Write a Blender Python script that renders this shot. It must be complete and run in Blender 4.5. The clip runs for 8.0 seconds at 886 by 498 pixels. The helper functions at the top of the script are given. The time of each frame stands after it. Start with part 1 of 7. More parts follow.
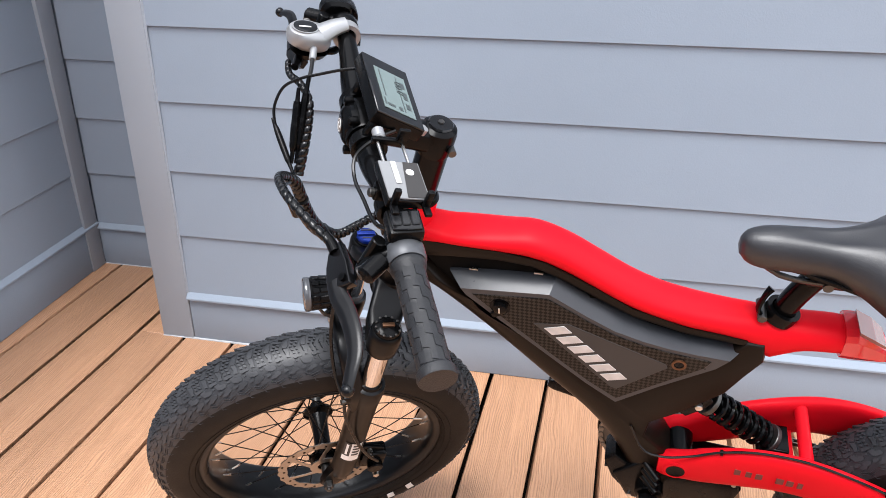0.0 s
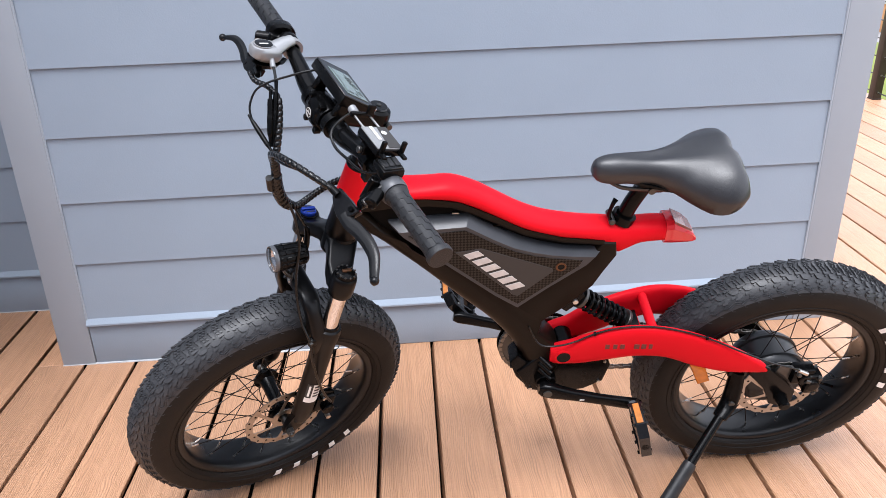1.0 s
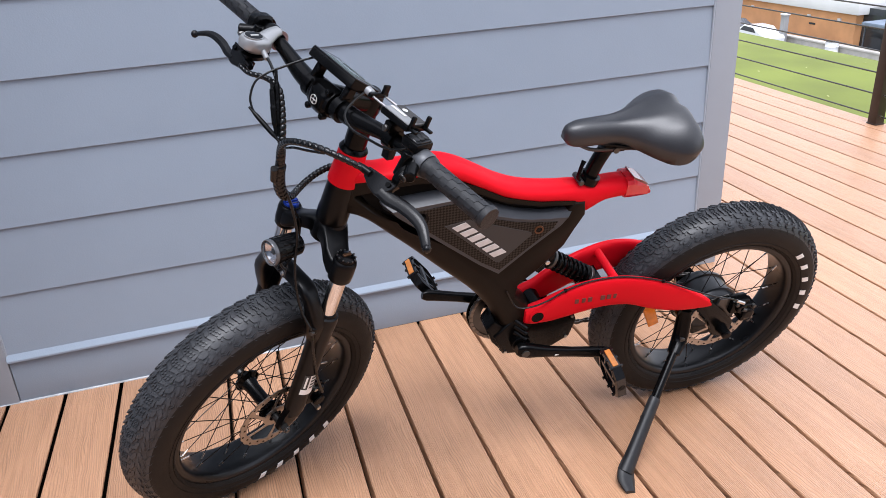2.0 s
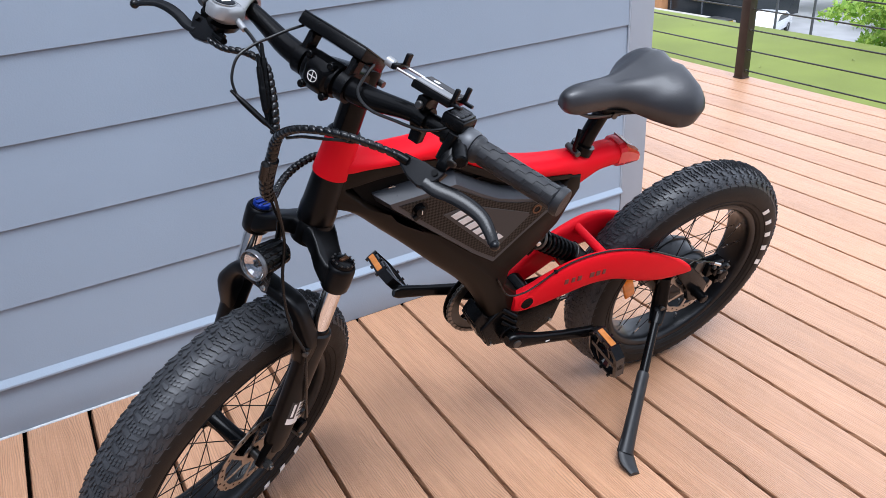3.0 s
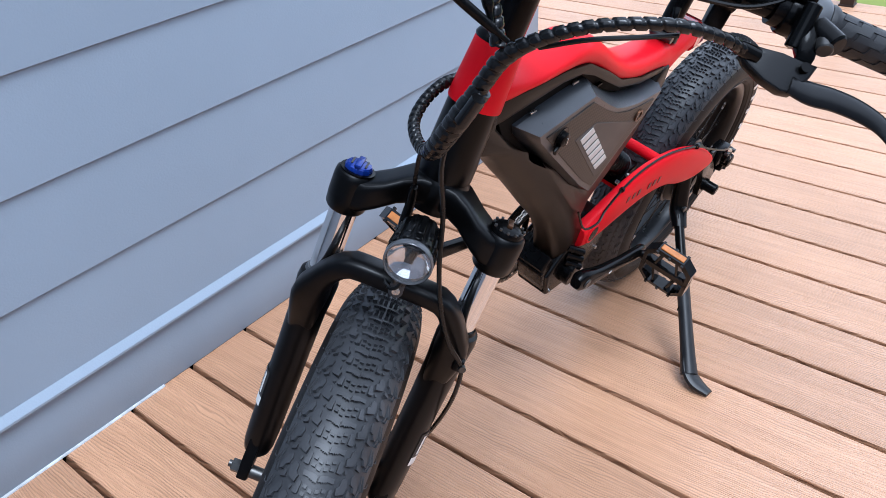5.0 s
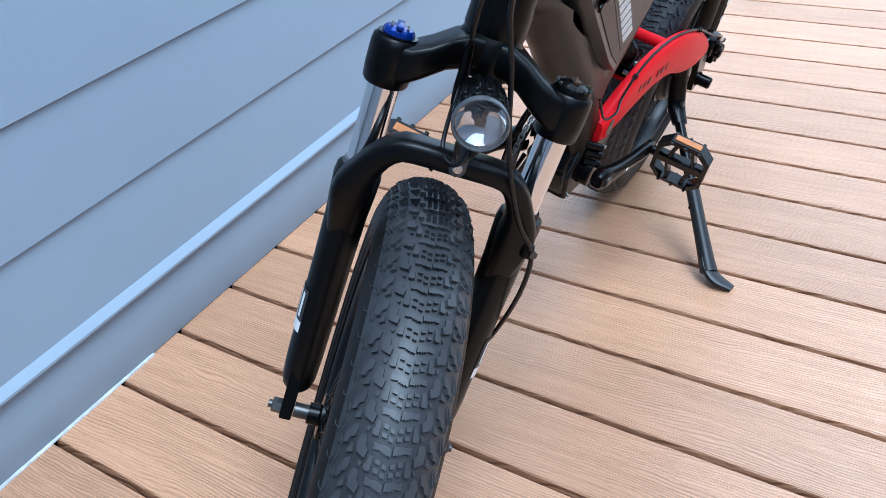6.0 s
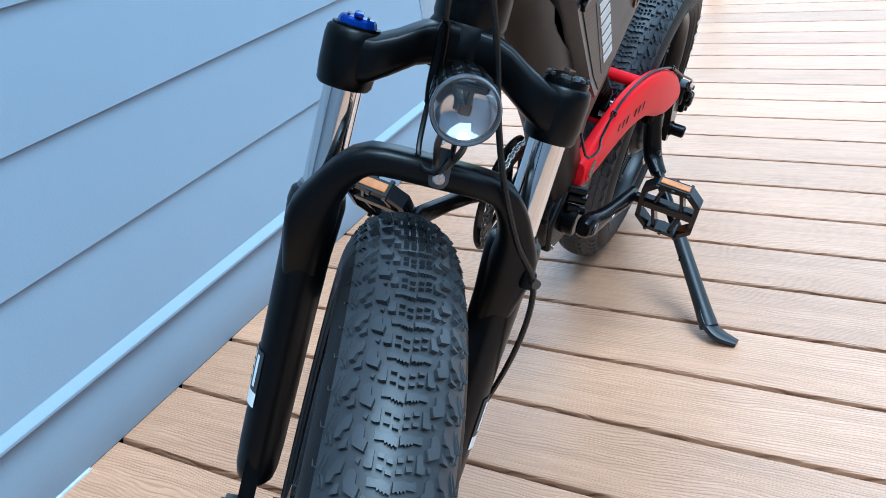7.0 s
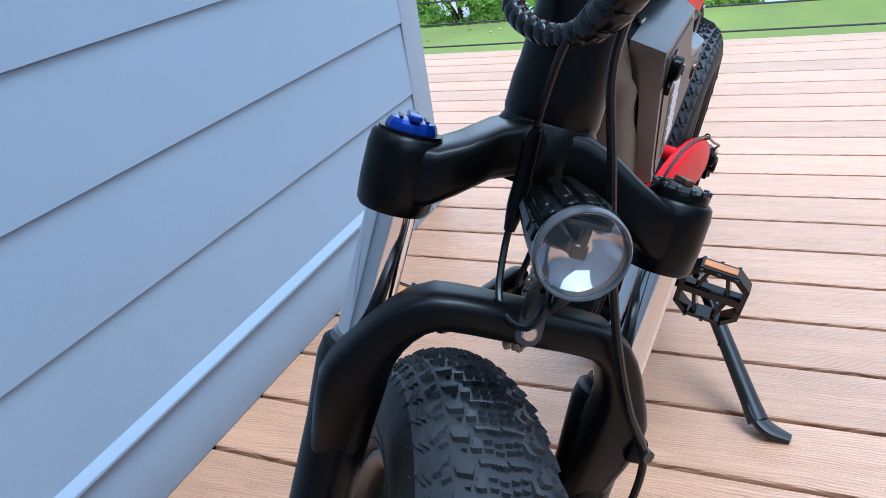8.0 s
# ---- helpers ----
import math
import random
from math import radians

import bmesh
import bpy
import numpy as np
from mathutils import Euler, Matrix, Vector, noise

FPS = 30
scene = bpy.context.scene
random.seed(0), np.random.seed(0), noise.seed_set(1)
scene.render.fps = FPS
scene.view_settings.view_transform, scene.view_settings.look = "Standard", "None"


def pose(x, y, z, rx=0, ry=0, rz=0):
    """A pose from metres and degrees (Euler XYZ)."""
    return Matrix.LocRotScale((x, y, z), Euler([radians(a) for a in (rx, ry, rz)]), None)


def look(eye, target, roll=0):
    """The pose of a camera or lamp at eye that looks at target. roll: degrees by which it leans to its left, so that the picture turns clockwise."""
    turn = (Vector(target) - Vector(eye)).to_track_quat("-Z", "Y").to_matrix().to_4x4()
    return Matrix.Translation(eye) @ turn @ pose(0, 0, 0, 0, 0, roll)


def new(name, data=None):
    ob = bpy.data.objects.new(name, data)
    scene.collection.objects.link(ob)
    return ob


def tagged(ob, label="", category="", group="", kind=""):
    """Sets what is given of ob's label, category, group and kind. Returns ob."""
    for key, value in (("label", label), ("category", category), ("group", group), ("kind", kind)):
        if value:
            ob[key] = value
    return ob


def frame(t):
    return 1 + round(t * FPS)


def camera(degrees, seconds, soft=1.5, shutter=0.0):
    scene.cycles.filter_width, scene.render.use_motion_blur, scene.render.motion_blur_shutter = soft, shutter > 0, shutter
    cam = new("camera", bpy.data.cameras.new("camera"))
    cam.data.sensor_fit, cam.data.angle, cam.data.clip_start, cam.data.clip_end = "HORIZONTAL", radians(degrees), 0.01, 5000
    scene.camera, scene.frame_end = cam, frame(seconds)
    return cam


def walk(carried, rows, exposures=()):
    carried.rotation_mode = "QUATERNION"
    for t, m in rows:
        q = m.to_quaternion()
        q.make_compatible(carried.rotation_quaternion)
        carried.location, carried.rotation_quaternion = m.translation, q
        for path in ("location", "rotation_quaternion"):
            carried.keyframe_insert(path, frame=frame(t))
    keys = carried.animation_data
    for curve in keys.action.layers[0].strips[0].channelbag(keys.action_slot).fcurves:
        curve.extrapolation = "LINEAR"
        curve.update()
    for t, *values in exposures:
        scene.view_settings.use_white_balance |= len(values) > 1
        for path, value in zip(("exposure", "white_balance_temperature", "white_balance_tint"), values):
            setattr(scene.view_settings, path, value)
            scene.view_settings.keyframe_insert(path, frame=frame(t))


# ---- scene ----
cam = camera(59.6, 8.0, soft=0.65)
PATH = [
    (0, (1.128, -1.652, 1.176), (0.776, 0.109, 0.295), 0.3),
    (0.5, (1.052, -1.839, 1.173), (0.962, -0.027, 0.331), -0.5),
    (1, (0.959, -2.006, 1.197), (1.099, -0.183, 0.386), -1.4),
    (1.5, (0.819, -2.052, 1.19), (1.167, -0.254, 0.385), -2.2),
    (2, (0.686, -2.024, 1.186), (1.222, -0.281, 0.364), -2.9),
    (2.2, (0.657, -1.985, 1.182), (1.276, -0.277, 0.345), -3.1),
    (3.3, (0.432, -1.674, 1.133), (1.423, -0.194, 0.224), -3.1),
    (3.5, (0.372, -1.612, 1.121), (1.452, -0.199, 0.205), -3.0),
    (4, (0.315, -1.489, 1.094), (1.537, -0.195, 0.182), -2.5),
    (4.5, (0.336, -1.328, 1.078), (1.615, -0.135, 0.108), -2.7),
    (5, (0.316, -1.175, 1.055), (1.614, -0.128, -0.049), -3.6),
    (5.2, (0.302, -1.125, 1.045), (1.594, -0.138, -0.119), -4.0),
    (6.3, (0.263, -1.037, 0.876), (1.651, -0.18, -0.282), -7.5),
    (6.5, (0.277, -1.024, 0.837), (1.714, -0.173, -0.264), -7.7),
    (7, (0.319, -0.985, 0.813), (1.857, -0.137, -0.142), -8.6),
    (7.5, (0.357, -0.936, 0.812), (1.954, -0.108, -0.063), -9.2),
    (8, (0.439, -0.857, 0.817), (2.065, -0.074, -0.047), -8.9),
]
walk(cam, [(t, look(eye, target, roll)) for t, eye, target, roll in PATH], [(0.0, 1.48, 6050, 11), (1.0, 1.37, 5850, 12), (2.0, 1.09, 5790, 13), (3.5, 1.06, 5300, 9), (4.5, 1.09, 5120, 8), (5.2, 1.11, 5080, 8), (6.5, 1.25, 4400, -6), (7.0, 1.30, 4330, -8), (7.5, 1.22, 4400, -4), (8.0, 1.14, 4620, 2)])

# ---------------------------------------------------------------- light
SUN_DIR = Vector((-0.12, -0.34, 0.93)).normalized()      # towards the sun, behind bright cloud
world = bpy.data.worlds.new("sky")
scene.world = world
world.use_nodes = True
wt = world.node_tree
sky = wt.nodes.new("ShaderNodeTexSky")
sky.sky_type = 'NISHITA'
sky.sun_disc = False
sky.sun_elevation = math.asin(SUN_DIR.z)
sky.sun_rotation = math.atan2(SUN_DIR.x, SUN_DIR.y)
sky.air_density = 1.0
sky.dust_density = 4.0
sky.ozone_density = 1.0
haze = wt.nodes.new("ShaderNodeMix")
haze.data_type = 'RGBA'
haze.inputs[0].default_value = 0.86
haze.inputs[7].default_value = (9.8, 9.6, 9.6, 1)       # even white cloud cover
wt.links.new(sky.outputs[0], haze.inputs[6])
wt.links.new(haze.outputs[2], wt.nodes["Background"].inputs[0])
wt.nodes["Background"].inputs[1].default_value = 0.10
sun = new("sun", bpy.data.lights.new("sun", 'SUN'))
sun.data.energy = 1.6
sun.data.angle = radians(28)
sun.data.color = (1.0, 0.96, 0.90)
sun.matrix_world = Vector((0, 0, 6)).to_track_quat('Z', 'Y').to_matrix().to_4x4()
sun.rotation_mode = 'QUATERNION'
sun.rotation_quaternion = SUN_DIR.to_track_quat('Z', 'Y')
sun.location = (0, 0, 8)


# ---------------------------------------------------------------- materials
def nodes_of(m):
    m.use_nodes = True
    return m.node_tree, m.node_tree.nodes, m.node_tree.links, m.node_tree.nodes["Principled BSDF"]


def ramp_of(nd, lo, hi, c0, c1):
    r = nd.new("ShaderNodeValToRGB")
    r.color_ramp.elements[0].position, r.color_ramp.elements[1].position = lo, hi
    r.color_ramp.elements[0].color, r.color_ramp.elements[1].color = (*c0, 1), (*c1, 1)
    return r


def mat(name, col, rough=0.5, metal=0.0, var=0.15, scale=18.0, bump=0.0, bscale=300.0, stretch=(1, 1, 1),
        rvar=0.12, coat=0.0, spec=0.5, trans=0.0, ior=1.45, rand=0.0):
    """A painted, moulded or metal surface: colour drifts at a large scale, gloss and relief at a small one."""
    m = bpy.data.materials.new(name)
    nt, nd, ln, b = nodes_of(m)
    tc = nd.new("ShaderNodeTexCoord")
    mp = nd.new("ShaderNodeMapping")
    mp.inputs["Scale"].default_value = stretch
    ln.new(tc.outputs["Object"], mp.inputs[0])
    n1 = nd.new("ShaderNodeTexNoise")
    n1.inputs["Scale"].default_value, n1.inputs["Detail"].default_value = scale, 6
    n2 = nd.new("ShaderNodeTexNoise")
    n2.inputs["Scale"].default_value, n2.inputs["Detail"].default_value = bscale, 4
    ln.new(mp.outputs[0], n1.inputs["Vector"])
    ln.new(mp.outputs[0], n2.inputs["Vector"])
    r = ramp_of(nd, 0.3, 0.7, [c * (1 - var) for c in col], [min(1, c * (1 + var)) for c in col])
    ln.new(n1.outputs[0], r.inputs[0])
    out = r.outputs[0]
    if rand:
        oi = nd.new("ShaderNodeObjectInfo")
        mr = nd.new("ShaderNodeMapRange")
        mr.inputs[3].default_value, mr.inputs[4].default_value = 1 - rand, 1 + rand
        ln.new(oi.outputs["Random"], mr.inputs[0])
        hs = nd.new("ShaderNodeHueSaturation")
        ln.new(mr.outputs[0], hs.inputs["Value"])
        ln.new(out, hs.inputs["Color"])
        out = hs.outputs[0]
    ln.new(out, b.inputs["Base Color"])
    rr = nd.new("ShaderNodeMapRange")
    rr.inputs[3].default_value, rr.inputs[4].default_value = max(0.02, rough - rvar), min(1, rough + rvar)
    ln.new(n1.outputs[0], rr.inputs[0])
    ln.new(rr.outputs[0], b.inputs["Roughness"])
    b.inputs["Metallic"].default_value = metal
    b.inputs["Coat Weight"].default_value = coat
    b.inputs["Specular IOR Level"].default_value = spec
    b.inputs["Transmission Weight"].default_value = trans
    b.inputs["IOR"].default_value = ior
    if bump:
        bp = nd.new("ShaderNodeBump")
        bp.inputs["Strength"].default_value = bump
        bp.inputs["Distance"].default_value = 0.002
        ln.new(n2.outputs[0], bp.inputs["Height"])
        ln.new(bp.outputs[0], b.inputs["Normal"])
    return m


def board_mat(name, c0, c1, rough, grain, depth, along=1):
    """Composite deck board: streaky embossed grain along the board, each board a little different."""
    m = bpy.data.materials.new(name)
    nt, nd, ln, b = nodes_of(m)
    tc = nd.new("ShaderNodeTexCoord")
    oi = nd.new("ShaderNodeObjectInfo")
    sh = nd.new("ShaderNodeVectorMath")
    sh.operation = 'MULTIPLY_ADD'
    sh.inputs[1].default_value = (1, 1, 1)
    mul = nd.new("ShaderNodeVectorMath")
    mul.operation = 'SCALE'
    mul.inputs[0].default_value = (3.1, 47.0, 1.3)
    ln.new(oi.outputs["Random"], mul.inputs["Scale"])
    ln.new(tc.outputs["Object"], sh.inputs[0])
    ln.new(mul.outputs[0], sh.inputs[2])
    st = nd.new("ShaderNodeMapping")
    st.inputs["Scale"].default_value = (grain, 5.0, 4.0)
    ln.new(sh.outputs[0], st.inputs[0])
    n1 = nd.new("ShaderNodeTexNoise")
    n1.inputs["Scale"].default_value, n1.inputs["Detail"].default_value, n1.inputs["Distortion"].default_value = 1.0, 5, 0.6
    ln.new(st.outputs[0], n1.inputs["Vector"])
    big = nd.new("ShaderNodeTexNoise")
    big.inputs["Scale"].default_value, big.inputs["Detail"].default_value = 2.2, 4
    ln.new(sh.outputs[0], big.inputs["Vector"])
    st2 = nd.new("ShaderNodeMapping")
    st2.inputs["Scale"].default_value = (grain * 2.6, 7.0, 4.0)
    ln.new(sh.outputs[0], st2.inputs[0])
    n2 = nd.new("ShaderNodeTexNoise")
    n2.inputs["Scale"].default_value, n2.inputs["Detail"].default_value, n2.inputs["Distortion"].default_value = 1.0, 3, 0.8
    ln.new(st2.outputs[0], n2.inputs["Vector"])
    both = nd.new("ShaderNodeMath")
    both.operation = 'ADD'
    half = nd.new("ShaderNodeMath")
    half.operation = 'MULTIPLY_ADD'
    half.inputs[1].default_value, half.inputs[2].default_value = 0.7, -0.35
    ln.new(n2.outputs[0], half.inputs[0])
    ln.new(n1.outputs[0], both.inputs[0])
    ln.new(half.outputs[0], both.inputs[1])
    r = ramp_of(nd, 0.34, 0.60, c0, c1)
    ln.new(both.outputs[0], r.inputs[0])
    # embossed wood figure: wavering fine lines along the board, stronger in some stretches
    fm = nd.new("ShaderNodeMapping")
    fm.inputs["Scale"].default_value = (9.0, 2.6, 1.0)
    ln.new(sh.outputs[0], fm.inputs[0])
    wn = nd.new("ShaderNodeTexNoise")
    wn.inputs["Scale"].default_value, wn.inputs["Detail"].default_value, wn.inputs["Roughness"].default_value = 1.0, 3.5, 0.55
    ln.new(fm.outputs[0], wn.inputs["Vector"])
    amp = nd.new("ShaderNodeMath")
    amp.operation = 'MULTIPLY_ADD'
    amp.inputs[1].default_value, amp.inputs[2].default_value = 0.060, -0.030
    ln.new(wn.outputs[0], amp.inputs[0])
    shift = nd.new("ShaderNodeCombineXYZ")
    ln.new(amp.outputs[0], shift.inputs[0])
    bent = nd.new("ShaderNodeVectorMath")
    bent.operation = 'ADD'
    ln.new(sh.outputs[0], bent.inputs[0])
    ln.new(shift.outputs[0], bent.inputs[1])
    wv = nd.new("ShaderNodeTexWave")
    wv.wave_type, wv.bands_direction = 'BANDS', 'X'
    wv.inputs["Scale"].default_value = 64.0
    ln.new(bent.outputs[0], wv.inputs["Vector"])
    lines = ramp_of(nd, 0.02, 0.45, (0, 0, 0), (1, 1, 1))
    ln.new(wv.outputs["Fac"], lines.inputs[0])
    patch = nd.new("ShaderNodeTexNoise")
    patch.inputs["Scale"].default_value, patch.inputs["Detail"].default_value = 1.0, 4
    pm_ = nd.new("ShaderNodeMapping")
    pm_.inputs["Scale"].default_value = (26.0, 6.0, 1.0)
    ln.new(sh.outputs[0], pm_.inputs[0])
    ln.new(pm_.outputs[0], patch.inputs["Vector"])
    pr = nd.new("ShaderNodeMapRange")
    pr.inputs[1].default_value, pr.inputs[2].default_value, pr.inputs[3].default_value, pr.inputs[4].default_value = 0.34, 0.62, 0.03, 0.30
    ln.new(patch.outputs[0], pr.inputs[0])
    fig = nd.new("ShaderNodeMix")
    fig.data_type, fig.blend_type = 'RGBA', 'MULTIPLY'
    ln.new(pr.outputs[0], fig.inputs[0])
    ln.new(r.outputs[0], fig.inputs[6])
    ln.new(lines.outputs[0], fig.inputs[7])
    relief = nd.new("ShaderNodeMath")
    relief.operation = 'MULTIPLY_ADD'
    relief.inputs[1].default_value = 0.55
    ln.new(lines.outputs[0], relief.inputs[0])
    ln.new(both.outputs[0], relief.inputs[2])
    hs = nd.new("ShaderNodeHueSaturation")
    va = nd.new("ShaderNodeMath")
    va.operation = 'MULTIPLY_ADD'
    va.inputs[1].default_value, va.inputs[2].default_value = 0.22, 0.80
    ln.new(oi.outputs["Random"], va.inputs[0])
    vb = nd.new("ShaderNodeMath")
    vb.operation = 'MULTIPLY_ADD'
    vb.inputs[1].default_value = 0.18
    ln.new(big.outputs[0], vb.inputs[0])
    ln.new(va.outputs[0], vb.inputs[2])
    ln.new(vb.outputs[0], hs.inputs["Value"])
    ln.new(fig.outputs[2], hs.inputs["Color"])
    # pale scuffs and specks
    sp = nd.new("ShaderNodeTexNoise")
    sp.inputs["Scale"].default_value, sp.inputs["Detail"].default_value = 34, 3
    ln.new(sh.outputs[0], sp.inputs["Vector"])
    sr = ramp_of(nd, 0.765, 0.80, (0, 0, 0), (1, 1, 1))
    ln.new(sp.outputs[0], sr.inputs[0])
    mx = nd.new("ShaderNodeMix")
    mx.data_type = 'RGBA'
    ln.new(sr.outputs[0], mx.inputs[0])
    ln.new(hs.outputs[0], mx.inputs[6])
    mx.inputs[7].default_value = (0.62, 0.55, 0.48, 1)
    ln.new(mx.outputs[2], b.inputs["Base Color"])
    rr = nd.new("ShaderNodeMapRange")
    rr.inputs[3].default_value, rr.inputs[4].default_value = rough - 0.1, rough + 0.12
    ln.new(big.outputs[0], rr.inputs[0])
    ln.new(rr.outputs[0], b.inputs["Roughness"])
    b.inputs["Specular IOR Level"].default_value = 0.9
    bp = nd.new("ShaderNodeBump")
    bp.inputs["Strength"].default_value, bp.inputs["Distance"].default_value = depth, 0.0018
    ln.new(relief.outputs[0], bp.inputs["Height"])
    ln.new(bp.outputs[0], b.inputs["Normal"])
    return m


def leaf_mat(name, c0, c1, trans=0.25):
    m = bpy.data.materials.new(name)
    nt, nd, ln, b = nodes_of(m)
    g = nd.new("ShaderNodeNewGeometry")
    r = ramp_of(nd, 0.0, 1.0, c0, c1)
    ln.new(g.outputs["Random Per Island"], r.inputs[0])
    ln.new(r.outputs[0], b.inputs["Base Color"])
    b.inputs["Roughness"].default_value = 0.55
    b.inputs["Subsurface Weight"].default_value = 0.0
    tr = nd.new("ShaderNodeBsdfTranslucent")
    ln.new(r.outputs[0], tr.inputs[0])
    mx = nd.new("ShaderNodeMixShader")
    mx.inputs[0].default_value = trans
    ln.new(b.outputs[0], mx.inputs[1])
    ln.new(tr.outputs[0], mx.inputs[2])
    ln.new(mx.outputs[0], nd["Material Output"].inputs[0])
    return m


def carbon_mat(name):
    """Dark moulded panel with a fine woven check."""
    m = bpy.data.materials.new(name)
    nt, nd, ln, b = nodes_of(m)
    tc = nd.new("ShaderNodeTexCoord")
    mp = nd.new("ShaderNodeMapping")
    mp.inputs["Rotation"].default_value = (0, radians(45), 0)
    ck = nd.new("ShaderNodeTexChecker")
    ck.inputs["Scale"].default_value = 235
    ck.inputs["Color1"].default_value, ck.inputs["Color2"].default_value = (0.0040, 0.0033, 0.0027, 1), (0.0300, 0.0245, 0.0200, 1)
    ln.new(tc.outputs["Object"], mp.inputs[0])
    sep = nd.new("ShaderNodeSeparateXYZ")
    com = nd.new("ShaderNodeCombineXYZ")
    ln.new(mp.outputs[0], sep.inputs[0])
    ln.new(sep.outputs[0], com.inputs[0])
    ln.new(sep.outputs[2], com.inputs[2])
    com.inputs[1].default_value = 0.001
    ln.new(com.outputs[0], ck.inputs["Vector"])
    ln.new(ck.outputs[0], b.inputs["Base Color"])
    b.inputs["Roughness"].default_value = 0.34
    b.inputs["Specular IOR Level"].default_value = 0.14
    return m


SIDING = mat("siding_paint", (0.264, 0.308, 0.366), 0.66, var=0.035, scale=2.5, bump=0.16, bscale=260, rvar=0.06, rand=0.03, spec=0.14)
TRIM = mat("trim_paint", (0.315, 0.345, 0.385), 0.62, var=0.03, scale=4, bump=0.05, bscale=120, rvar=0.08, spec=0.18)
CAULK = mat("white_caulk", (0.45, 0.46, 0.47), 0.5, var=0.3, scale=30)
# near-black so that the shade in the deck gaps is put into the colour
INNER = mat("deck_gap_shade", (0.012, 0.009, 0.007), 0.9, var=0.3, spec=0.1)
DECK = board_mat("composite_board", (0.450, 0.239, 0.128), (0.530, 0.290, 0.161), 0.39, 190.0, 0.75)
POSTM = mat("brown_post_sleeve", (0.026, 0.0165, 0.0125), 0.42, var=0.2)
WIRE = mat("black_cable_wire", (0.030, 0.030, 0.028), 0.30, metal=0.3, spec=0.8)
RED = mat("red_gloss_paint", (0.63, 0.0045, 0.012), 0.40, var=0.03, scale=8, rvar=0.05, spec=0.10)
BLACK = mat("satin_black_paint", (0.0022, 0.0022, 0.0024), 0.21, var=0.25, scale=14, bump=0.03, bscale=900, rvar=0.06, spec=0.14)
FRAMEB = mat("brown_black_frame_paint", (0.0080, 0.0054, 0.0037), 0.34, var=0.12, scale=9, bump=0.03, bscale=800, rvar=0.06, spec=0.13)
FORKB = mat("matt_black_fork_paint", (0.0012, 0.0012, 0.0014), 0.30, var=0.2, scale=12, rvar=0.05, spec=0.22)
LOWERB = mat("matt_black_cast_legs", (0.0014, 0.0014, 0.0017), 0.34, var=0.15, scale=14, rvar=0.05, spec=0.26)
KICKP = mat("worn_black_sleeve", (0.0100, 0.0102, 0.0112), 0.42, var=0.3, scale=50, bump=0.10, bscale=700, rvar=0.10, spec=0.42)
BATT = mat("graphite_battery_case", (0.038, 0.040, 0.045), 0.30, var=0.06, scale=30, bump=0.06, bscale=1500, rvar=0.06, spec=0.42)
# near-black without gloss: the shade of deep recesses put into the colour
INNERB = mat("unlit_black_plastic", (0.003, 0.003, 0.003), 0.7, var=0.1, spec=0.1)
CARBON = carbon_mat("woven_dark_panel")
PATCH = mat("grey_decal", (0.040, 0.038, 0.037), 0.42, var=0.05, spec=0.3)
WHITE = mat("white_decal", (0.75, 0.75, 0.73), 0.45, var=0.06, scale=60)
DECALW = mat("pale_decal", (0.56, 0.545, 0.53), 0.45, var=0.12, scale=60)
GREYLET = mat("dark_red_decal_bar", (0.150, 0.040, 0.034), 0.45, var=0.1, spec=0.2)
# one rubber: TYRE darker for groove shade, TREAD lighter and bluer for sky sheen
TYRE = mat("tyre_rubber_shaded", (0.0270, 0.0278, 0.0306), 0.43, var=0.25, scale=24, bump=0.07, bscale=700, rvar=0.10, spec=0.44)
TREAD = mat("tread_rubber_lit", (0.0330, 0.0339, 0.0370), 0.42, var=0.25, scale=26, bump=0.07, bscale=700, rvar=0.10, spec=0.46)
WALLRUB = mat("sidewall_rubber", (0.0060, 0.0050, 0.0044), 0.55, var=0.25, scale=30, bump=0.15, bscale=600, spec=0.25)
RIMB = mat("black_anodised_rim", (0.0050, 0.0055, 0.0065), 0.30, metal=0.3, var=0.2, rvar=0.08)
SPOKE = mat("black_spoke", (0.015, 0.014, 0.013), 0.35, metal=0.7)
STEEL = mat("brushed_steel", (0.58, 0.56, 0.53), 0.28, metal=1.0, var=0.12, scale=40, bump=0.1, bscale=900)
CHROME = mat("chrome_stanchion", (0.72, 0.71, 0.70), 0.07, metal=1.0, var=0.03, rvar=0.02)
DARKMET = mat("dark_metal", (0.08, 0.078, 0.075), 0.34, metal=0.8, var=0.2)
GUNM = mat("motor_casting", (0.022, 0.023, 0.025), 0.32, metal=0.3, var=0.15)
RUBBER = mat("grip_rubber", (0.0150, 0.0155, 0.0172), 0.46, var=0.2, scale=40, bump=0.3, bscale=900, spec=0.4)
VINYL = mat("saddle_vinyl", (0.0150, 0.0153, 0.0176), 0.37, var=0.12, scale=14, bump=0.14, bscale=1400, rvar=0.05, spec=0.75)
LEVB = mat("satin_lever_paint", (0.0045, 0.0045, 0.005), 0.24, var=0.15, scale=30, bump=0.05, bscale=900, rvar=0.06, spec=0.30)
PLASTIC = mat("black_plastic", (0.0022, 0.0022, 0.0024), 0.25, var=0.2, scale=30, bump=0.1, bscale=900, spec=0.15)
GLOSSP = mat("glossy_black_plastic", (0.006, 0.006, 0.0065), 0.12, var=0.1, spec=0.4)
SILVER = mat("silver_plastic", (0.30, 0.305, 0.31), 0.34, metal=0.45, var=0.05)
GREYP = mat("grey_clamp", (0.075, 0.078, 0.084), 0.42, metal=0.3, var=0.1)
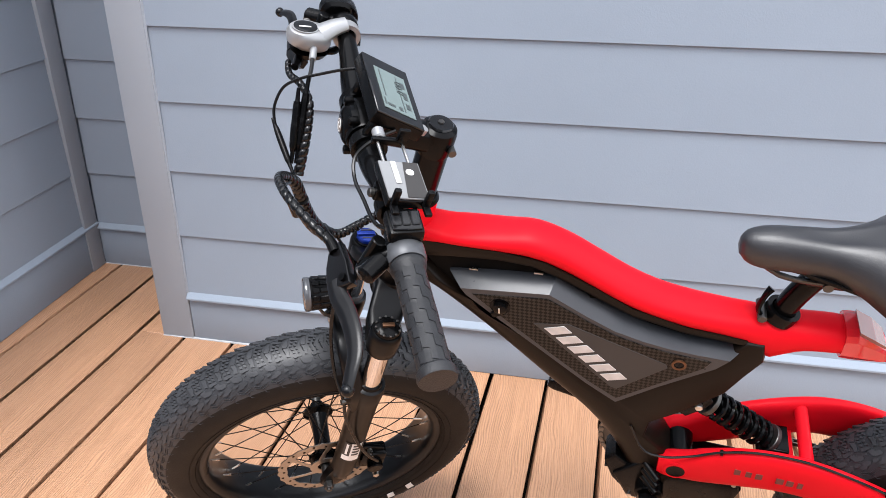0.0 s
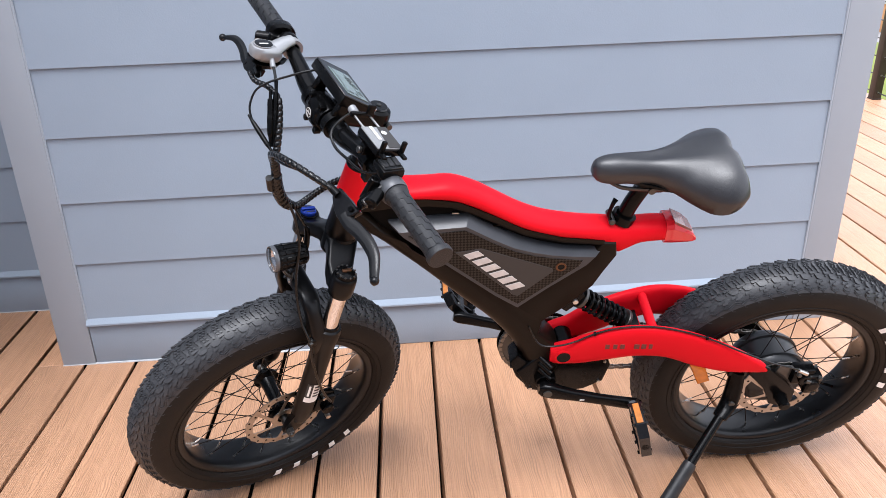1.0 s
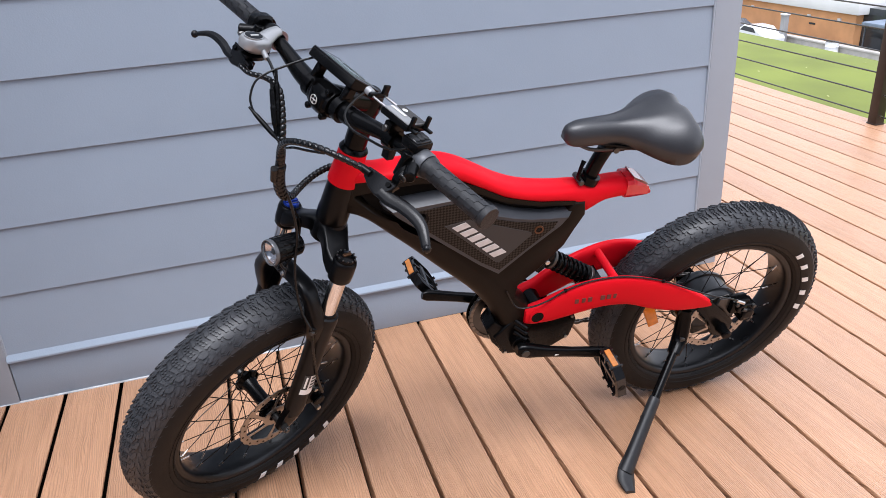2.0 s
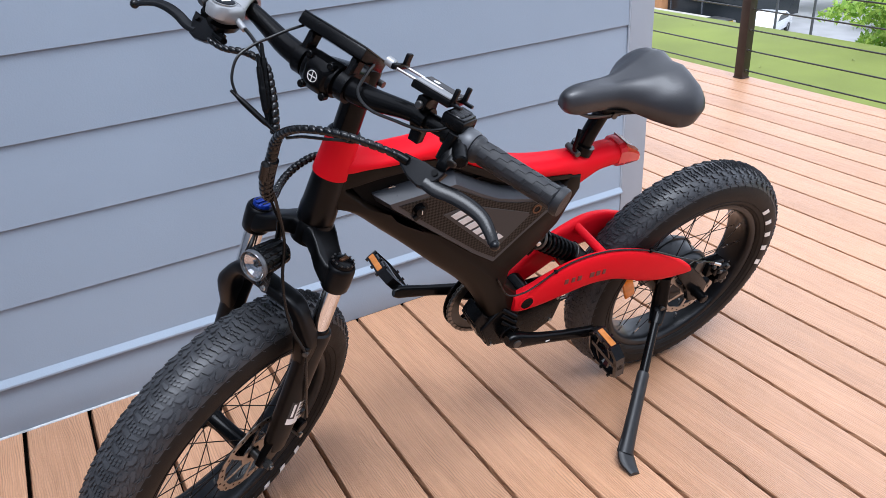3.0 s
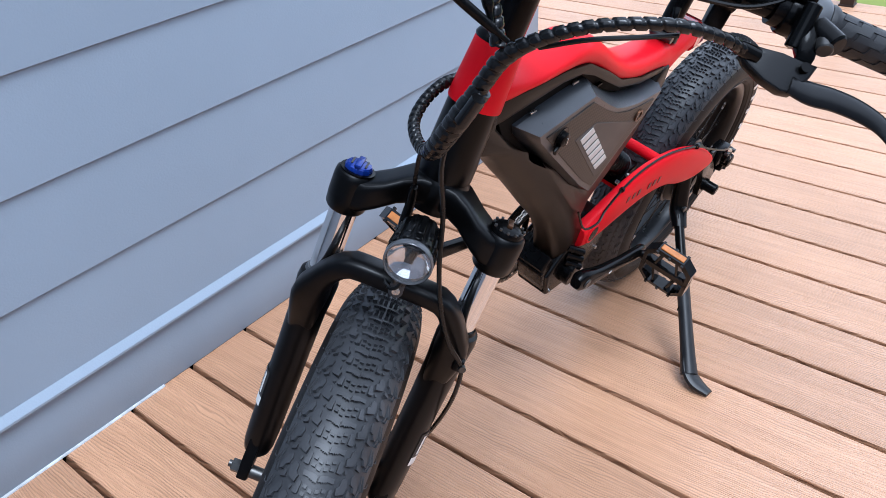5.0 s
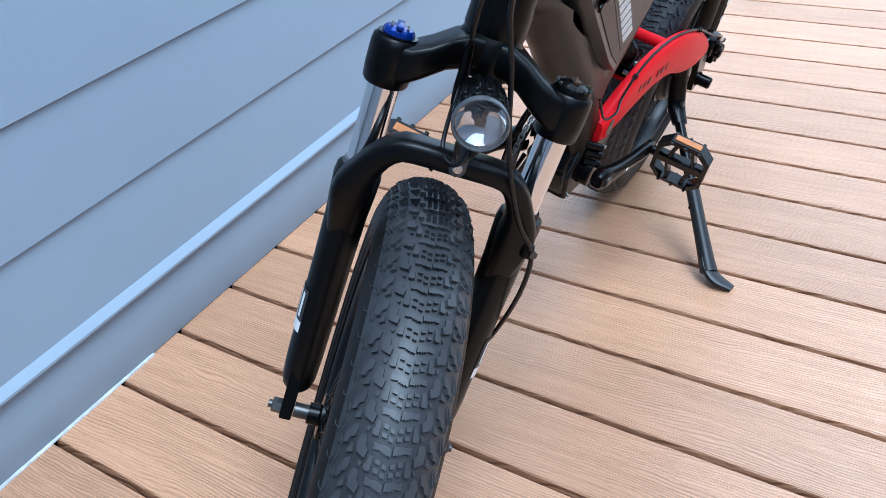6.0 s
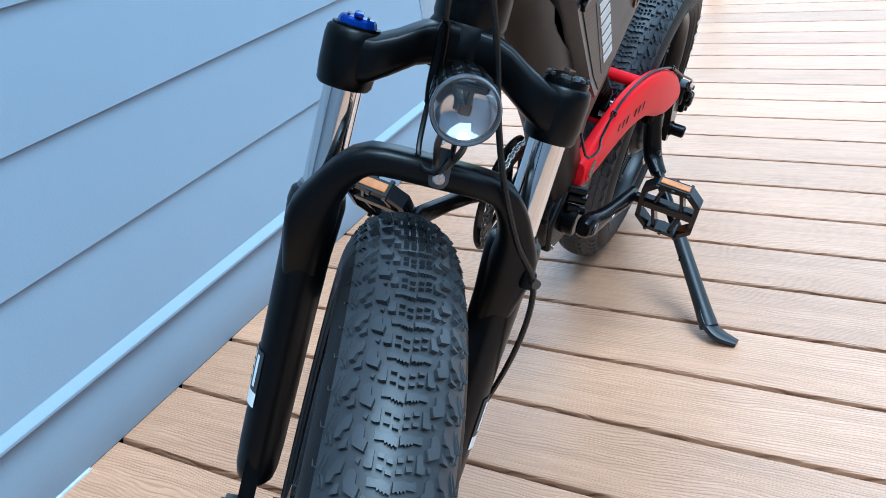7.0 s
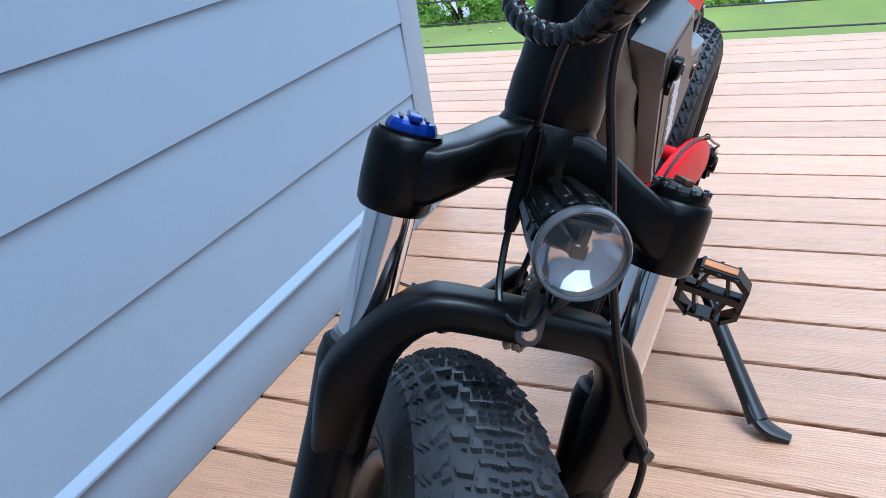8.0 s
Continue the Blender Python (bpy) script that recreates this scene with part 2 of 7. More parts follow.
LOOMM = mat("glossy_cable_wrap", (0.0038, 0.0038, 0.0040), 0.20, var=0.2, scale=60, spec=0.42, rvar=0.06)
BLUE = mat("blue_anodised_knob", (0.008, 0.030, 0.24), 0.26, metal=0.35, var=0.1)
BRONZE = mat("bronze_cap", (0.12, 0.062, 0.034), 0.35, metal=0.8)
ORANGE = mat("orange_reflector", (0.80, 0.25, 0.02), 0.22, var=0.15, scale=60, coat=0.3)
AMBER = mat("amber_pedal_reflector", (0.42, 0.15, 0.03), 0.22, var=0.2, scale=90, coat=0.4)
PLATEM = mat("grey_printed_plate", (0.20, 0.203, 0.207), 0.40, var=0.08)
RIMCLEAR = mat("clear_lamp_rim", (0.09, 0.093, 0.10), 0.08, metal=0.3, var=0.05, rvar=0.04)
TAIL = mat("red_tail_lens", (0.62, 0.012, 0.02), 0.10, var=0.05, coat=0.8)
LCD = mat("lcd_glass", (0.135, 0.175, 0.168), 0.10, var=0.03, coat=0.6)
INK = mat("lcd_ink", (0.05, 0.06, 0.06), 0.3, var=0.0)
ROTOR = mat("steel_rotor", (0.38, 0.345, 0.31), 0.34, metal=1.0, var=0.08)
COPPER = mat("cable_housing", (0.004, 0.004, 0.004), 0.28, var=0.2, spec=0.35)
CHAINM = mat("oiled_chain", (0.20, 0.18, 0.16), 0.35, metal=0.9, var=0.3)
GLASSM = bpy.data.materials.new("lamp_glass")
_nt, _nd, _ln, _b = nodes_of(GLASSM)
_b.inputs["Transmission Weight"].default_value, _b.inputs["Roughness"].default_value, _b.inputs["IOR"].default_value = 1.0, 0.03, 1.45
REFLECT = mat("lamp_reflector", (0.90, 0.90, 0.92), 0.06, metal=1.0, var=0.02, rvar=0.03)
FALLEN = mat("pale_dry_leaf", (0.34, 0.36, 0.14), 0.8, var=0.2)
BUSH = leaf_mat("shrub_leaves", (0.18, 0.34, 0.040), (0.52, 0.66, 0.14), 0.5)
BRANCH = mat("bark", (0.10, 0.07, 0.05), 0.8, var=0.3)
LAWN = mat("lawn_soil_and_grass", (0.146, 0.176, 0.030), 0.9, var=0.16, scale=1.6, bump=0.6, bscale=60, rvar=0.05)
ASPH = mat("asphalt", (0.26, 0.26, 0.265), 0.85, var=0.15, scale=0.6, bump=0.2, bscale=40)
CARAWN = mat("blue_grey_awning", (0.16, 0.20, 0.26), 0.6, var=0.15, scale=2.0)
BRICKM = mat("orange_brick_wall", (0.56, 0.285, 0.130), 0.8, var=0.12, scale=0.8)
ROOFM = mat("pale_roof", (0.62, 0.62, 0.62), 0.7, var=0.06, scale=0.5)
WINM = mat("dark_window_glass", (0.03, 0.035, 0.04), 0.1, var=0.1)
CARW = mat("white_car_paint", (0.70, 0.71, 0.73), 0.25, var=0.03, coat=0.6)
CARD = mat("dark_car_paint", (0.05, 0.055, 0.07), 0.25, var=0.05, coat=0.6)
CARR = mat("maroon_car_paint", (0.20, 0.04, 0.035), 0.25, var=0.05, coat=0.6)
YELLOW = mat("yellow_paint", (0.75, 0.48, 0.03), 0.4)
CONC = mat("concrete", (0.42, 0.40, 0.37), 0.85, var=0.12, scale=2)


# ---------------------------------------------------------------- mesh helpers
def ob_from(name, bm, material, smooth=True, angle=38):
    bmesh.ops.recalc_face_normals(bm, faces=bm.faces)
    me = bpy.data.meshes.new(name)
    if smooth:
        for fc in bm.faces:
            fc.smooth = True
        lim = radians(angle)
        for e in bm.edges:
            if len(e.link_faces) == 2 and e.calc_face_angle(0) > lim:
                e.smooth = False
    bm.to_mesh(me)
    bm.free()
    for m in (material if isinstance(material, (list, tuple)) else (material,)):
        me.materials.append(m)
    return new(name, me)


def part(name, bm, material, parent, label="", kind="", smooth=True, angle=38):
    """One mesh under a thing or a part; its shape is already in the thing's own axes."""
    ob = ob_from(name, bm, material, smooth, angle)
    ob.parent = parent
    return tagged(ob, label=label, kind=kind)


def thing(name, m, label, category, group="", kind=""):
    ob = new(name)
    ob.empty_display_size = 0.1
    ob.matrix_world = m
    return tagged(ob, label, category, group, kind)


def add_box(bm, size, m=None, bevel=0.0, seg=2, mi=0):
    made = bmesh.ops.create_cube(bm, size=1.0, matrix=(m or Matrix()) @ Matrix.Diagonal((*size, 1)))
    vs = made["verts"]
    fs = list({fc for v in vs for fc in v.link_faces})
    if bevel:
        es = list({e for v in vs for e in v.link_edges})
        fs = bmesh.ops.bevel(bm, geom=es, offset=bevel, segments=seg, profile=0.5, affect='EDGES', clamp_overlap=True)["faces"] + [fc for fc in fs if fc.is_valid]
    for fc in fs:
        if fc.is_valid:
            fc.material_index = mi
    return vs


def box(size, centre=(0, 0, 0), bevel=0.0, seg=2):
    bm = bmesh.new()
    add_box(bm, size, Matrix.Translation(centre), bevel, seg)
    return bm


def ring_faces(bm, rings, closed=True, caps=True, mi=0):
    n = len(rings[0])
    out = []
    for a, b in zip(rings, rings[1:]):
        for i in range(n if closed else n - 1):
            j = (i + 1) % n
            out.append(bm.faces.new((a[i], a[j], b[j], b[i])))
    if caps and closed:
        out.append(bm.faces.new(rings[0][::-1]))
        out.append(bm.faces.new(rings[-1]))
    for fc in out:
        fc.material_index = mi
    return out


def loft(sections, bm=None, caps=True, mi=0):
    bm = bm or bmesh.new()
    ring_faces(bm, [[bm.verts.new(p) for p in s] for s in sections], True, caps, mi)
    return bm


def spline(pts, n):
    """n points evenly along a smooth curve through pts (each a tuple, any dimension)."""
    p = [np.array(q, float) for q in pts]
    p = [2 * p[0] - p[1]] + p + [2 * p[-1] - p[-2]]
    out = []
    for i in range(1, len(p) - 2):
        for k in range(12):
            t = k / 12
            a, b, c, d = p[i - 1], p[i], p[i + 1], p[i + 2]
            out.append(0.5 * (2 * b + (c - a) * t + (2 * a - 5 * b + 4 * c - d) * t * t + (3 * b - a - 3 * c + d) * t ** 3))
    out.append(p[-2])
    out = np.array(out)
    s = np.r_[0, np.cumsum(np.linalg.norm(np.diff(out[:, :3], axis=0), axis=1))]
    u = np.linspace(0, s[-1], n)
    return np.array([np.interp(u, s, out[:, k]) for k in range(out.shape[1])]).T, s[-1]


def tube(pts, r, n=10, rings=24, flat=1.0, bm=None, straight=False, wrap=None, mi=0, upv=None):
    """A round or flattened bar along a smooth line; r: one radius or one for each point. wrap: (pitch, height) of a spiral sleeve."""
    bm = bm or bmesh.new()
    rad = list(r) if isinstance(r, (list, tuple)) else [r] * len(pts)
    raw = [(*p, q) for p, q in zip(pts, rad)]
    if straight:
        c, length = np.array(raw, float), 1.0
    else:
        c, length = spline(raw, rings)
    rows = []
    tang = np.gradient(c[:, :3], axis=0)
    nrm = None
    for i, q in enumerate(c):
        t = Vector(tang[i]).normalized()
        if nrm is None:
            nrm = Vector(upv) if upv else (Vector((0, 0, 1)) if abs(t.z) < 0.9 else Vector((1, 0, 0)))
        nrm = (nrm - t * nrm.dot(t)).normalized()
        bi = t.cross(nrm)
        row = []
        for k in range(n):
            a = 2 * math.pi * k / n
            rr = q[3]
            if wrap:
                ph = (i / (len(c) - 1) * length / wrap[0] - k / n) % 1.0
                rr += wrap[1] if ph < 0.74 else -wrap[1]
            row.append(bm.verts.new(Vector(q[:3]) + nrm * (math.cos(a) * rr * flat) + bi * (math.sin(a) * rr)))
        rows.append(row)
    ring_faces(bm, rows, True, True, mi)
    return bm


def lathe(profile, n=32, axis='Z', m=None, bm=None, close=False, mi=0):
    """Turns (radius, height) round an axis through the origin of m."""
    bm = bm or bmesh.new()
    m = m or Matrix()
    rows = []
    for k in range(n):
        a = 2 * math.pi * k / n
        row = []
        for r, h in profile:
            p = {'Z': (r * math.cos(a), r * math.sin(a), h), 'Y': (r * math.cos(a), h, r * math.sin(a)), 'X': (h, r * math.cos(a), r * math.sin(a))}[axis]
            row.append(bm.verts.new(m @ Vector(p)))
        rows.append(row)
    q = len(profile)
    for k in range(n):
        a, b = rows[k], rows[(k + 1) % n]
        for i in range(q if close else q - 1):
            j = (i + 1) % q
            fc = bm.faces.new((a[i], b[i], b[j], a[j]))
            fc.material_index = mi
    if not close:
        for i in (0, q - 1):
            if profile[i][0] > 1e-6:
                fc = bm.faces.new([rows[k][i] for k in range(n)])
                fc.material_index = mi
    bmesh.ops.remove_doubles(bm, verts=[v for row in rows for v in row], dist=1e-6)
    return bm


def axis_m(p, q):
    """A pose at p whose z looks at q."""
    return Matrix.Translation(p) @ (Vector(q) - Vector(p)).to_track_quat('Z', 'Y').to_matrix().to_4x4()


def rod(p, q, r, n=14, r2=None, bevel=0.0, bm=None, mi=0):
    L = (Vector(q) - Vector(p)).length
    r2 = r if r2 is None else r2
    b = min(bevel, L / 3)
    prof = [(0, 0), (r - b, 0), (r, b), (r2, L - b), (r2 - b, L), (0, L)] if b else [(0, 0), (r, 0), (r2, L), (0, L)]
    return lathe(prof, n, 'Z', axis_m(p, q), bm, mi=mi)


def prism(poly, y0, y1, bevel=0.0, seg=3, bm=None, m=None, mi=0):
    """An outline in x and z, given depth in y, its rim rounded."""
    bm = bm or bmesh.new()
    m = m or Matrix()
    a = [bm.verts.new(m @ Vector((x, y0, z))) for x, z in poly]
    b = [bm.verts.new(m @ Vector((x, y1, z))) for x, z in poly]
    fs = ring_faces(bm, [a, b], True, True, mi)
    if bevel:
        es = [e for fc in fs[-2:] for e in fc.edges]
        res = bmesh.ops.bevel(bm, geom=list(set(es)), offset=bevel, segments=seg, profile=0.5, affect='EDGES', clamp_overlap=True)
        for fc in res["faces"]:
            fc.material_index = mi
    return bm


def pillow(poly, hw, rim, steps=4):
    """An outline in x and z, 2 hw thick in y, whose rim is rolled over smoothly."""
    n = len(poly)
    area = sum(poly[i][0] * poly[(i + 1) % n][1] - poly[(i + 1) % n][0] * poly[i][1] for i in range(n))
    sgn = 1 if area > 0 else -1
    inward = []
    for i in range(n):
        p, q, r = Vector(poly[i - 1]), Vector(poly[i]), Vector(poly[(i + 1) % n])
        a, b = (q - p).normalized(), (r - q).normalized()
        na, nb = Vector((-a.y, a.x)) * sgn, Vector((-b.y, b.x)) * sgn
        m = (na + nb).normalized()
        inward.append(m / max(0.6, m.dot(na)))
    rows = []
    for k in range(-steps, steps + 1):
        t = math.radians(90) * abs(k) / steps
        y = math.copysign(hw - rim + rim * math.sin(t), k) if k else 0.0
        c = rim * (1 - math.cos(t))
        rows.append([(poly[i][0] + inward[i].x * c, y, poly[i][1] + inward[i].y * c) for i in range(n)])
    return loft(rows)


def moved(bm, m):
    bm.transform(m)
    return bm


# ---------------------------------------------------------------- ground and distance
LAWN_Z, LOT_Z, CREST = -0.35, -10.3, 6.7


def ground_z(x, y):
    if x < CREST:
        return LAWN_Z
    return max(LOT_Z, LAWN_Z - (x - CREST) * 0.33 - 0.02 * math.sin(y * 0.9) * min(1, x - CREST))


def make_ground():
    bm = bmesh.new()
    xs = [-900, -200, -40, -8, 0, 2, 3, 4, 5, 5.6, 6.2, CREST, 7.2, 7.8, 8.6, 9.6, 11, 14, 18, 24, 30, 34, 37.2, 40, 46, 60, 90, 200, 500, 1200]
    ys = [-900, -200, -60, -30, -16, -8] + [-6 + k for k in range(26)] + [24, 32, 46, 70, 110, 200, 900]
    g = [[bm.verts.new((x, y, ground_z(x, y))) for y in ys] for x in xs]
    for i in range(len(xs) - 1):
        for j in range(len(ys) - 1):
            fc = bm.faces.new((g[i][j], g[i + 1][j], g[i + 1][j + 1], g[i][j + 1]))
            fc.material_index = 1 if xs[i] >= 37 else 0
    ob = ob_from("ground", bm, [LAWN, ASPH])
    tagged(ob, "mown green lawn falling to a grey car park", "ground", kind="structure")


def make_fallen_leaves():
    rng = np.random.default_rng(4)
    verts, faces = [], []
    for k in range(22):
        x, y = rng.uniform(4.4, 6.6), rng.uniform(-2, 4)
        z = ground_z(x, y) + 0.004
        a, s = rng.uniform(0, 6.283), rng.uniform(0.008, 0.02)
        i = len(verts)
        verts += [(x + math.cos(a + q) * s, y + math.sin(a + q) * s, z + (q % 2) * 0.006) for q in (0, 1.3, 2.7, 4.2)]
        faces.append((i, i + 1, i + 2, i + 3))
    me = bpy.data.meshes.new("fallen_leaves")
    me.from_pydata(verts, [], faces)
    me.materials.append(FALLEN)
    tagged(new("fallen_leaves", me), "pale fallen leaves scattered over the lawn", "leaves", kind="stuff")


def foliage(name, centres, leaf, count, seed, material, label, category, parent=None, kind="stuff"):
    """Many small pointed leaves in uneven clumps; centres: (x, y, z, radius)."""
    rng = np.random.default_rng(seed)
    verts, faces = [], []
    per = max(1, count // len(centres))
    for cx, cy, cz, cr in centres:
        for k in range(per):
            d = rng.normal(size=3)
            d /= np.linalg.norm(d)
            d[2] = abs(d[2]) * 0.9 - 0.25
            p = np.array((cx, cy, cz)) + d * cr * rng.uniform(0.55, 1.06)
            s = leaf * rng.uniform(0.6, 1.5)
            u = rng.normal(size=3) * 0.7 + (0, 0, 0.1)
            u /= np.linalg.norm(u)
            v = np.cross(u, d + rng.normal(size=3) * 0.45)
            v /= np.linalg.norm(v) + 1e-9
            i = len(verts)
            verts += [tuple(p - u * s), tuple(p + v * s * 0.42), tuple(p + u * s), tuple(p - v * s * 0.42)]
            faces.append((i, i + 1, i + 2, i + 3))
    me = bpy.data.meshes.new(name)
    me.from_pydata(verts, [], faces)
    me.materials.append(material)
    ob = new(name, me)
    if parent:
        ob.parent = parent
        return tagged(ob, label, kind=kind)
    return tagged(ob, label, category, kind=kind)


def make_shrub(x, y, r, h, seed):
    rng = np.random.default_rng(seed)
    z = ground_z(x, y)
    root = thing("shrub", Matrix.Translation((x, y, z)), "leafy bright green garden shrub at the lawn's edge", "shrub", "shrubs along the lawn")
    bm = bmesh.new()
    cs = []
    for k in range(9):
        a = rng.uniform(0, 6.283)
        tip = (math.cos(a) * r * rng.uniform(0.3, 0.9), math.sin(a) * r * rng.uniform(0.3, 0.9), h * rng.uniform(0.35, 0.95))
        tube([(0, 0, -0.05), (tip[0] * 0.35, tip[1] * 0.35, tip[2] * 0.5), tip], [0.018, 0.012, 0.004], 6, 7, bm=bm)
        cs.append((*tip, r * rng.uniform(0.22, 0.42)))
    for k in range(16):
        a, q = rng.uniform(0, 6.283), r * rng.uniform(0.2, 1.0)
        cs.append((math.cos(a) * q, math.sin(a) * q, h * rng.uniform(0.08, 0.75), r * rng.uniform(0.18, 0.36)))
    part("stem", bm, BRANCH, root)
    foliage("crown", cs, 0.030, 6800, seed + 50, BUSH, "", "", root)


def make_tree(x, y, h, r, seed):
    rng = np.random.default_rng(seed)
    z = ground_z(x, y)
    root = thing("tree", Matrix.Translation((x, y, z)), "broad green leafy tree behind the car park", "tree", "trees in the distance")
    bm = tube([(0, 0, -0.2), (0.1, 0.05, h * 0.35), (0.0, 0.1, h * 0.6)], [0.28, 0.2, 0.12], 8, 8)
    cs = []
    for k in range(8):
        a = rng.uniform(0, 6.283)
        tip = (math.cos(a) * r * 0.7, math.sin(a) * r * 0.7, h * rng.uniform(0.5, 0.9))
        tube([(0, 0.05, h * 0.35), (tip[0] * 0.5, tip[1] * 0.5, tip[2] * 0.75), tip], [0.12, 0.07, 0.02], 6, 6, bm=bm)
        cs.append((*tip, r * rng.uniform(0.35, 0.55)))
    for k in range(9):
        cs.append((rng.normal(0, r * 0.35), rng.normal(0, r * 0.35), h * rng.uniform(0.35, 1.0), r * rng.uniform(0.3, 0.5)))
    part("trunk", bm, BRANCH, root)
    foliage("crown", cs, 0.26, 2200, seed + 90, BUSH, "", "", root)


def make_building():
    root = thing("low_building", Matrix.Translation((47, 43, LOT_Z)), "long low orange brick building with a pale flat roof", "building")
    part("wall", box((14, 34, 2.55), (7, 17.8, 1.275), 0.02), BRICKM, root)
    roof = part("roof", box((14.8, 34.8, 1.0), (7, 17.7, 3.05), 0.04), ROOFM, root, "pale flat roof with a deep fascia")
    part("parapet", box((14.4, 34.4, 0.3), (7, 17.7, 3.7), 0.03), ROOFM, roof)
    for yy, zz in ((2.3, 2.02), (5.4, 1.98), (12.0, 2.0), (18.5, 2.0)):
        part("wall_lamp", box((0.14, 0.30, 0.16), (-0.06, yy, zz), 0.02), ROOFM, root, "small pale wall lamp")
    part("vent", box((0.06, 0.62, 0.14), (-0.02, 5.0, 1.42), 0.01), WINM, root, "dark wall vent")
    for k in range(3):
        w = part("window", box((0.12, 2.0, 1.0), (-0.02, 15.5 + k * 6.2, 1.5), 0.01), WINM, root)
        part("frame", box((0.16, 2.2, 0.12), (-0.03, 15.5 + k * 6.2, 0.94)), ROOFM, w)
    # the set-back entrance beside the corner
    part("entrance", box((6.0, 7.4, 3.0), (3.6, -2.95, 1.5), 0.02), WINM, root, "dark glazed entrance front")
    aw = part("awning", box((2.4, 3.4, 0.22), (-0.6, -3.2, 2.35), 0.03), CARAWN, root, "blue-grey flat awning")
    for yy in (-4.7, -1.7):
        part("awning_post", rod((-1.6, yy, 0), (-1.6, yy, 2.25), 0.06, 8), CARD, aw)


def make_forecourt():
    root = thing("low_wall", Matrix.Translation((44.9, 42.6, LOT_Z)), "low pale concrete wall before the brick building", "wall")
    part("footing", box((0.35, 15.0, 0.62), (0, 0, 0.31), 0.02), CONC, root)
    part("coping", box((0.55, 15.2, 0.14), (0, 0, 0.68), 0.03), CONC, root, "pale coping")
    root = thing("drum", Matrix.Translation((44.2, 42.8, LOT_Z)), "white drum standing before the low wall", "drum")
    part("shell", lathe([(0, 0), (0.44, 0), (0.46, 0.05), (0.45, 0.30), (0.47, 0.33), (0.45, 0.36), (0.45, 0.66), (0.47, 0.69), (0.45, 0.72), (0.45, 0.98), (0.46, 1.02), (0, 1.02)], 24, 'Z'), CARW, root)
    part("lid", lathe([(0, 1.02), (0.40, 1.02), (0.40, 1.05), (0, 1.06)], 24, 'Z'), GREYP, root)
    root = thing("gate_pillar", Matrix.Translation((44.0, 47.6, LOT_Z)), "grey rendered gate pillar with a pale cap", "pillar")
    part("shaft", box((0.42, 0.42, 2.35), (0, 0, 1.175), 0.02), ASPH, root)
    part("cap", box((0.54, 0.54, 0.12), (0, 0, 2.41), 0.03), ROOFM, root)


def make_car(x, y, yaw, paint, label):
    root = thing("parked_car", pose(x, y, ground_z(x, y), 0, 0, yaw), label, "car", "cars in the car park")
    side = [(-2.15, 0.35), (-2.2, 0.75), (-2.05, 0.95), (-1.25, 1.02), (-0.65, 1.45), (0.75, 1.48), (1.5, 1.02), (2.1, 0.92), (2.2, 0.6), (2.15, 0.35)]
    body = part("body", prism(side, -0.88, 0.88, 0.09, 2), paint, root)
    part("windscreen", prism([(-1.12, 1.04), (-0.6, 1.41), (-0.5, 1.41), (-0.9, 1.04)], -0.78, 0.78), WINM, body)
    for sy in (-0.885, 0.865):
        part("side_window", prism([(-0.95, 1.04), (-0.58, 1.38), (0.7, 1.40), (1.2, 1.04)], sy, sy + 0.02), WINM, body)
    for wx in (-1.35, 1.35):
        for sy in (-0.8, 0.8):
            w = part("wheel", lathe([(0.19, -0.1), (0.31, -0.1), (0.33, -0.05), (0.33, 0.05), (0.31, 0.1), (0.19, 0.1)], 16, 'Y', Matrix.Translation((wx, sy, 0.33)), close=True), TYRE, root)
            part("hubcap", lathe([(0.0, -0.06), (0.19, -0.05), (0.19, 0.05), (0.0, 0.06)], 12, 'Y', Matrix.Translation((wx, sy, 0.33))), SILVER, w)


def make_lot():
    make_building()
    make_forecourt()
    make_car(43.2, 49.4, 84, CARW, "white saloon car parked before the brick building")
    make_car(43.8, 53.5, 95, CARD, "dark saloon car parked before the brick building")
    make_car(44.0, 58.0, 88, CARR, "maroon saloon car parked before the brick building")
    make_car(46.0, 33.0, 20, CARW, "white saloon car standing in the car park")
    root = thing("skip", Matrix.Translation((43.5, 35.2, LOT_Z)), "small yellow box skip in the car park", "skip")
    part("bin", prism([(-0.5, 0.1), (-0.7, 1.0), (0.7, 1.0), (0.5, 0.1)], -0.8, 0.8, 0.04), YELLOW, root)
    part("rim", box((1.5, 1.7, 0.08), (0, 0, 1.02), 0.02), DARKMET, root)
    for i, (px, py) in enumerate(((44, 31.0), (42, 27.0))):
        lp = thing("lamp_post", Matrix.Translation((px, py, LOT_Z)), "slim grey steel lamp post in the car park", "lamp post", "lamp posts")
        part("pole", rod((0, 0, 0), (0, 0, 6.2), 0.09, 10, 0.06), GREYP, lp)
        part("base", rod((0, 0, 0), (0, 0, 0.5), 0.2, 10), CONC, lp)
        part("head", box((0.7, 0.25, 0.12), (0.3, 0, 6.2), 0.03), GREYP, lp)
    for i, (x, y, h, r) in enumerate(((66, 52, 9, 4), (68, 62, 10, 5), (67, 74, 9, 4.5), (70, 86, 11, 5), (66, 40, 8, 4), (56, 34, 6.5, 3), (64, 30, 8, 4), (60, 22, 7, 3.4),
                                      (52, 28, 4.2, 1.6), (72, 98, 10, 5))):
        make_tree(x, y, h, r, 20 + i)


# ---------------------------------------------------------------- deck
PITCH, JOINT0, DECK_R, DECK_L = 0.1443, 0.207, 4.08, -0.418
Y_NEAR, Y_FAR, WALL_L, WALL_R, NOOK = -4.6, 4.6, 0.0, 2.29, 0.365


SKEW = 0.035                      # the boards stand a little off square to the wall


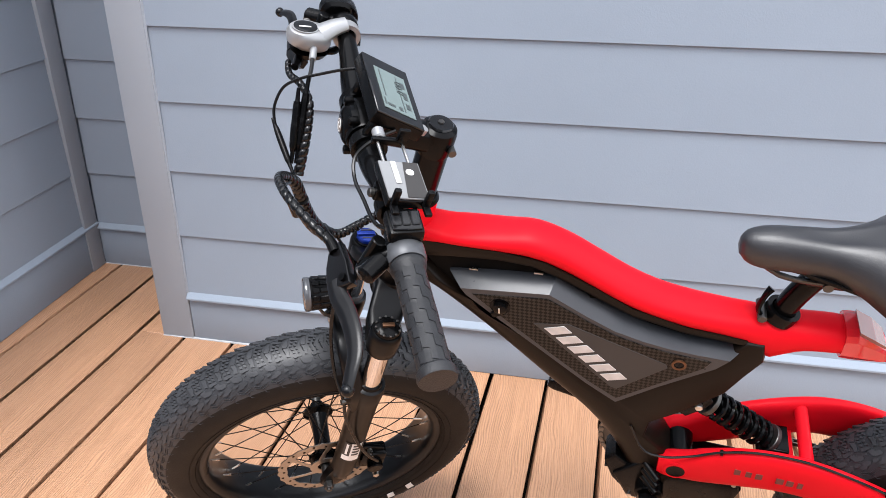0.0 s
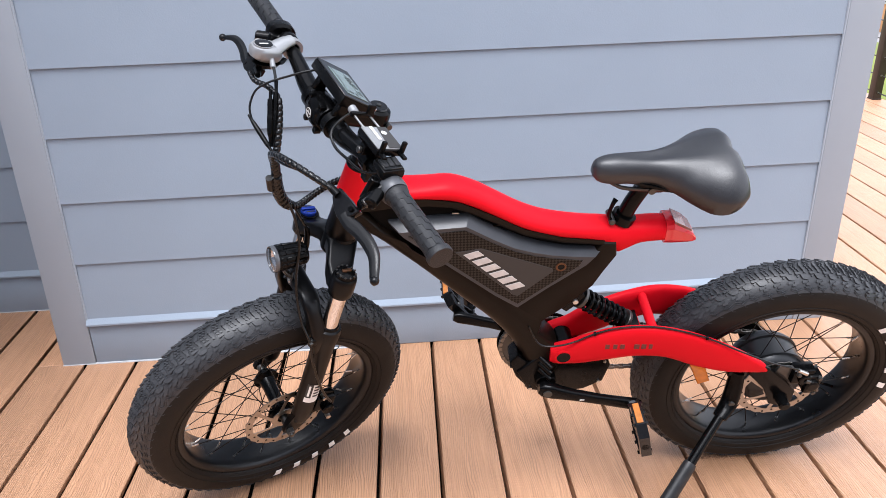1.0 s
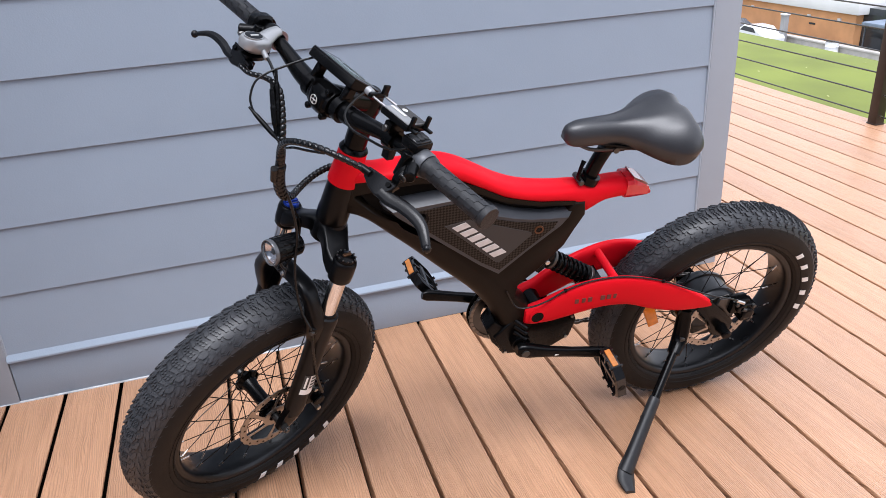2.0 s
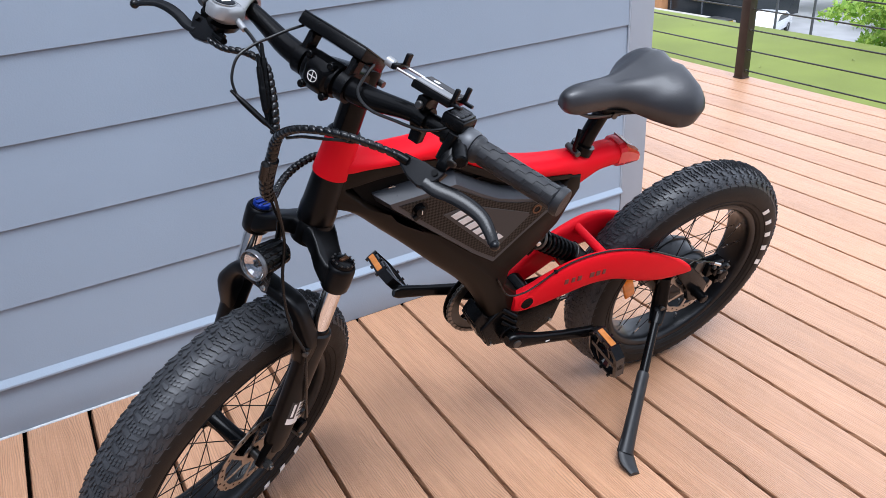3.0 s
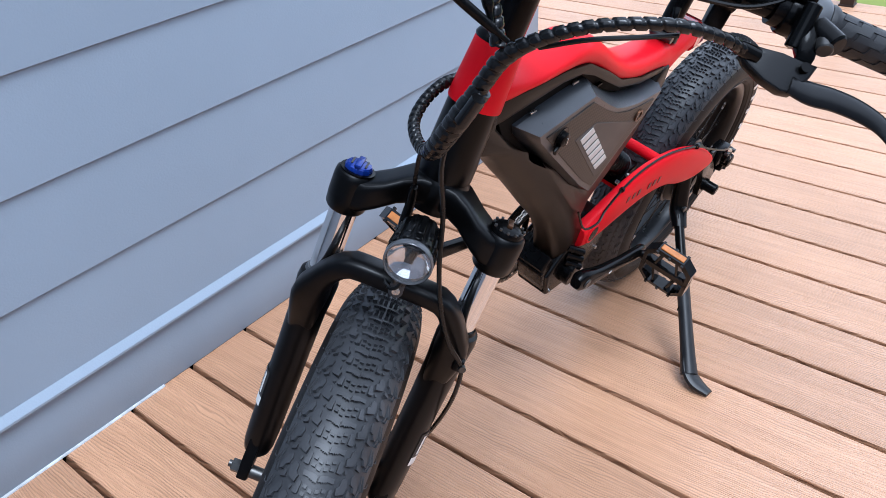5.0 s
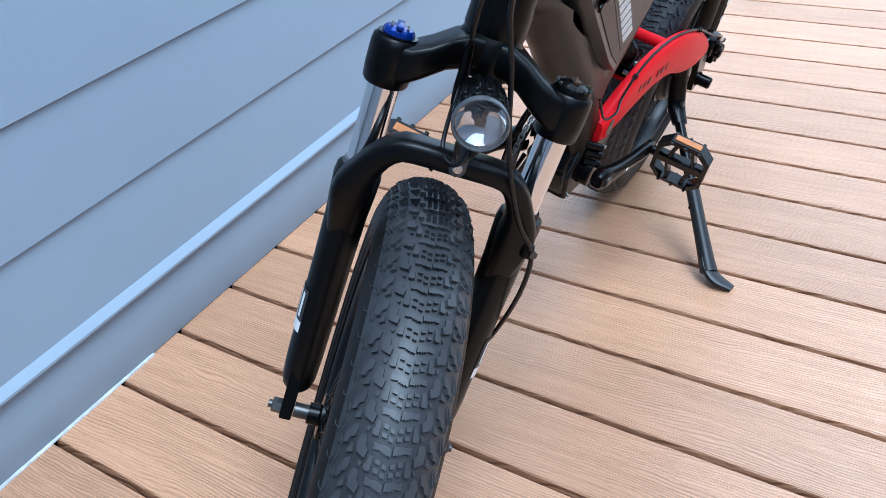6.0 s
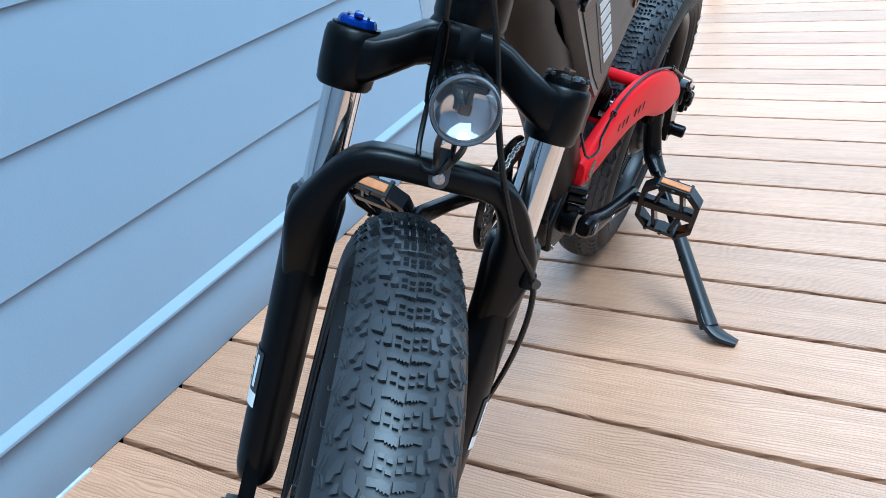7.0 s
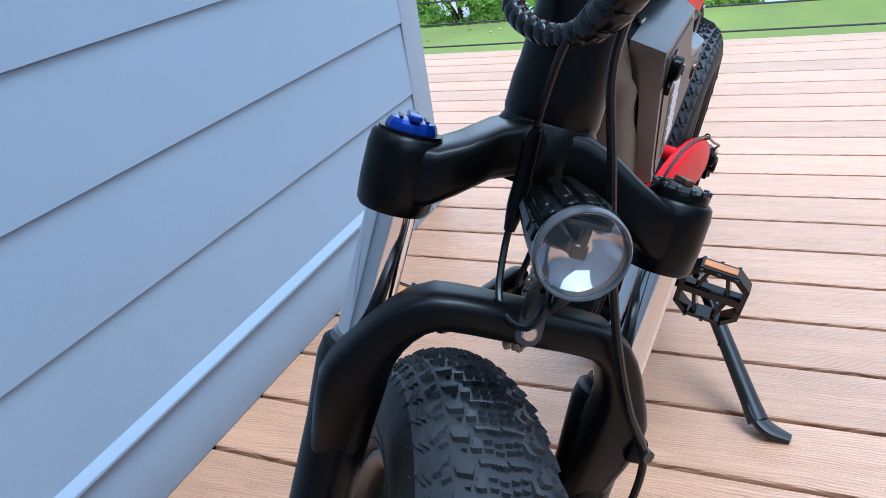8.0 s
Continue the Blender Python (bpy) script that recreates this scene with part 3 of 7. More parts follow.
def clip(poly, axis, bound, keep):
    """The part of an outline on one side of a line; keep: +1 above the bound, -1 below it."""
    out = []
    for i, p in enumerate(poly):
        q = poly[(i + 1) % len(poly)]
        dp, dq = (p[axis] - bound) * keep, (q[axis] - bound) * keep
        if dp >= 0:
            out.append(p)
        if (dp > 0 > dq) or (dp < 0 < dq):
            t = dp / (dp - dq)
            out.append((p[0] + (q[0] - p[0]) * t, p[1] + (q[1] - p[1]) * t))
    return out


def board_piece(pts, parent):
    """One deck board from its outline, 25 mm thick, with eased top edges and undercut sides."""
    if len(pts) < 3 or max(p[0] for p in pts) - min(p[0] for p in pts) < 0.006 or max(p[1] for p in pts) - min(p[1] for p in pts) < 0.03:
        return
    bm = bmesh.new()
    ox, oy = pts[0]
    mid = (min(p[0] for p in pts) + max(p[0] for p in pts)) / 2
    lo = [bm.verts.new((x - ox + math.copysign(min(0.010, abs(x - mid) / 2), mid - x), y - oy, -0.025)) for x, y in pts]
    hi = [bm.verts.new((x - ox, y - oy, 0.0)) for x, y in pts]
    fs = ring_faces(bm, [lo, hi])
    bmesh.ops.bevel(bm, geom=list(fs[-1].edges), offset=0.0030, segments=3, profile=0.5, affect='EDGES', clamp_overlap=True)
    ob = part("deck_board", bm, DECK, parent)
    ob.location = (ox, oy, 0)


def make_deck():
    # sheet below the boards, coloured as the shade seen through their gaps
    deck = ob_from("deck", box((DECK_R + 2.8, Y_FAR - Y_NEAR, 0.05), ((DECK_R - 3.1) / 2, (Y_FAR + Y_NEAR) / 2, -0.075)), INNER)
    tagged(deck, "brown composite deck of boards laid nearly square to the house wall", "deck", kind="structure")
    part("fascia", loft([[(DECK_R + SKEW * y + dx, y, z) for dx, z in ((-0.012, -0.027), (0.010, -0.027), (0.010, -0.31), (-0.012, -0.31))] for y in (Y_NEAR, Y_FAR)]), DECK, deck, smooth=False)
    g = -0.006
    k = -22
    while JOINT0 + PITCH * k < DECK_R - 0.02:
        x0, x1 = JOINT0 + PITCH * k + 0.0047, min(DECK_R, JOINT0 + PITCH * (k + 1) - 0.0047)
        k += 1

        def strip_of(ya, yb):
            return [(x0 + SKEW * ya, ya), (x1 + SKEW * ya, ya), (x1 + SKEW * yb, yb), (x0 + SKEW * yb, yb)]
        if x0 > WALL_R + 0.05:
            board_piece(strip_of(Y_NEAR, Y_FAR), deck)
            continue
        if x1 < DECK_L - 0.25:
            board_piece(clip(strip_of(Y_NEAR, -1.10), 0, -3.02, 1), deck)
            continue
        near = clip(strip_of(Y_NEAR, -g), 0, DECK_L + g, 1)
        far = clip(strip_of(-g, Y_FAR), 0, WALL_R + g, 1)
        nook = clip(clip(strip_of(-g, NOOK - g), 0, WALL_L - g, -1), 0, DECK_L + g, 1)
        if x1 < WALL_L - 0.03:
            near, nook = clip(strip_of(-1.10, NOOK - g), 0, DECK_L + g, 1), []
            board_piece(strip_of(Y_NEAR, -1.1024), deck)
        for o in (near, far, nook):
            board_piece(o, deck)


# ---------------------------------------------------------------- walls
LAP, LAP0, TOP = 0.178, 0.137, 2.75
TILT_UP = 0.0065                   # the laps rise slightly along the main wall


def siding(parent, length, m):
    """Lapped boards up a wall that runs along x of m from 0 to length, its face looking along -y of m."""
    k = 0
    shared = None
    while LAP0 + LAP * k < TOP - 0.05:
        if shared is None:
            sec = [(0.0032, 0.0010), (0.0042, 0.0), (0.013, 0.0), (0.0185, LAP + 0.014), (0.0090, LAP + 0.014)]
            bm = loft([[(x, y, z) for y, z in sec] for x in (0.0, length)])
            ob = part("siding_board", bm, SIDING, parent, smooth=False)
            shared = ob.data
        else:
            ob = new("siding_board", shared)
            ob.parent = parent
        ob.matrix_local = m @ Matrix.Translation((0, 0, LAP0 + LAP * k))
        k += 1


def strip(parent, name, size, centre, bevel=0.002, material=None, label=""):
    return part(name, box(size, centre, bevel, 2), material or TRIM, parent, label)


def make_walls():
    w = ob_from("wall_main", box((WALL_R - 0.06, 2.6, TOP), ((WALL_L + WALL_R) / 2, 1.34, TOP / 2)), SIDING)
    tagged(w, "blue-grey painted lapped-board house wall", "wall", kind="structure")
    siding(w, WALL_R - 0.184, Matrix.Translation((WALL_L + 0.092, 0, 0)) @ pose(0, 0, 0, 0, -math.degrees(TILT_UP), 0))
    strip(w, "corner_board", (0.092, 0.03, TOP), (WALL_L + 0.046, 0.015, TOP / 2))
    strip(w, "corner_board", (0.024, 0.33, TOP), (WALL_L + 0.012, 0.197, TOP / 2))
    strip(w, "corner_board", (0.094, 0.03, TOP), (WALL_R - 0.047, 0.015, TOP / 2))
    strip(w, "corner_board", (0.024, 2.6, TOP), (WALL_R - 0.012, 1.333, TOP / 2))
    # siding paint, darker than trim: the skirt's weaker light put into the colour
    strip(w, "skirt_board", (WALL_R - 0.188, 0.026, 0.136), (WALL_R / 2, 0.016, 0.0683), material=SIDING)
    # sloping drip cap over the skirt board; darker siding paint tones down its sky light
    cap = [(0.020, 0.1265), (-0.0070, 0.1265), (-0.0085, 0.1280), (-0.0085, 0.1325), (-0.0072, 0.1345), (0.0034, 0.1470), (0.020, 0.1470)]
    part("drip_cap", loft([[(x, y, z + TILT_UP * (x - 0.09)) for y, z in cap] for x in (0.093, WALL_R - 0.095)]), SIDING, w, smooth=False)
    for x in (0.094, WALL_R - 0.096):
        part("caulk_bead", rod((x, 0.004, 0.14), (x, 0.004, TOP), 0.0035, 6), TRIM, w)
    part("base_bead", loft([[(x, y, z) for y, z in ((0.004, 0.0002), (-0.0020, 0.0002), (-0.0012, 0.0022), (0.004, 0.0036))] for x in (0.0, 0.86)]), CAULK, w, "thin white caulk line at the deck")
    # recess beside it
    b = ob_from("wall_recess", box((0.44, 0.1, TOP), (-0.23, NOOK + 0.08, TOP / 2)), SIDING)
    tagged(b, "blue-grey lapped-board wall at the back of a recess", "wall", kind="structure")
    siding(b, 0.41, Matrix.Translation((-0.414, NOOK, 0)))
    # skirt and cap painted darker in place of shade, as on the main wall
    strip(b, "skirt_board", (0.412, 0.026, 0.126), (-0.209, NOOK + 0.013, 0.0633), material=SIDING)
    part("drip_cap", loft([[(x, y + NOOK, z) for y, z in cap] for x in (-0.413, -0.002)]), SIDING, b, smooth=False)
    part("base_bead", loft([[(x, NOOK + y, z) for y, z in ((0.004, 0.0002), (-0.0020, 0.0002), (-0.0012, 0.0022), (0.004, 0.0036))] for x in (DECK_L, -0.001)]), CAULK, b)
    s = ob_from("wall_side", box((0.1, 1.5, TOP), (DECK_L - 0.08, -0.36, TOP / 2)), SIDING)
    tagged(s, "blue-grey lapped-board side wall of the recess", "wall", kind="structure")
    turn = Matrix.Translation((DECK_L, -1.05, 0)) @ pose(0, 0, 0, 0, 0, 90)
    turn = turn @ Matrix.Translation((0, 0, 0.014))
    siding(s, NOOK + 1.05 - 0.066, turn)
    strip(s, "corner_board", (0.03, 0.064, TOP), (DECK_L - 0.010, NOOK - 0.034, TOP / 2))
    # shade again put into the darker paint of skirt and cap
    strip(s, "skirt_board", (0.026, 1.41, 0.136), (DECK_L - 0.013, -0.345, 0.0683), material=SIDING)
    part("drip_cap", moved(loft([[(x, y, z) for y, z in cap] for x in (0.0, NOOK + 1.05 - 0.002)]), turn), SIDING, s, smooth=False)
    strip(s, "corner_board", (0.03, 0.09, TOP), (DECK_L + 0.002, -1.08, TOP / 2))
    # plain walls that close the deck off behind
    far_w = ob_from("wall_south", box((7.4, 0.16, 3.1), (0.45, Y_NEAR - 0.08, 1.4)), SIDING)
    tagged(far_w, "plain blue-grey house wall across the deck", "wall", kind="structure")
    left_w = ob_from("wall_west", box((0.16, 3.6, 3.1), (-3.1, -2.8, 1.4)), SIDING)
    tagged(left_w, "plain blue-grey house wall beside the deck", "wall", kind="structure")
    link_w = ob_from("wall_link", box((2.6, 0.12, TOP), (-1.78, -1.06, TOP / 2)), SIDING)
    tagged(link_w, "plain blue-grey house wall turning the corner", "wall", kind="structure")


# ---------------------------------------------------------------- railing
def make_railing():
    posts = [-4.55, -3.68, -2.10, -0.51, 1.08, 2.68, 4.28]
    for i, y in enumerate(posts):
        p = thing("railing_post", Matrix.Translation((4.03 + SKEW * y, y, 0)), "square dark brown railing post at the deck's edge", "post", "railing posts")
        part("sleeve", box((0.056, 0.056, 1.0), (0, 0, 0.5), 0.004), POSTM, p)
        part("cap", prism([(-0.032, 1.0), (-0.032, 1.010), (-0.008, 1.020), (0.008, 1.020), (0.032, 1.010), (0.032, 1.0)], -0.032, 0.032, 0.002), POSTM, p)
        part("base_skirt", box((0.062, 0.062, 0.008), (0, 0, 0.004), 0.002), POSTM, p)
        for k in range(8):
            part("cable_fitting", rod((-0.002, -0.036, 0.045 + 0.109 * k), (-0.002, 0.036, 0.045 + 0.109 * k), 0.0062, 8), STEEL, p)
    for k in range(8):
        wire = ob_from("railing_cable", rod((4.028 + SKEW * posts[0], posts[0], 0.045 + 0.109 * k), (4.028 + SKEW * posts[-1], posts[-1], 0.045 + 0.109 * k), 0.0042, 8), WIRE)
        tagged(wire, "thin black cable strung tight through the railing posts", "cable", "railing cables")


make_ground()
make_walls()
make_railing()
make_lot()
for i, (sx, sy, sr, sh) in enumerate(((7.5, 1.95, 0.70, 0.9), (7.9, 1.4, 0.85, 1.2), (7.5, 0.6, 0.8, 1.0), (7.7, -0.5, 0.9, 1.1), (7.5, -1.6, 0.8, 1.0), (8.8, 2.1, 0.9, 1.5), (8.9, 0.9, 1.0, 1.7),
                                      (8.8, -0.4, 1.0, 1.6), (7.7, -2.8, 0.9, 1.0), (9.0, -2.0, 1.0, 1.6))):
    make_shrub(sx, sy, sr, sh, 7 + i)
make_fallen_leaves()


# ---------------------------------------------------------------- electric bicycle
# Frame axes: x ahead, y to the rider's left, z up, from the rear axle. Fork axes: the same for the turned fork, from the front axle.
NL = Vector((-0.041, -0.956, -0.290)).normalized()
FW = Vector((-0.99908, 0.04285, 0.0)).normalized()
UP = FW.cross(NL)
REAR = Vector((1.755, -0.646, 0.274))
NF = Vector((0.404, -0.825, -0.395)).normalized()
STEER = NF.cross(NL).normalized()
STEER = STEER if STEER.z > 0 else -STEER
FRONT = Vector((0.702, -0.622, 0.270))
LIFT = 0.289


def axes(x, y, z, at):
    m = Matrix((x, y, z)).transposed().to_4x4()
    m.translation = at
    return m


M_FRAME = axes(FW, NL, UP, REAR)
M_FORK = axes(NF.cross(STEER), NF, STEER, FRONT)
SH = Matrix.Translation((0, 0, LIFT))
KF = SH @ M_FRAME.inverted() @ M_FORK
BIKE = thing("electric_bicycle", M_FRAME @ Matrix.Translation((0, 0, -LIFT)),
             "red and black fat-tyre electric bicycle leaning on its kickstand", "bicycle")


def pb(name, bm, material, parent=None, label="", **kw):
    return part(name, moved(bm, SH), material, parent or BIKE, label, **kw)


def pf(name, bm, material, parent=None, label="", **kw):
    return part(name, moved(bm, KF), material, parent or BIKE, label, **kw)


def sup(yc, zc, hw, hz, n=20, p=2.8):
    """A rounded-box outline round (yc, zc)."""
    out = []
    for k in range(n):
        a = 2 * math.pi * (k + 0.5) / n
        c, s = math.cos(a), math.sin(a)
        out.append((yc + hw * math.copysign(abs(c) ** (2 / p), c), zc + hz * math.copysign(abs(s) ** (2 / p), s)))
    return out


def loft_x(rows, n=20, p=2.8, fine=0):
    """rows: (x, z top, z bottom, half width, y centre)."""
    if fine:
        rows = spline([(r[0], r[1], r[2], r[3], r[4]) for r in rows], fine)[0]
    return loft([[(x, y, z) for y, z in sup(yc, (a + b) / 2, hw, (a - b) / 2, n, p)] for x, a, b, hw, yc in rows])


# ---- wheels
R0, RT = 0.2362, 0.0512


def tread_blocks():
    """Raised plates of one pitch on one half: (height in mm, corner points (mm across, share of the pitch along))."""
    def bar(pts, w):
        out = []
        for (a, b), (c, d) in zip(pts, pts[1:]):
            out.append([(a, b - w), (c, d - w), (c, d + w), (a, b + w)])
        return out
    # the middle: a saw-edged arrow plate, then small studs
    b = [(3.2, [(0.4, 0.00), (2.8, 0.05), (3.8, 0.00), (4.6, 0.08), (5.8, 0.03), (6.6, 0.11), (7.8, 0.06), (8.6, 0.13), (14.4, 0.13), (15.4, 0.36), (10.6, 0.31), (6.0, 0.33), (0.4, 0.25)])]
    for s0, s1, rows in ((1.2, 5.0, (0.40, 0.64)), (6.6, 10.6, (0.48, 0.73))):
        for v in rows:
            b.append((3.0, [(s0, v), (s1, v + 0.035), (s1, v + 0.165), (s0, v + 0.130)]))
    # stepped plates out to the shoulder
    b += [(3.0, [(12.6, 0.50), (15.6, 0.49), (17.8, 0.53), (18.2, 0.66), (16.8, 0.74), (16.8, 0.92), (15.4, 0.98), (12.8, 0.92)]),
          (3.2, [(18.8, -0.19), (22.4, -0.13), (26.6, -0.05), (28.2, 0.22), (27.0, 0.46), (24.0, 0.50), (21.0, 0.40), (20.6, 0.16), (17.6, 0.06)]),
          (2.4, [(20.8, 0.56), (23.4, 0.64), (23.0, 0.74), (20.2, 0.70)]),
          (3.2, [(30.8, 0.34), (34.0, 0.29), (35.4, 0.11), (38.6, 0.08), (39.2, 0.38), (36.8, 0.49), (35.6, 0.66), (31.4, 0.74), (29.6, 0.58)]),
          (3.0, [(29.8, -0.11), (34.4, -0.16), (34.9, -0.05), (33.0, 0.13), (30.8, 0.14)])]
    # nested chevrons on the shoulder
    for q in bar([(41.2, 0.02), (45.6, 0.32), (42.4, 0.80)], 0.055) + bar([(44.8, 0.02), (49.4, 0.32), (46.0, 0.82)], 0.032):
        b.append((2.0, q))
    for q in bar([(51.0, 0.45), (56.0, 0.52), (58.0, 0.70)], 0.016):
        b.append((0.9, q))
    return b


def tyre_point(s, a, h):
    phi = s / RT
    r = R0 + (RT + h) * math.cos(phi)
    return Vector((r * math.cos(a), (RT + h) * math.sin(phi), r * math.sin(a)))


def make_tread(pitches=66):
    bm = bmesh.new()
    rng = random.Random(5)
    for k in range(pitches):
        for side in (-1, 1):
            for hgt, blk in tread_blocks():
                n = len(blk)
                cs = sum(q[0] for q in blk) / n
                cv = sum(q[1] for q in blk) / n
                hh = hgt * 0.00130 * rng.uniform(0.92, 1.05)
                kk = k + (0.06 if side > 0 else 0.0)
                base, top = [], []
                v0, v1 = min(q[1] for q in blk), max(q[1] for q in blk)
                for s, v in blk:
                    ramp = 1.0 - 0.90 * (v - v0) / (v1 - v0)
                    base.append(bm.verts.new(tyre_point(side * s / 1000, 2 * math.pi * (kk + v) / pitches, -0.0006)))
                    top.append(bm.verts.new(tyre_point(side * (cs + (s - cs) * 0.96) / 1000, 2 * math.pi * (kk + cv + (v - cv) * 0.95) / pitches, hh * ramp)))
                if side < 0:
                    base.reverse()
                    top.reverse()
                bm.faces.new(top)
                for i in range(n):
                    j = (i + 1) % n
                    bm.faces.new((base[i], base[j], top[j], top[i]))
    return bm


def soften_tread(ob, m):
    """The plates' tops shade like one rounded carcass."""
    me, back, turn = ob.data, m.inverted(), m.to_3x3()
    normals = [Vector((0, 0, 0))] * len(me.loops)
    for p in me.polygons:
        for i in p.loop_indices:
            q = back @ me.vertices[me.loops[i].vertex_index].co
            r = math.hypot(q.x, q.z)
            c = Vector((q.x / r * R0, 0, q.z / r * R0))
            n = turn @ (q - c).normalized()
            normals[i] = (n * 0.88 + p.normal * 0.12).normalized() if p.normal.dot(n) > 0.70 else p.normal.copy()
    me.normals_split_custom_set(normals)


def tyre_body():
    prof = [(0.2075, -0.0375), (0.2105, -0.0425)]
    for d in range(-122, 123, 7):
        prof.append((R0 + RT * math.cos(radians(d)), RT * math.sin(radians(d))))
    prof += [(0.2105, 0.0425), (0.2075, 0.0375)]
    bm = lathe(prof, 96, 'Y', close=True)
    for fc in bm.faces:
        c = fc.calc_center_median()
        rr = math.hypot(c.x, c.z)
        fc.material_index = 1 if math.degrees(math.atan2(abs(c.y), rr - R0)) > 62 else 0
    return bm


def rim_mesh():
    h = [(0.2088, 0.0400), (0.2050, 0.0412), (0.2000, 0.0404), (0.1960, 0.0370), (0.1935, 0.0310), (0.1915, 0.0200), (0.1900, 0.0)]
    outer = [(0.1985, 0.0), (0.2000, 0.028), (0.2080, 0.0372)]
    prof = h + [(r, -y) for r, y in reversed(h[:-1])] + [(r, -y) for r, y in reversed(outer[1:])] + outer
    return lathe(prof, 72, 'Y', close=True)


def spoke_mesh(length):
    bm = rod((0, 0, 0), (0, 0, length - 0.014), 0.00105, 6)
    rod((0, 0, length - 0.016), (0, 0, length), 0.0019, 6, bm=bm, mi=1)
    rod((0, 0, -0.002), (0, 0, 0.001), 0.0022, 6, bm=bm)
    me_ob = ob_from("spoke", bm, [SPOKE, STEEL])
    return me_ob


def letter_bars(name, parent, m, start, step, r=0.236):
    """Five plain white bars moulded on the side wall where the maker's name stands."""
    for k in range(5):
        bm = bmesh.new()
        a0 = radians(start + step * k)
        rows = []
        for q in range(4):
            row = []
            for dr, hh in ((-0.0085, 0.0), (-0.0075, 0.0014), (0.0, 0.0015), (0.0075, 0.0014), (0.0085, 0.0)):
                aa = a0 + (q / 3 - 0.5) * 0.0150 / r + 0.35 * dr / r
                ph = math.acos(max(-1, min(1, (r + dr - R0) / RT)))
                row.append(bm.verts.new(((r + dr) * math.cos(aa), RT * math.sin(ph) + hh - 0.0003, (r + dr) * math.sin(aa))))
            rows.append(row)
        ring_faces(bm, rows, False, False)
        part(name, moved(bm, m), WHITE, parent, "white moulded bar")


def make_wheel(name, m, rear):
    wheel = part(name, moved(rim_mesh(), m), RIMB, BIKE, "black double-wall fat rim")
    part("tyre", moved(tyre_body(), m), [TYRE, WALLRUB], wheel, "black knobbly fat tyre with white moulded marks")
    for s in (-1, 1):
        for q in (0.2255, 0.2150):
            yy = s * math.sqrt(RT ** 2 - (q - R0) ** 2)
            part("moulded_ring", moved(lathe([(q - 0.0007, yy - s * 0.0005), (q, yy + s * 0.0011), (q + 0.0008, yy - s * 0.0005)], 96, 'Y', close=True), m), WALLRUB, wheel)
    soften_tread(part("tread", moved(make_tread(), m), TREAD, wheel, kind="stuff", angle=25), m)
    if rear:
        part("hub_motor", moved(lathe([(0, -0.066), (0.028, -0.066), (0.032, -0.056), (0.060, -0.050), (0.068, -0.040), (0.070, -0.030), (0.0745, -0.028), (0.0745, -0.022), (0.070, -0.020),
                                       (0.070, 0.020), (0.0745, 0.022), (0.0745, 0.028), (0.070, 0.030), (0.066, 0.040), (0.052, 0.050), (0.030, 0.056), (0.020, 0.064), (0, 0.064)], 40, 'Y'), m),
             GUNM, wheel, "grey cast hub motor")
        fl, fy = 0.072, 0.025
    else:
        part("hub", moved(lathe([(0, -0.062), (0.012, -0.062), (0.013, -0.050), (0.026, -0.048), (0.027, -0.042), (0.017, -0.036), (0.0145, -0.02), (0.0145, 0.02), (0.017, 0.036), (0.027, 0.042),
                                 (0.026, 0.048), (0.020, 0.050), (0.020, 0.058), (0, 0.058)], 28, 'Y'), m), BLACK, wheel)
        fl, fy = 0.0245, 0.045
    # spokes
    shared = None
    count = 36
    for k in range(count):
        s = 1 if k % 2 else -1
        a = 2 * math.pi * k / count
        lead = (0.55 if rear else 0.75) * (1 if (k // 2) % 2 else -1)
        p = Vector((fl * math.cos(a + lead), s * fy, fl * math.sin(a + lead)))
        q = Vector((0.1915 * math.cos(a), s * 0.012, 0.1915 * math.sin(a)))
        if shared is None:
            ob = spoke_mesh((q - p).length)
            shared = ob.data
        else:
            ob = new("spoke", shared)
        ob.parent = wheel
        ob.matrix_local = m @ axis_m(p, q)
    # disc rotor with slots
    bm = bmesh.new()
    n, yy = 48, 0.0605
    out_r, in_r = [], []
    for k in range(n * 2):
        a = math.pi * k / n
        w = 0.0012 * math.sin(a * 24)
        out_r.append((0.0815 + w, a))
        in_r.append((0.0665 + 0.0012 * math.sin(a * 12), a))
    rows = []
    for dy in (-0.0009, 0.0009):
        rows.append([bm.verts.new((r * math.cos(a), yy + dy, r * math.sin(a))) for r, a in out_r])
        rows.append([bm.verts.new((r * math.cos(a), yy + dy, r * math.sin(a))) for r, a in in_r])
    o0, i0, o1, i1 = rows
    for k in range(n * 2):
        j = (k + 1) % (n * 2)
        for A, B in ((o0, o1), (i1, i0), (o1, i1), (i0, o0)):
            bm.faces.new((A[k], A[j], B[j], B[k]))
    disc = part("brake_disc", moved(bm, m), ROTOR, wheel, "drilled steel brake disc")
    part("disc_carrier", moved(lathe([(0.014, yy - 0.001), (0.027, yy - 0.001), (0.027, yy + 0.001), (0.014, yy + 0.001)], 24, 'Y', close=True), m), ROTOR, disc)
    for k in range(6):
        a = 2 * math.pi * k / 6
        pts = [(0.022 * math.cos(a), yy, 0.022 * math.sin(a)), (0.045 * math.cos(a + 0.35), yy, 0.045 * math.sin(a + 0.35)), (0.068 * math.cos(a + 0.5), yy, 0.068 * math.sin(a + 0.5))]
        part("carrier_arm", moved(tube(pts, [0.0055, 0.004, 0.005], 6, 7, 0.2, upv=(0, 1, 0)), m), ROTOR, disc)
    bm = bmesh.new()
    for k in range(24):
        a = 2 * math.pi * (k + 0.5) / 24
        rr = 0.0715 if k % 2 else 0.0765
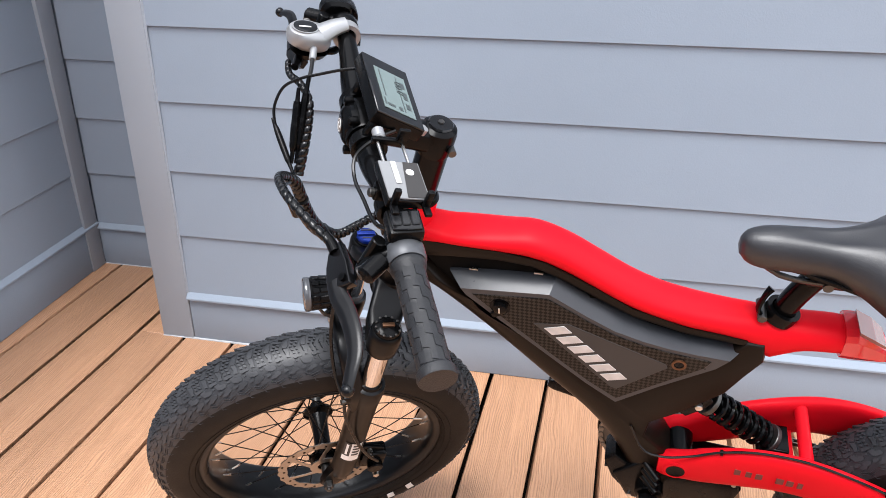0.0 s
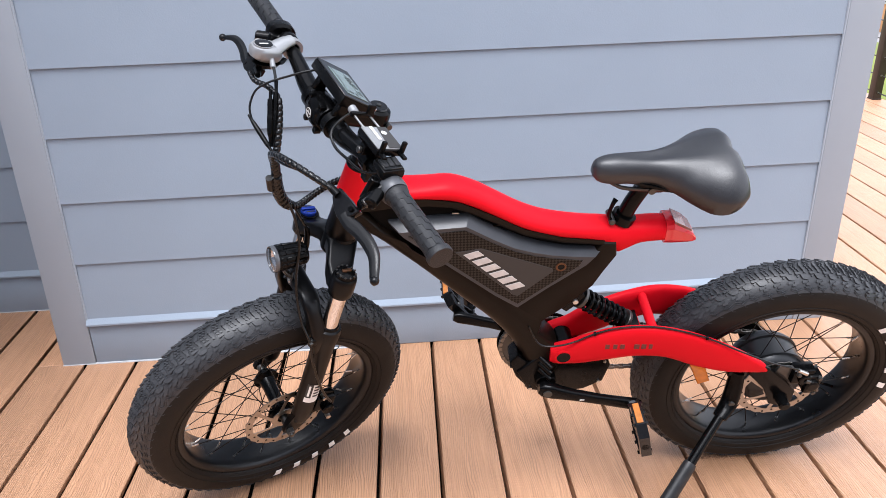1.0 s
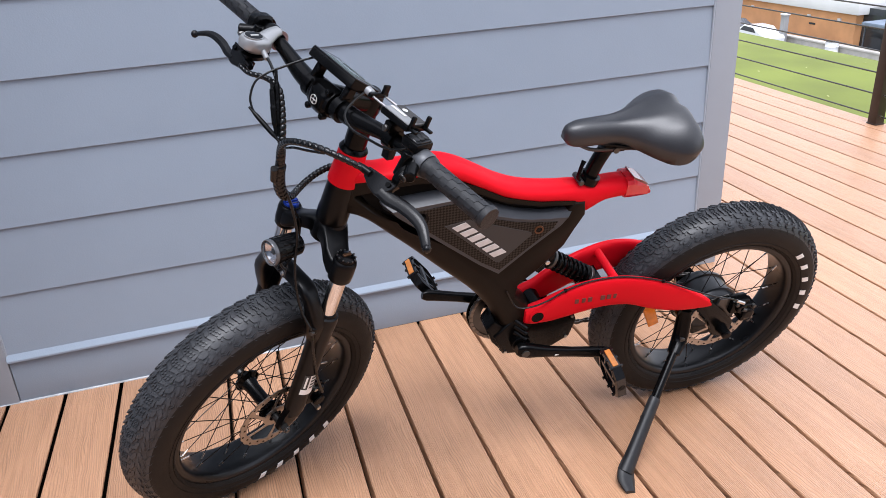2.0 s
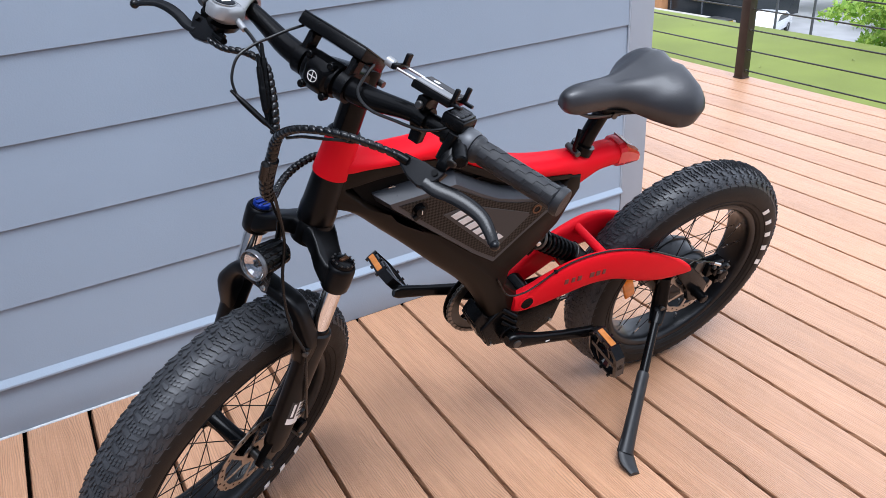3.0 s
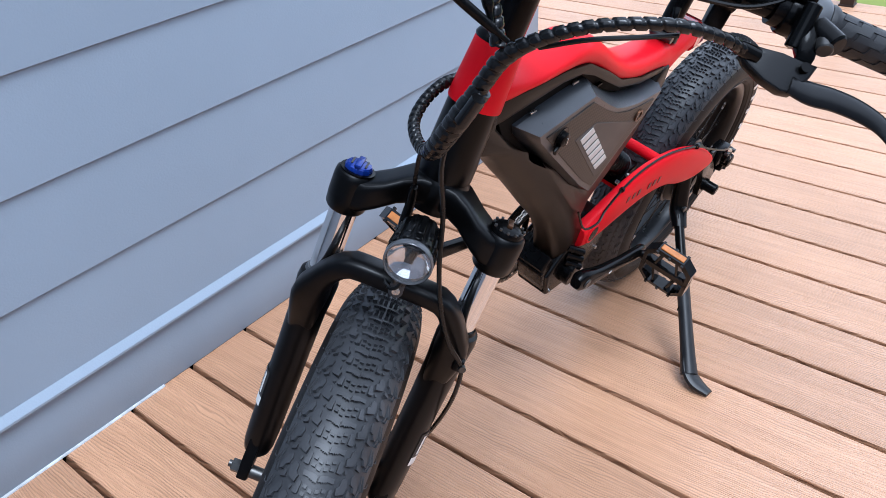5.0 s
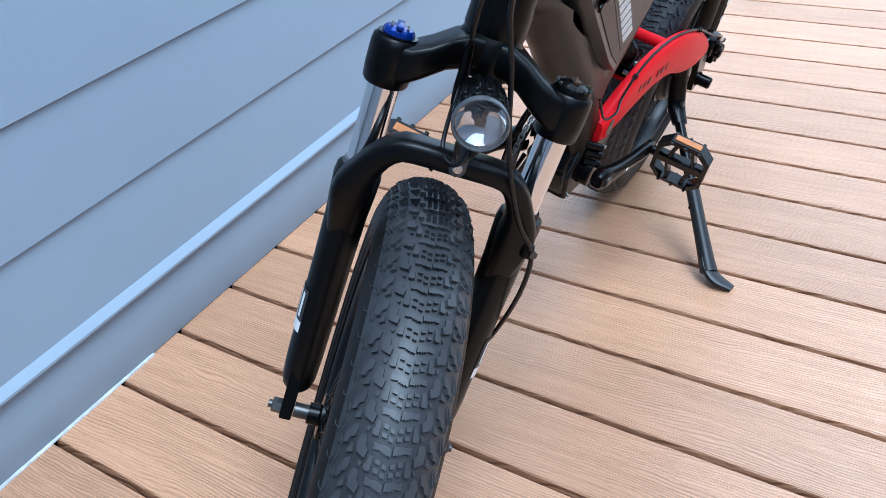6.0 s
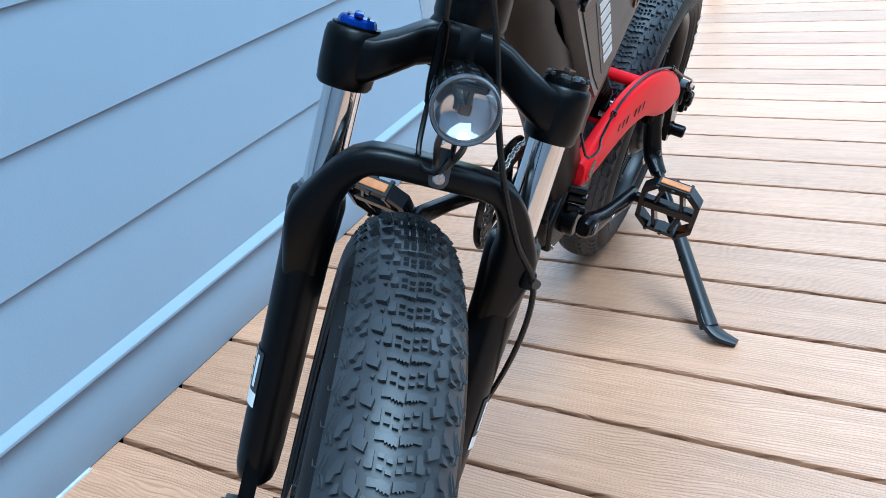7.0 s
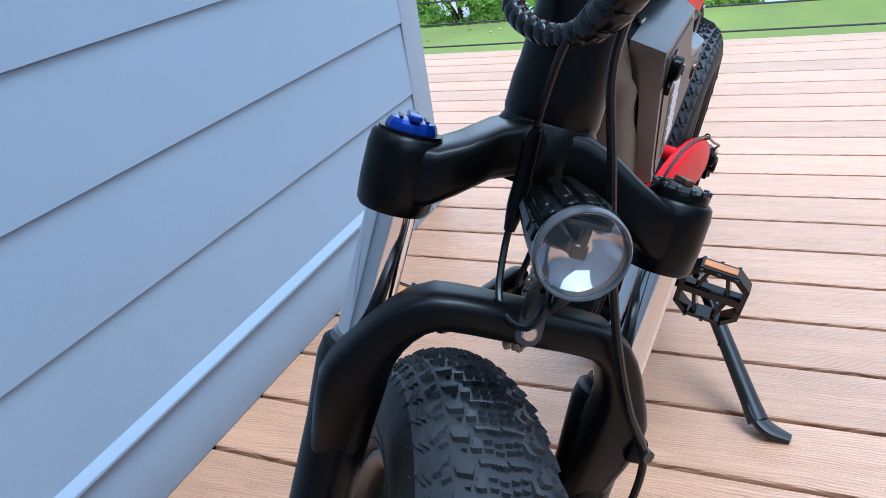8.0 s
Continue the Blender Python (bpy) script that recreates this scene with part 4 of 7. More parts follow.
        rod((rr * math.cos(a), yy - 0.0012, rr * math.sin(a)), (rr * math.cos(a), yy + 0.0013, rr * math.sin(a)), 0.0024, 8, bm=bm)
    part("drilling", moved(bm, m), BLACK, disc)
    # valve
    va = radians(205 if rear else 40)
    part("valve", moved(rod((0.190 * math.cos(va), 0, 0.190 * math.sin(va)), (0.152 * math.cos(va), 0, 0.152 * math.sin(va)), 0.003, 8), m), BLACK, wheel)
    return wheel


rear_wheel = make_wheel("rear_wheel", SH, True)
front_wheel = make_wheel("front_wheel", KF, False)
letter_bars("side_wall_mark", front_wheel, KF, -142, 11.0)
letter_bars("side_wall_mark", rear_wheel, SH, 139, 11.3)
part("spoke_reflector", moved(prism([(-0.013, -0.046), (0.013, -0.046), (0.015, 0.046), (-0.015, 0.046)], -0.004, 0.004, 0.003), SH @ Matrix.Translation((0.158, 0.022, 0.026)) @ pose(0, 0, 0, 0, 24, 0)),
     ORANGE, rear_wheel, "orange plastic reflector")

# ---- main frame
def keel_slab(poly, first, last, hw, rim, out, deep, steps=7):
    """An outline in x and z with a rolled rim; between first and last the edge is a round keel that swells out and falls back deeply."""
    n = len(poly)
    area = sum(poly[i][0] * poly[(i + 1) % n][1] - poly[(i + 1) % n][0] * poly[i][1] for i in range(n))
    sgn = 1 if area > 0 else -1
    rows = [[] for k in range(2 * steps + 1)]
    for i in range(n):
        p, q, r = Vector(poly[i - 1]), Vector(poly[i]), Vector(poly[(i + 1) % n])
        a, b = (q - p).normalized(), (r - q).normalized()
        na, nb = Vector((-a.y, a.x)) * sgn, Vector((-b.y, b.x)) * sgn
        m = (na + nb).normalized()
        m /= max(0.6, m.dot(na))
        w = min(1.0, max(0.0, (i - first + 1) / 7)) if first <= i < last else 0.0
        w = w * w * (3 - 2 * w)
        for k in range(-steps, steps + 1):
            t = math.radians(90) * k / steps
            roll = 1 - math.cos(t)
            d = rim * roll * (1 - w) + (deep * roll - out) * w
            rows[k + steps].append((q.x + m.x * d, hw * math.sin(t), q.y + m.y * d))
    return loft(rows)


under = [(u[0], u[1]) for u in spline([(0.850, 0.438, 0), (0.832, 0.430, 0), (0.805, 0.411, 0), (0.768, 0.376, 0), (0.727, 0.335, 0), (0.662, 0.265, 0), (0.594, 0.192, 0), (0.545, 0.118, 0), (0.516, 0.040, 0)], 26)[0]]
body = [(0.856, 0.508), (0.868, 0.470)] + under + [(0.470, 0.020), (0.452, 0.075), (0.466, 0.125), (0.504, 0.166), (0.500, 0.198), (0.462, 0.232), (0.412, 0.288), (0.395, 0.326), (0.377, 0.362), (0.382, 0.396),
        (0.410, 0.398), (0.432, 0.366), (0.502, 0.306), (0.556, 0.256), (0.601, 0.289), (0.661, 0.343), (0.730, 0.389), (0.800, 0.444), (0.829, 0.474), (0.832, 0.496)]
slab = keel_slab(body, 2, 2 + len(under), 0.032, 0.007, 0.007, 0.045)
for v in slab.verts:                                     # it narrows into the head tube
    q = min(1.0, max(0.0, (v.co.x - 0.785) / 0.070))
    v.co.y *= 1 - 0.28 * q * q * (3 - 2 * q)
main_frame = pb("main_frame", slab, FRAMEB, None, "brown-black painted monocoque frame")
rail = [(0.850, 0.506), (0.80, 0.508), (0.72, 0.504), (0.665, 0.494), (0.60, 0.460), (0.55, 0.430), (0.48, 0.408), (0.405, 0.398), (0.408, 0.388), (0.48, 0.3965), (0.55, 0.4165), (0.60, 0.4440), (0.644, 0.4690), (0.68, 0.4840),
        (0.722, 0.4885), (0.784, 0.4865), (0.822, 0.4785), (0.850, 0.474)]
bar_ = pillow(rail, 0.0305, 0.003, 2)
for v in bar_.verts:
    q = min(1.0, max(0.0, (v.co.x - 0.785) / 0.070))
    v.co.y *= 1 - 0.28 * q * q * (3 - 2 * q)
pb("upper_rail", bar_, FRAMEB, main_frame)
top = [(0.858, 0.526, 0.500, 0.008, 0), (0.850, 0.530, 0.497, 0.021, 0), (0.836, 0.531, 0.496, 0.0255, 0), (0.815, 0.526, 0.496, 0.0275, 0), (0.79, 0.521, 0.497, 0.0285, 0), (0.765, 0.521, 0.498, 0.0300, 0), (0.72, 0.523, 0.494, 0.0295, 0),
       (0.68, 0.525, 0.488, 0.0295, 0), (0.64, 0.511, 0.472, 0.0290, 0), (0.60, 0.487, 0.448, 0.0290, 0), (0.56, 0.462, 0.425, 0.0290, 0), (0.52, 0.444, 0.408, 0.0285, 0), (0.48, 0.434, 0.397, 0.0285, 0),
       (0.44, 0.428, 0.390, 0.0280, 0), (0.402, 0.426, 0.376, 0.0280, 0), (0.378, 0.424, 0.355, 0.0275, 0), (0.36, 0.423, 0.364, 0.027, 0), (0.338, 0.423, 0.377, 0.027, 0), (0.305, 0.424, 0.380, 0.026, 0),
       (0.284, 0.420, 0.381, 0.025, 0)]
top_tube = pb("top_tube", loft_x(top, 28, 2.3, 60), RED, main_frame, "glossy red swooping top tube")
tail = pb("tail_light", loft([[(x, y, z) for y, z in sup(0, (a + b) / 2, hw, (a - b) / 2, 12, 4)] for x, a, b, hw in
                              ((0.297, 0.4255, 0.379, 0.0265), (0.283, 0.4265, 0.378, 0.0265), (0.262, 0.414, 0.3775, 0.024), (0.244, 0.400, 0.377, 0.021), (0.236, 0.387, 0.3775, 0.016))]), TAIL, None,
          "faceted red plastic tail light", angle=15)
pb("lens_face", loft([[(x, y, z) for y, z in ((-w, a), (w, a), (w, b), (-w, b))] for x, a, b, w in ((0.283, 0.428, 0.422, 0.020), (0.262, 0.4165, 0.410, 0.020), (0.247, 0.4045, 0.396, 0.016))]), CARR, tail, smooth=False)


head_tube = pf("head_tube", lathe([(0.021, 0.452), (0.0285, 0.452), (0.0295, 0.456), (0.0292, 0.474), (0.0280, 0.484), (0.0268, 0.530), (0.0250, 0.560), (0.0240, 0.592), (0.021, 0.592)], 32, 'Z', Matrix.Translation((-0.046, 0, 0)), close=True),
               FORKB, main_frame, "black head tube")
pf("head_sleeve", lathe([(0.0262, 0.535), (0.0282, 0.5345), (0.0286, 0.537), (0.0272, 0.560), (0.0256, 0.585), (0.0248, 0.598), (0.0240, 0.5995), (0.0225, 0.598)], 40, 'Z', Matrix.Translation((-0.046, 0, 0)), close=True), RED, main_frame, "glossy red sleeve round the head tube")
pf("headset_cup", lathe([(0.018, 0.596), (0.0250, 0.5990), (0.0256, 0.6015), (0.0240, 0.6045), (0.0215, 0.6075), (0.018, 0.608)], 32, 'Z', Matrix.Translation((-0.046, 0, 0)), close=True), BLACK, head_tube)
pb("pivot_boss", rod((0.452, -0.028, 0.110), (0.452, 0.028, 0.110), 0.021, 20, bevel=0.002), BLACK, main_frame)
pb("seat_collar", lathe([(0.0155, 0), (0.0215, 0), (0.0215, 0.016), (0.0155, 0.016)], 24, 'Z', axis_m((0.3745, 0, 0.420), (0.3585, 0, 0.467)), close=True), BLACK, main_frame)
pb("collar_lever", tube([(0.393, 0.012, 0.430), (0.403, 0.016, 0.444), (0.399, 0.014, 0.466), (0.393, 0.010, 0.476)], [0.0055, 0.0045, 0.0045, 0.006], 8, 12, 0.6), BLACK, main_frame)
pb("collar_lever", rod((0.396, -0.012, 0.432), (0.396, 0.022, 0.432), 0.006, 12, bevel=0.001), DARKMET, main_frame)

# ---- battery
outer = [(0.789, 0.455), (0.738, 0.460), (0.649, 0.4645), (0.622, 0.446), (0.591, 0.427), (0.554, 0.407), (0.521, 0.394), (0.478, 0.3830), (0.444, 0.380), (0.404, 0.379), (0.424, 0.357), (0.498, 0.298), (0.556, 0.246),
         (0.604, 0.280), (0.665, 0.334), (0.726, 0.388), (0.782, 0.440)]
face = [(0.770, 0.4465), (0.720, 0.4500), (0.655, 0.4540), (0.636, 0.4420), (0.606, 0.4225), (0.570, 0.4020), (0.534, 0.3895), (0.500, 0.3815), (0.466, 0.3770), (0.424, 0.3735), (0.438, 0.355), (0.503, 0.303), (0.557, 0.255),
        (0.600, 0.288), (0.658, 0.340), (0.716, 0.392), (0.764, 0.4360)]


def battery_mesh():
    bm = bmesh.new()
    rows = []
    for y, ol in ((-0.045, face), (-0.022, outer), (0.022, outer), (0.045, face)):
        rows.append([bm.verts.new((x, y, z)) for x, z in ol])
    fs = ring_faces(bm, rows)
    es = [e for e in bm.edges if len(e.link_faces) == 2 and e.calc_face_angle(0) > 0.3 and abs(e.verts[0].co.y - e.verts[1].co.y) < 1e-4]
    bmesh.ops.bevel(bm, geom=es, offset=0.004, segments=3, profile=0.5, affect='EDGES', clamp_overlap=True)
    return bm


gasket = [(0.830, 0.486), (0.812, 0.497), (0.760, 0.503), (0.700, 0.500), (0.655, 0.490), (0.622, 0.472), (0.580, 0.447), (0.530, 0.424), (0.480, 0.409), (0.420, 0.402), (0.400, 0.392), (0.420, 0.352), (0.498, 0.294), (0.556, 0.240), (0.606, 0.276), (0.670, 0.330), (0.732, 0.386), (0.800, 0.440)]
# tray colour carries the shade of the gap round the battery
pb("battery_tray", prism(gasket, -0.017, 0.017, 0.001, 1), INNERB, main_frame, "black tray behind the battery")
battery = pb("battery", battery_mesh(), BATT, None, "graphite battery case with woven side panel", angle=25)
weave = [(0.755, 0.4390), (0.657, 0.4470), (0.636, 0.4340), (0.604, 0.4140), (0.568, 0.3940), (0.530, 0.3815), (0.496, 0.3745), (0.445, 0.3680), (0.452, 0.354), (0.506, 0.309), (0.557, 0.265), (0.597, 0.295), (0.654, 0.346), (0.708, 0.395)]
side_panel = pb("side_panel", prism(weave, 0.0445, 0.0462, 0.0006, 1), CARBON, battery, "dark woven-look panel")
pb("decal", prism([(0.674, 0.3985), (0.628, 0.4055), (0.500, 0.3525), (0.497, 0.345), (0.558, 0.287), (0.566, 0.289)], 0.0455, 0.0468, 0.0004, 1), PATCH, battery, "dull grey wedge-shaped decal")
# the maker's name as six plain bars
for k in range(6):
    t0 = (k + 0.08) / 6
    p0, p1 = Vector((0.661, 0, 0.394)), Vector((0.568, 0, 0.300))
    q = p0.lerp(p1, t0)
    d = (p1 - p0) / 6 * 0.70
    e = Vector((-0.0255, 0, 0.0085))
    ol = [q, q + d, q + d + e, q + e]
    pb("decal_bar", prism([(v.x, v.z) for v in ol], 0.0463, 0.0476), DECALW, battery, "pale decal bar")
pb("lock_barrel", lathe([(0, 0.054), (0.007, 0.054), (0.009, 0.0525), (0.009, 0.047), (0.0135, 0.0475), (0.0135, 0.044), (0, 0.044)], 20, 'Y', Matrix.Translation((0.718, 0, 0.423))), BLACK, battery, "black key lock")
pb("lock_key_slot", box((0.0016, 0.002, 0.008), (0.718, 0.0545, 0.423)), STEEL, battery)
pb("lock_flap", prism([(-0.008, -0.005), (0.008, -0.005), (0.008, 0.004), (-0.008, 0.004)], 0.046, 0.051, 0.0015, m=Matrix.Translation((0.722, 0, 0.412)) @ pose(0, 0, 0, 0, 30, 0)), BLACK, battery)
pb("port_ring", lathe([(0.0065, 0.0455), (0.0095, 0.0455), (0.0095, 0.0485), (0.0065, 0.0485)], 24, 'Y', Matrix.Translation((0.484, 0, 0.356)), close=True), BRONZE, battery)
pb("port_plug", rod((0.484, 0.040, 0.356), (0.484, 0.0475, 0.356), 0.0065, 18), PLASTIC, battery)
for x, z in ((0.757, 0.4600), (0.672, 0.4660), (0.600, 0.4360)):
    pb("latch_tab", box((0.012, 0.005, 0.003), (x, 0.0205, z + 0.0005), 0.0008), STEEL if x > 0.62 else BLACK, battery)

# ---- swing arm
arm = [(0.482, 0.124, 0.088, 0.012, 0.030), (0.468, 0.132, 0.082, 0.0135, 0.031), (0.44, 0.143, 0.082, 0.0130, 0.033), (0.416, 0.159, 0.085, 0.0125, 0.036), (0.365, 0.182, 0.099, 0.012, 0.042), (0.312, 0.194, 0.115, 0.012, 0.050),
       (0.257, 0.195, 0.118, 0.0115, 0.060), (0.197, 0.181, 0.098, 0.011, 0.069), (0.134, 0.152, 0.084, 0.0105, 0.075), (0.075, 0.114, 0.081, 0.010, 0.077), (0.050, 0.093, 0.080, 0.007, 0.0775)]
swing = pb("swing_arm", loft_x(arm, 20, 3.2, 44), RED, None, "glossy red curved swing arm")
right_arm = pb("right_arm", loft_x([(x, a, b, w, -y) for x, a, b, w, y in arm], 20, 3.2, 44), RED, swing)
pb("bridge", rod((0.288, -0.054, 0.182), (0.288, 0.054, 0.182), 0.0095, 14), RED, swing)
pb("shock_plate", box((0.055, 0.100, 0.010), (0.318, 0, 0.128), 0.002), RED, swing)
for s in (-1, 1):
    pb("shock_lug", prism([(0.295, 0.125), (0.335, 0.125), (0.326, 0.160), (0.308, 0.160)], s * 0.016 - 0.003, s * 0.016 + 0.003, 0.001), RED, swing)
    pb("dropout", prism([(0.080, 0.112), (0.050, 0.094), (0.000, 0.046), (-0.026, 0.016), (-0.026, -0.022), (-0.006, -0.030), (0.020, -0.020), (0.040, 0.030), (0.085, 0.076)], s * 0.0785 - 0.006, s * 0.0785 + 0.006, 0.002),
       BLACK, swing, "black dropout plate")
    pb("axle_nut", rod((0, s * 0.080, 0), (0, s * 0.112, 0), 0.0118, 12, bevel=0.003), BLACK, swing)
    pb("axle_washer", rod((0, s * 0.084, 0), (0, s * 0.088, 0), 0.014, 18), BLACK, swing)
    pb("pivot_cap", rod((0.456, s * 0.040, 0.108), (0.456, s * 0.0460, 0.108), 0.0195, 28, bevel=0.002), RED, swing)
    pb("pivot_socket", rod((0.456, s * 0.0435, 0.108), (0.456, s * 0.0464, 0.108), 0.0138, 24), BLACK, swing)
for k in range(7):
    w = (0.010, 0.007, 0.008, 0.004, 0.009, 0.009, 0.008)[k]
    if k != 3:
        x = 0.372 - k * 0.0135
        pb("decal_bar", box((w * 1.15, 0.0012, 0.0125), (x, 0.0570 + (0.345 - x) * 0.155, 0.146 + (0.345 - x) * 0.12), 0), GREYLET, swing, "dark grey decal bar")

# ---- shock absorber
s0, s1 = Vector((0.442, 0, 0.242)), Vector((0.318, 0, 0.153))
shock = pb("shock_absorber", rod(s0.lerp(s1, 0.06), s0.lerp(s1, 0.94), 0.0115, 20), PLASTIC, None, "black coil-over shock absorber")
ax_s = (s1 - s0).normalized()
side_s = Vector((0, 1, 0))
up_s = ax_s.cross(side_s)
coil = []
for k in range(7 * 12 + 1):
    a = 2 * math.pi * k / 12
    c = s0.lerp(s1, 0.15 + 0.66 * k / 84)
    coil.append(c + (side_s * math.cos(a) + up_s * math.sin(a)) * 0.0185)
pb("spring", tube(coil, 0.0042, 7, len(coil), straight=True), BLACK, shock, "thick black coil spring")
for t in (0.10, 0.86):
    pb("spring_seat", rod(s0.lerp(s1, t), s0.lerp(s1, t + 0.05), 0.0225, 24, bevel=0.001), DARKMET, shock)
for c in (s0, s1):
    pb("eyelet", rod(c - side_s * 0.011, c + side_s * 0.011, 0.0105, 18, bevel=0.001), BLACK, shock)
    pb("mount_bolt", rod(c - side_s * 0.024, c + side_s * 0.026, 0.0058, 6, bevel=0.0008), STEEL, shock, "bright steel bolt")
pb("lower_mount", prism([(0.300, 0.128), (0.345, 0.128), (0.348, 0.150), (0.334, 0.168), (0.306, 0.168)], -0.024, 0.024, 0.004), BLACK, shock)
for bx, bz in ((0.338, 0.158), (0.312, 0.150), (0.328, 0.138)):
    pb("mount_bolt", rod((bx, 0.022, bz), (bx, 0.0275, bz), 0.0042, 8, bevel=0.0008), STEEL, shock)
pb("shock_bolt", rod((0.345, 0.012, 0.142), (0.345, 0.030, 0.142), 0.005, 6), STEEL, shock)
for s in (-1, 1):
    pb("frame_lug", prism([(0.430, 0.262), (0.468, 0.222), (0.456, 0.212), (0.432, 0.236), (0.424, 0.252)], s * 0.0165 - 0.003, s * 0.0165 + 0.003, 0.001), BLACK, shock)

# ---- seat
post = pb("seat_post", tube([(0.376, 0, 0.412), (0.362, 0, 0.458), (0.343, 0, 0.500)], 0.0145, 18, 12), BLACK, None)
pb("post_head", box((0.046, 0.042, 0.020), (0.338, 0, 0.502), 0.005), BLACK, post)
pb("clamp_bolt", rod((0.338, -0.026, 0.500), (0.338, 0.026, 0.500), 0.006, 12), DARKMET, post)


def saddle():
    rows = spline([(0.440, 0.008, 0.543, 0.528, 0.3), (0.433, 0.0175, 0.551, 0.516, 0.4), (0.412, 0.0245, 0.5570, 0.512, 0.5), (0.376, 0.0275, 0.559, 0.513, 0.6), (0.340, 0.0320, 0.5595, 0.512, 0.7),
                   (0.310, 0.046, 0.563, 0.504, 1.1), (0.280, 0.073, 0.569, 0.495, 1.7), (0.252, 0.094, 0.5760, 0.490, 2.15), (0.226, 0.1010, 0.580, 0.495, 2.25), (0.204, 0.093, 0.578, 0.508, 1.9),
                   (0.190, 0.072, 0.571, 0.522, 1.2)], 44)[0]
    bm = bmesh.new()
    rings = []
    for x, hw, zt, zb, rnd in rows:
        ring = []
        n = 32
        edge = zt - 0.012 - 0.020 * rnd
        for k in range(n):
            a = 2 * math.pi * k / n
            c, s = math.cos(a), math.sin(a)
            y = hw * math.copysign(abs(c) ** 0.8, c)
            if s >= 0:
                z = edge + (zt - edge) * (1 - abs(c) ** 2.2) ** 0.75
                back = min(1, max(0, (0.33 - x) / 0.08))
                z -= 0.006 * math.exp(-(y / 0.010) ** 2) * min(1, max(0, (0.40 - x) / 0.06))
                z -= 0.0035 * back * math.exp(-((abs(y) - 0.050) / 0.010) ** 2)
            else:
                z = min(edge, zb + 0.012) + (zb - min(edge, zb + 0.012)) * abs(s) ** 0.5 if edge > zb else edge
                y *= 1 - 0.20 * abs(s)
            # the back edge curves in between the two wings
            xx = x + (0.020 * (1 - min(1, abs(y) / 0.085) ** 2) * max(0, (0.225 - x) / 0.043))
            ring.append(bm.verts.new((xx, y, z)))
        rings.append(ring)
    ring_faces(bm, rings)
    return bm


seat = pb("saddle", saddle(), VINYL, None, "broad padded black vinyl saddle", angle=60)
for s in (-1, 1):
    pb("saddle_rail", tube([(0.415, s * 0.012, 0.519), (0.385, s * 0.020, 0.506), (0.310, s * 0.022, 0.500), (0.255, s * 0.040, 0.500), (0.225, s * 0.050, 0.506)], 0.0036, 8, 16), DARKMET, seat)
pb("base_pan", loft([[(x, y, z) for y, z in sup(0, zz, w, 0.005, 12, 3)] for x, w, zz in ((0.43, 0.018, 0.524), (0.37, 0.026, 0.519), (0.30, 0.045, 0.509), (0.24, 0.070, 0.499), (0.20, 0.060, 0.507))]), PLASTIC, seat)

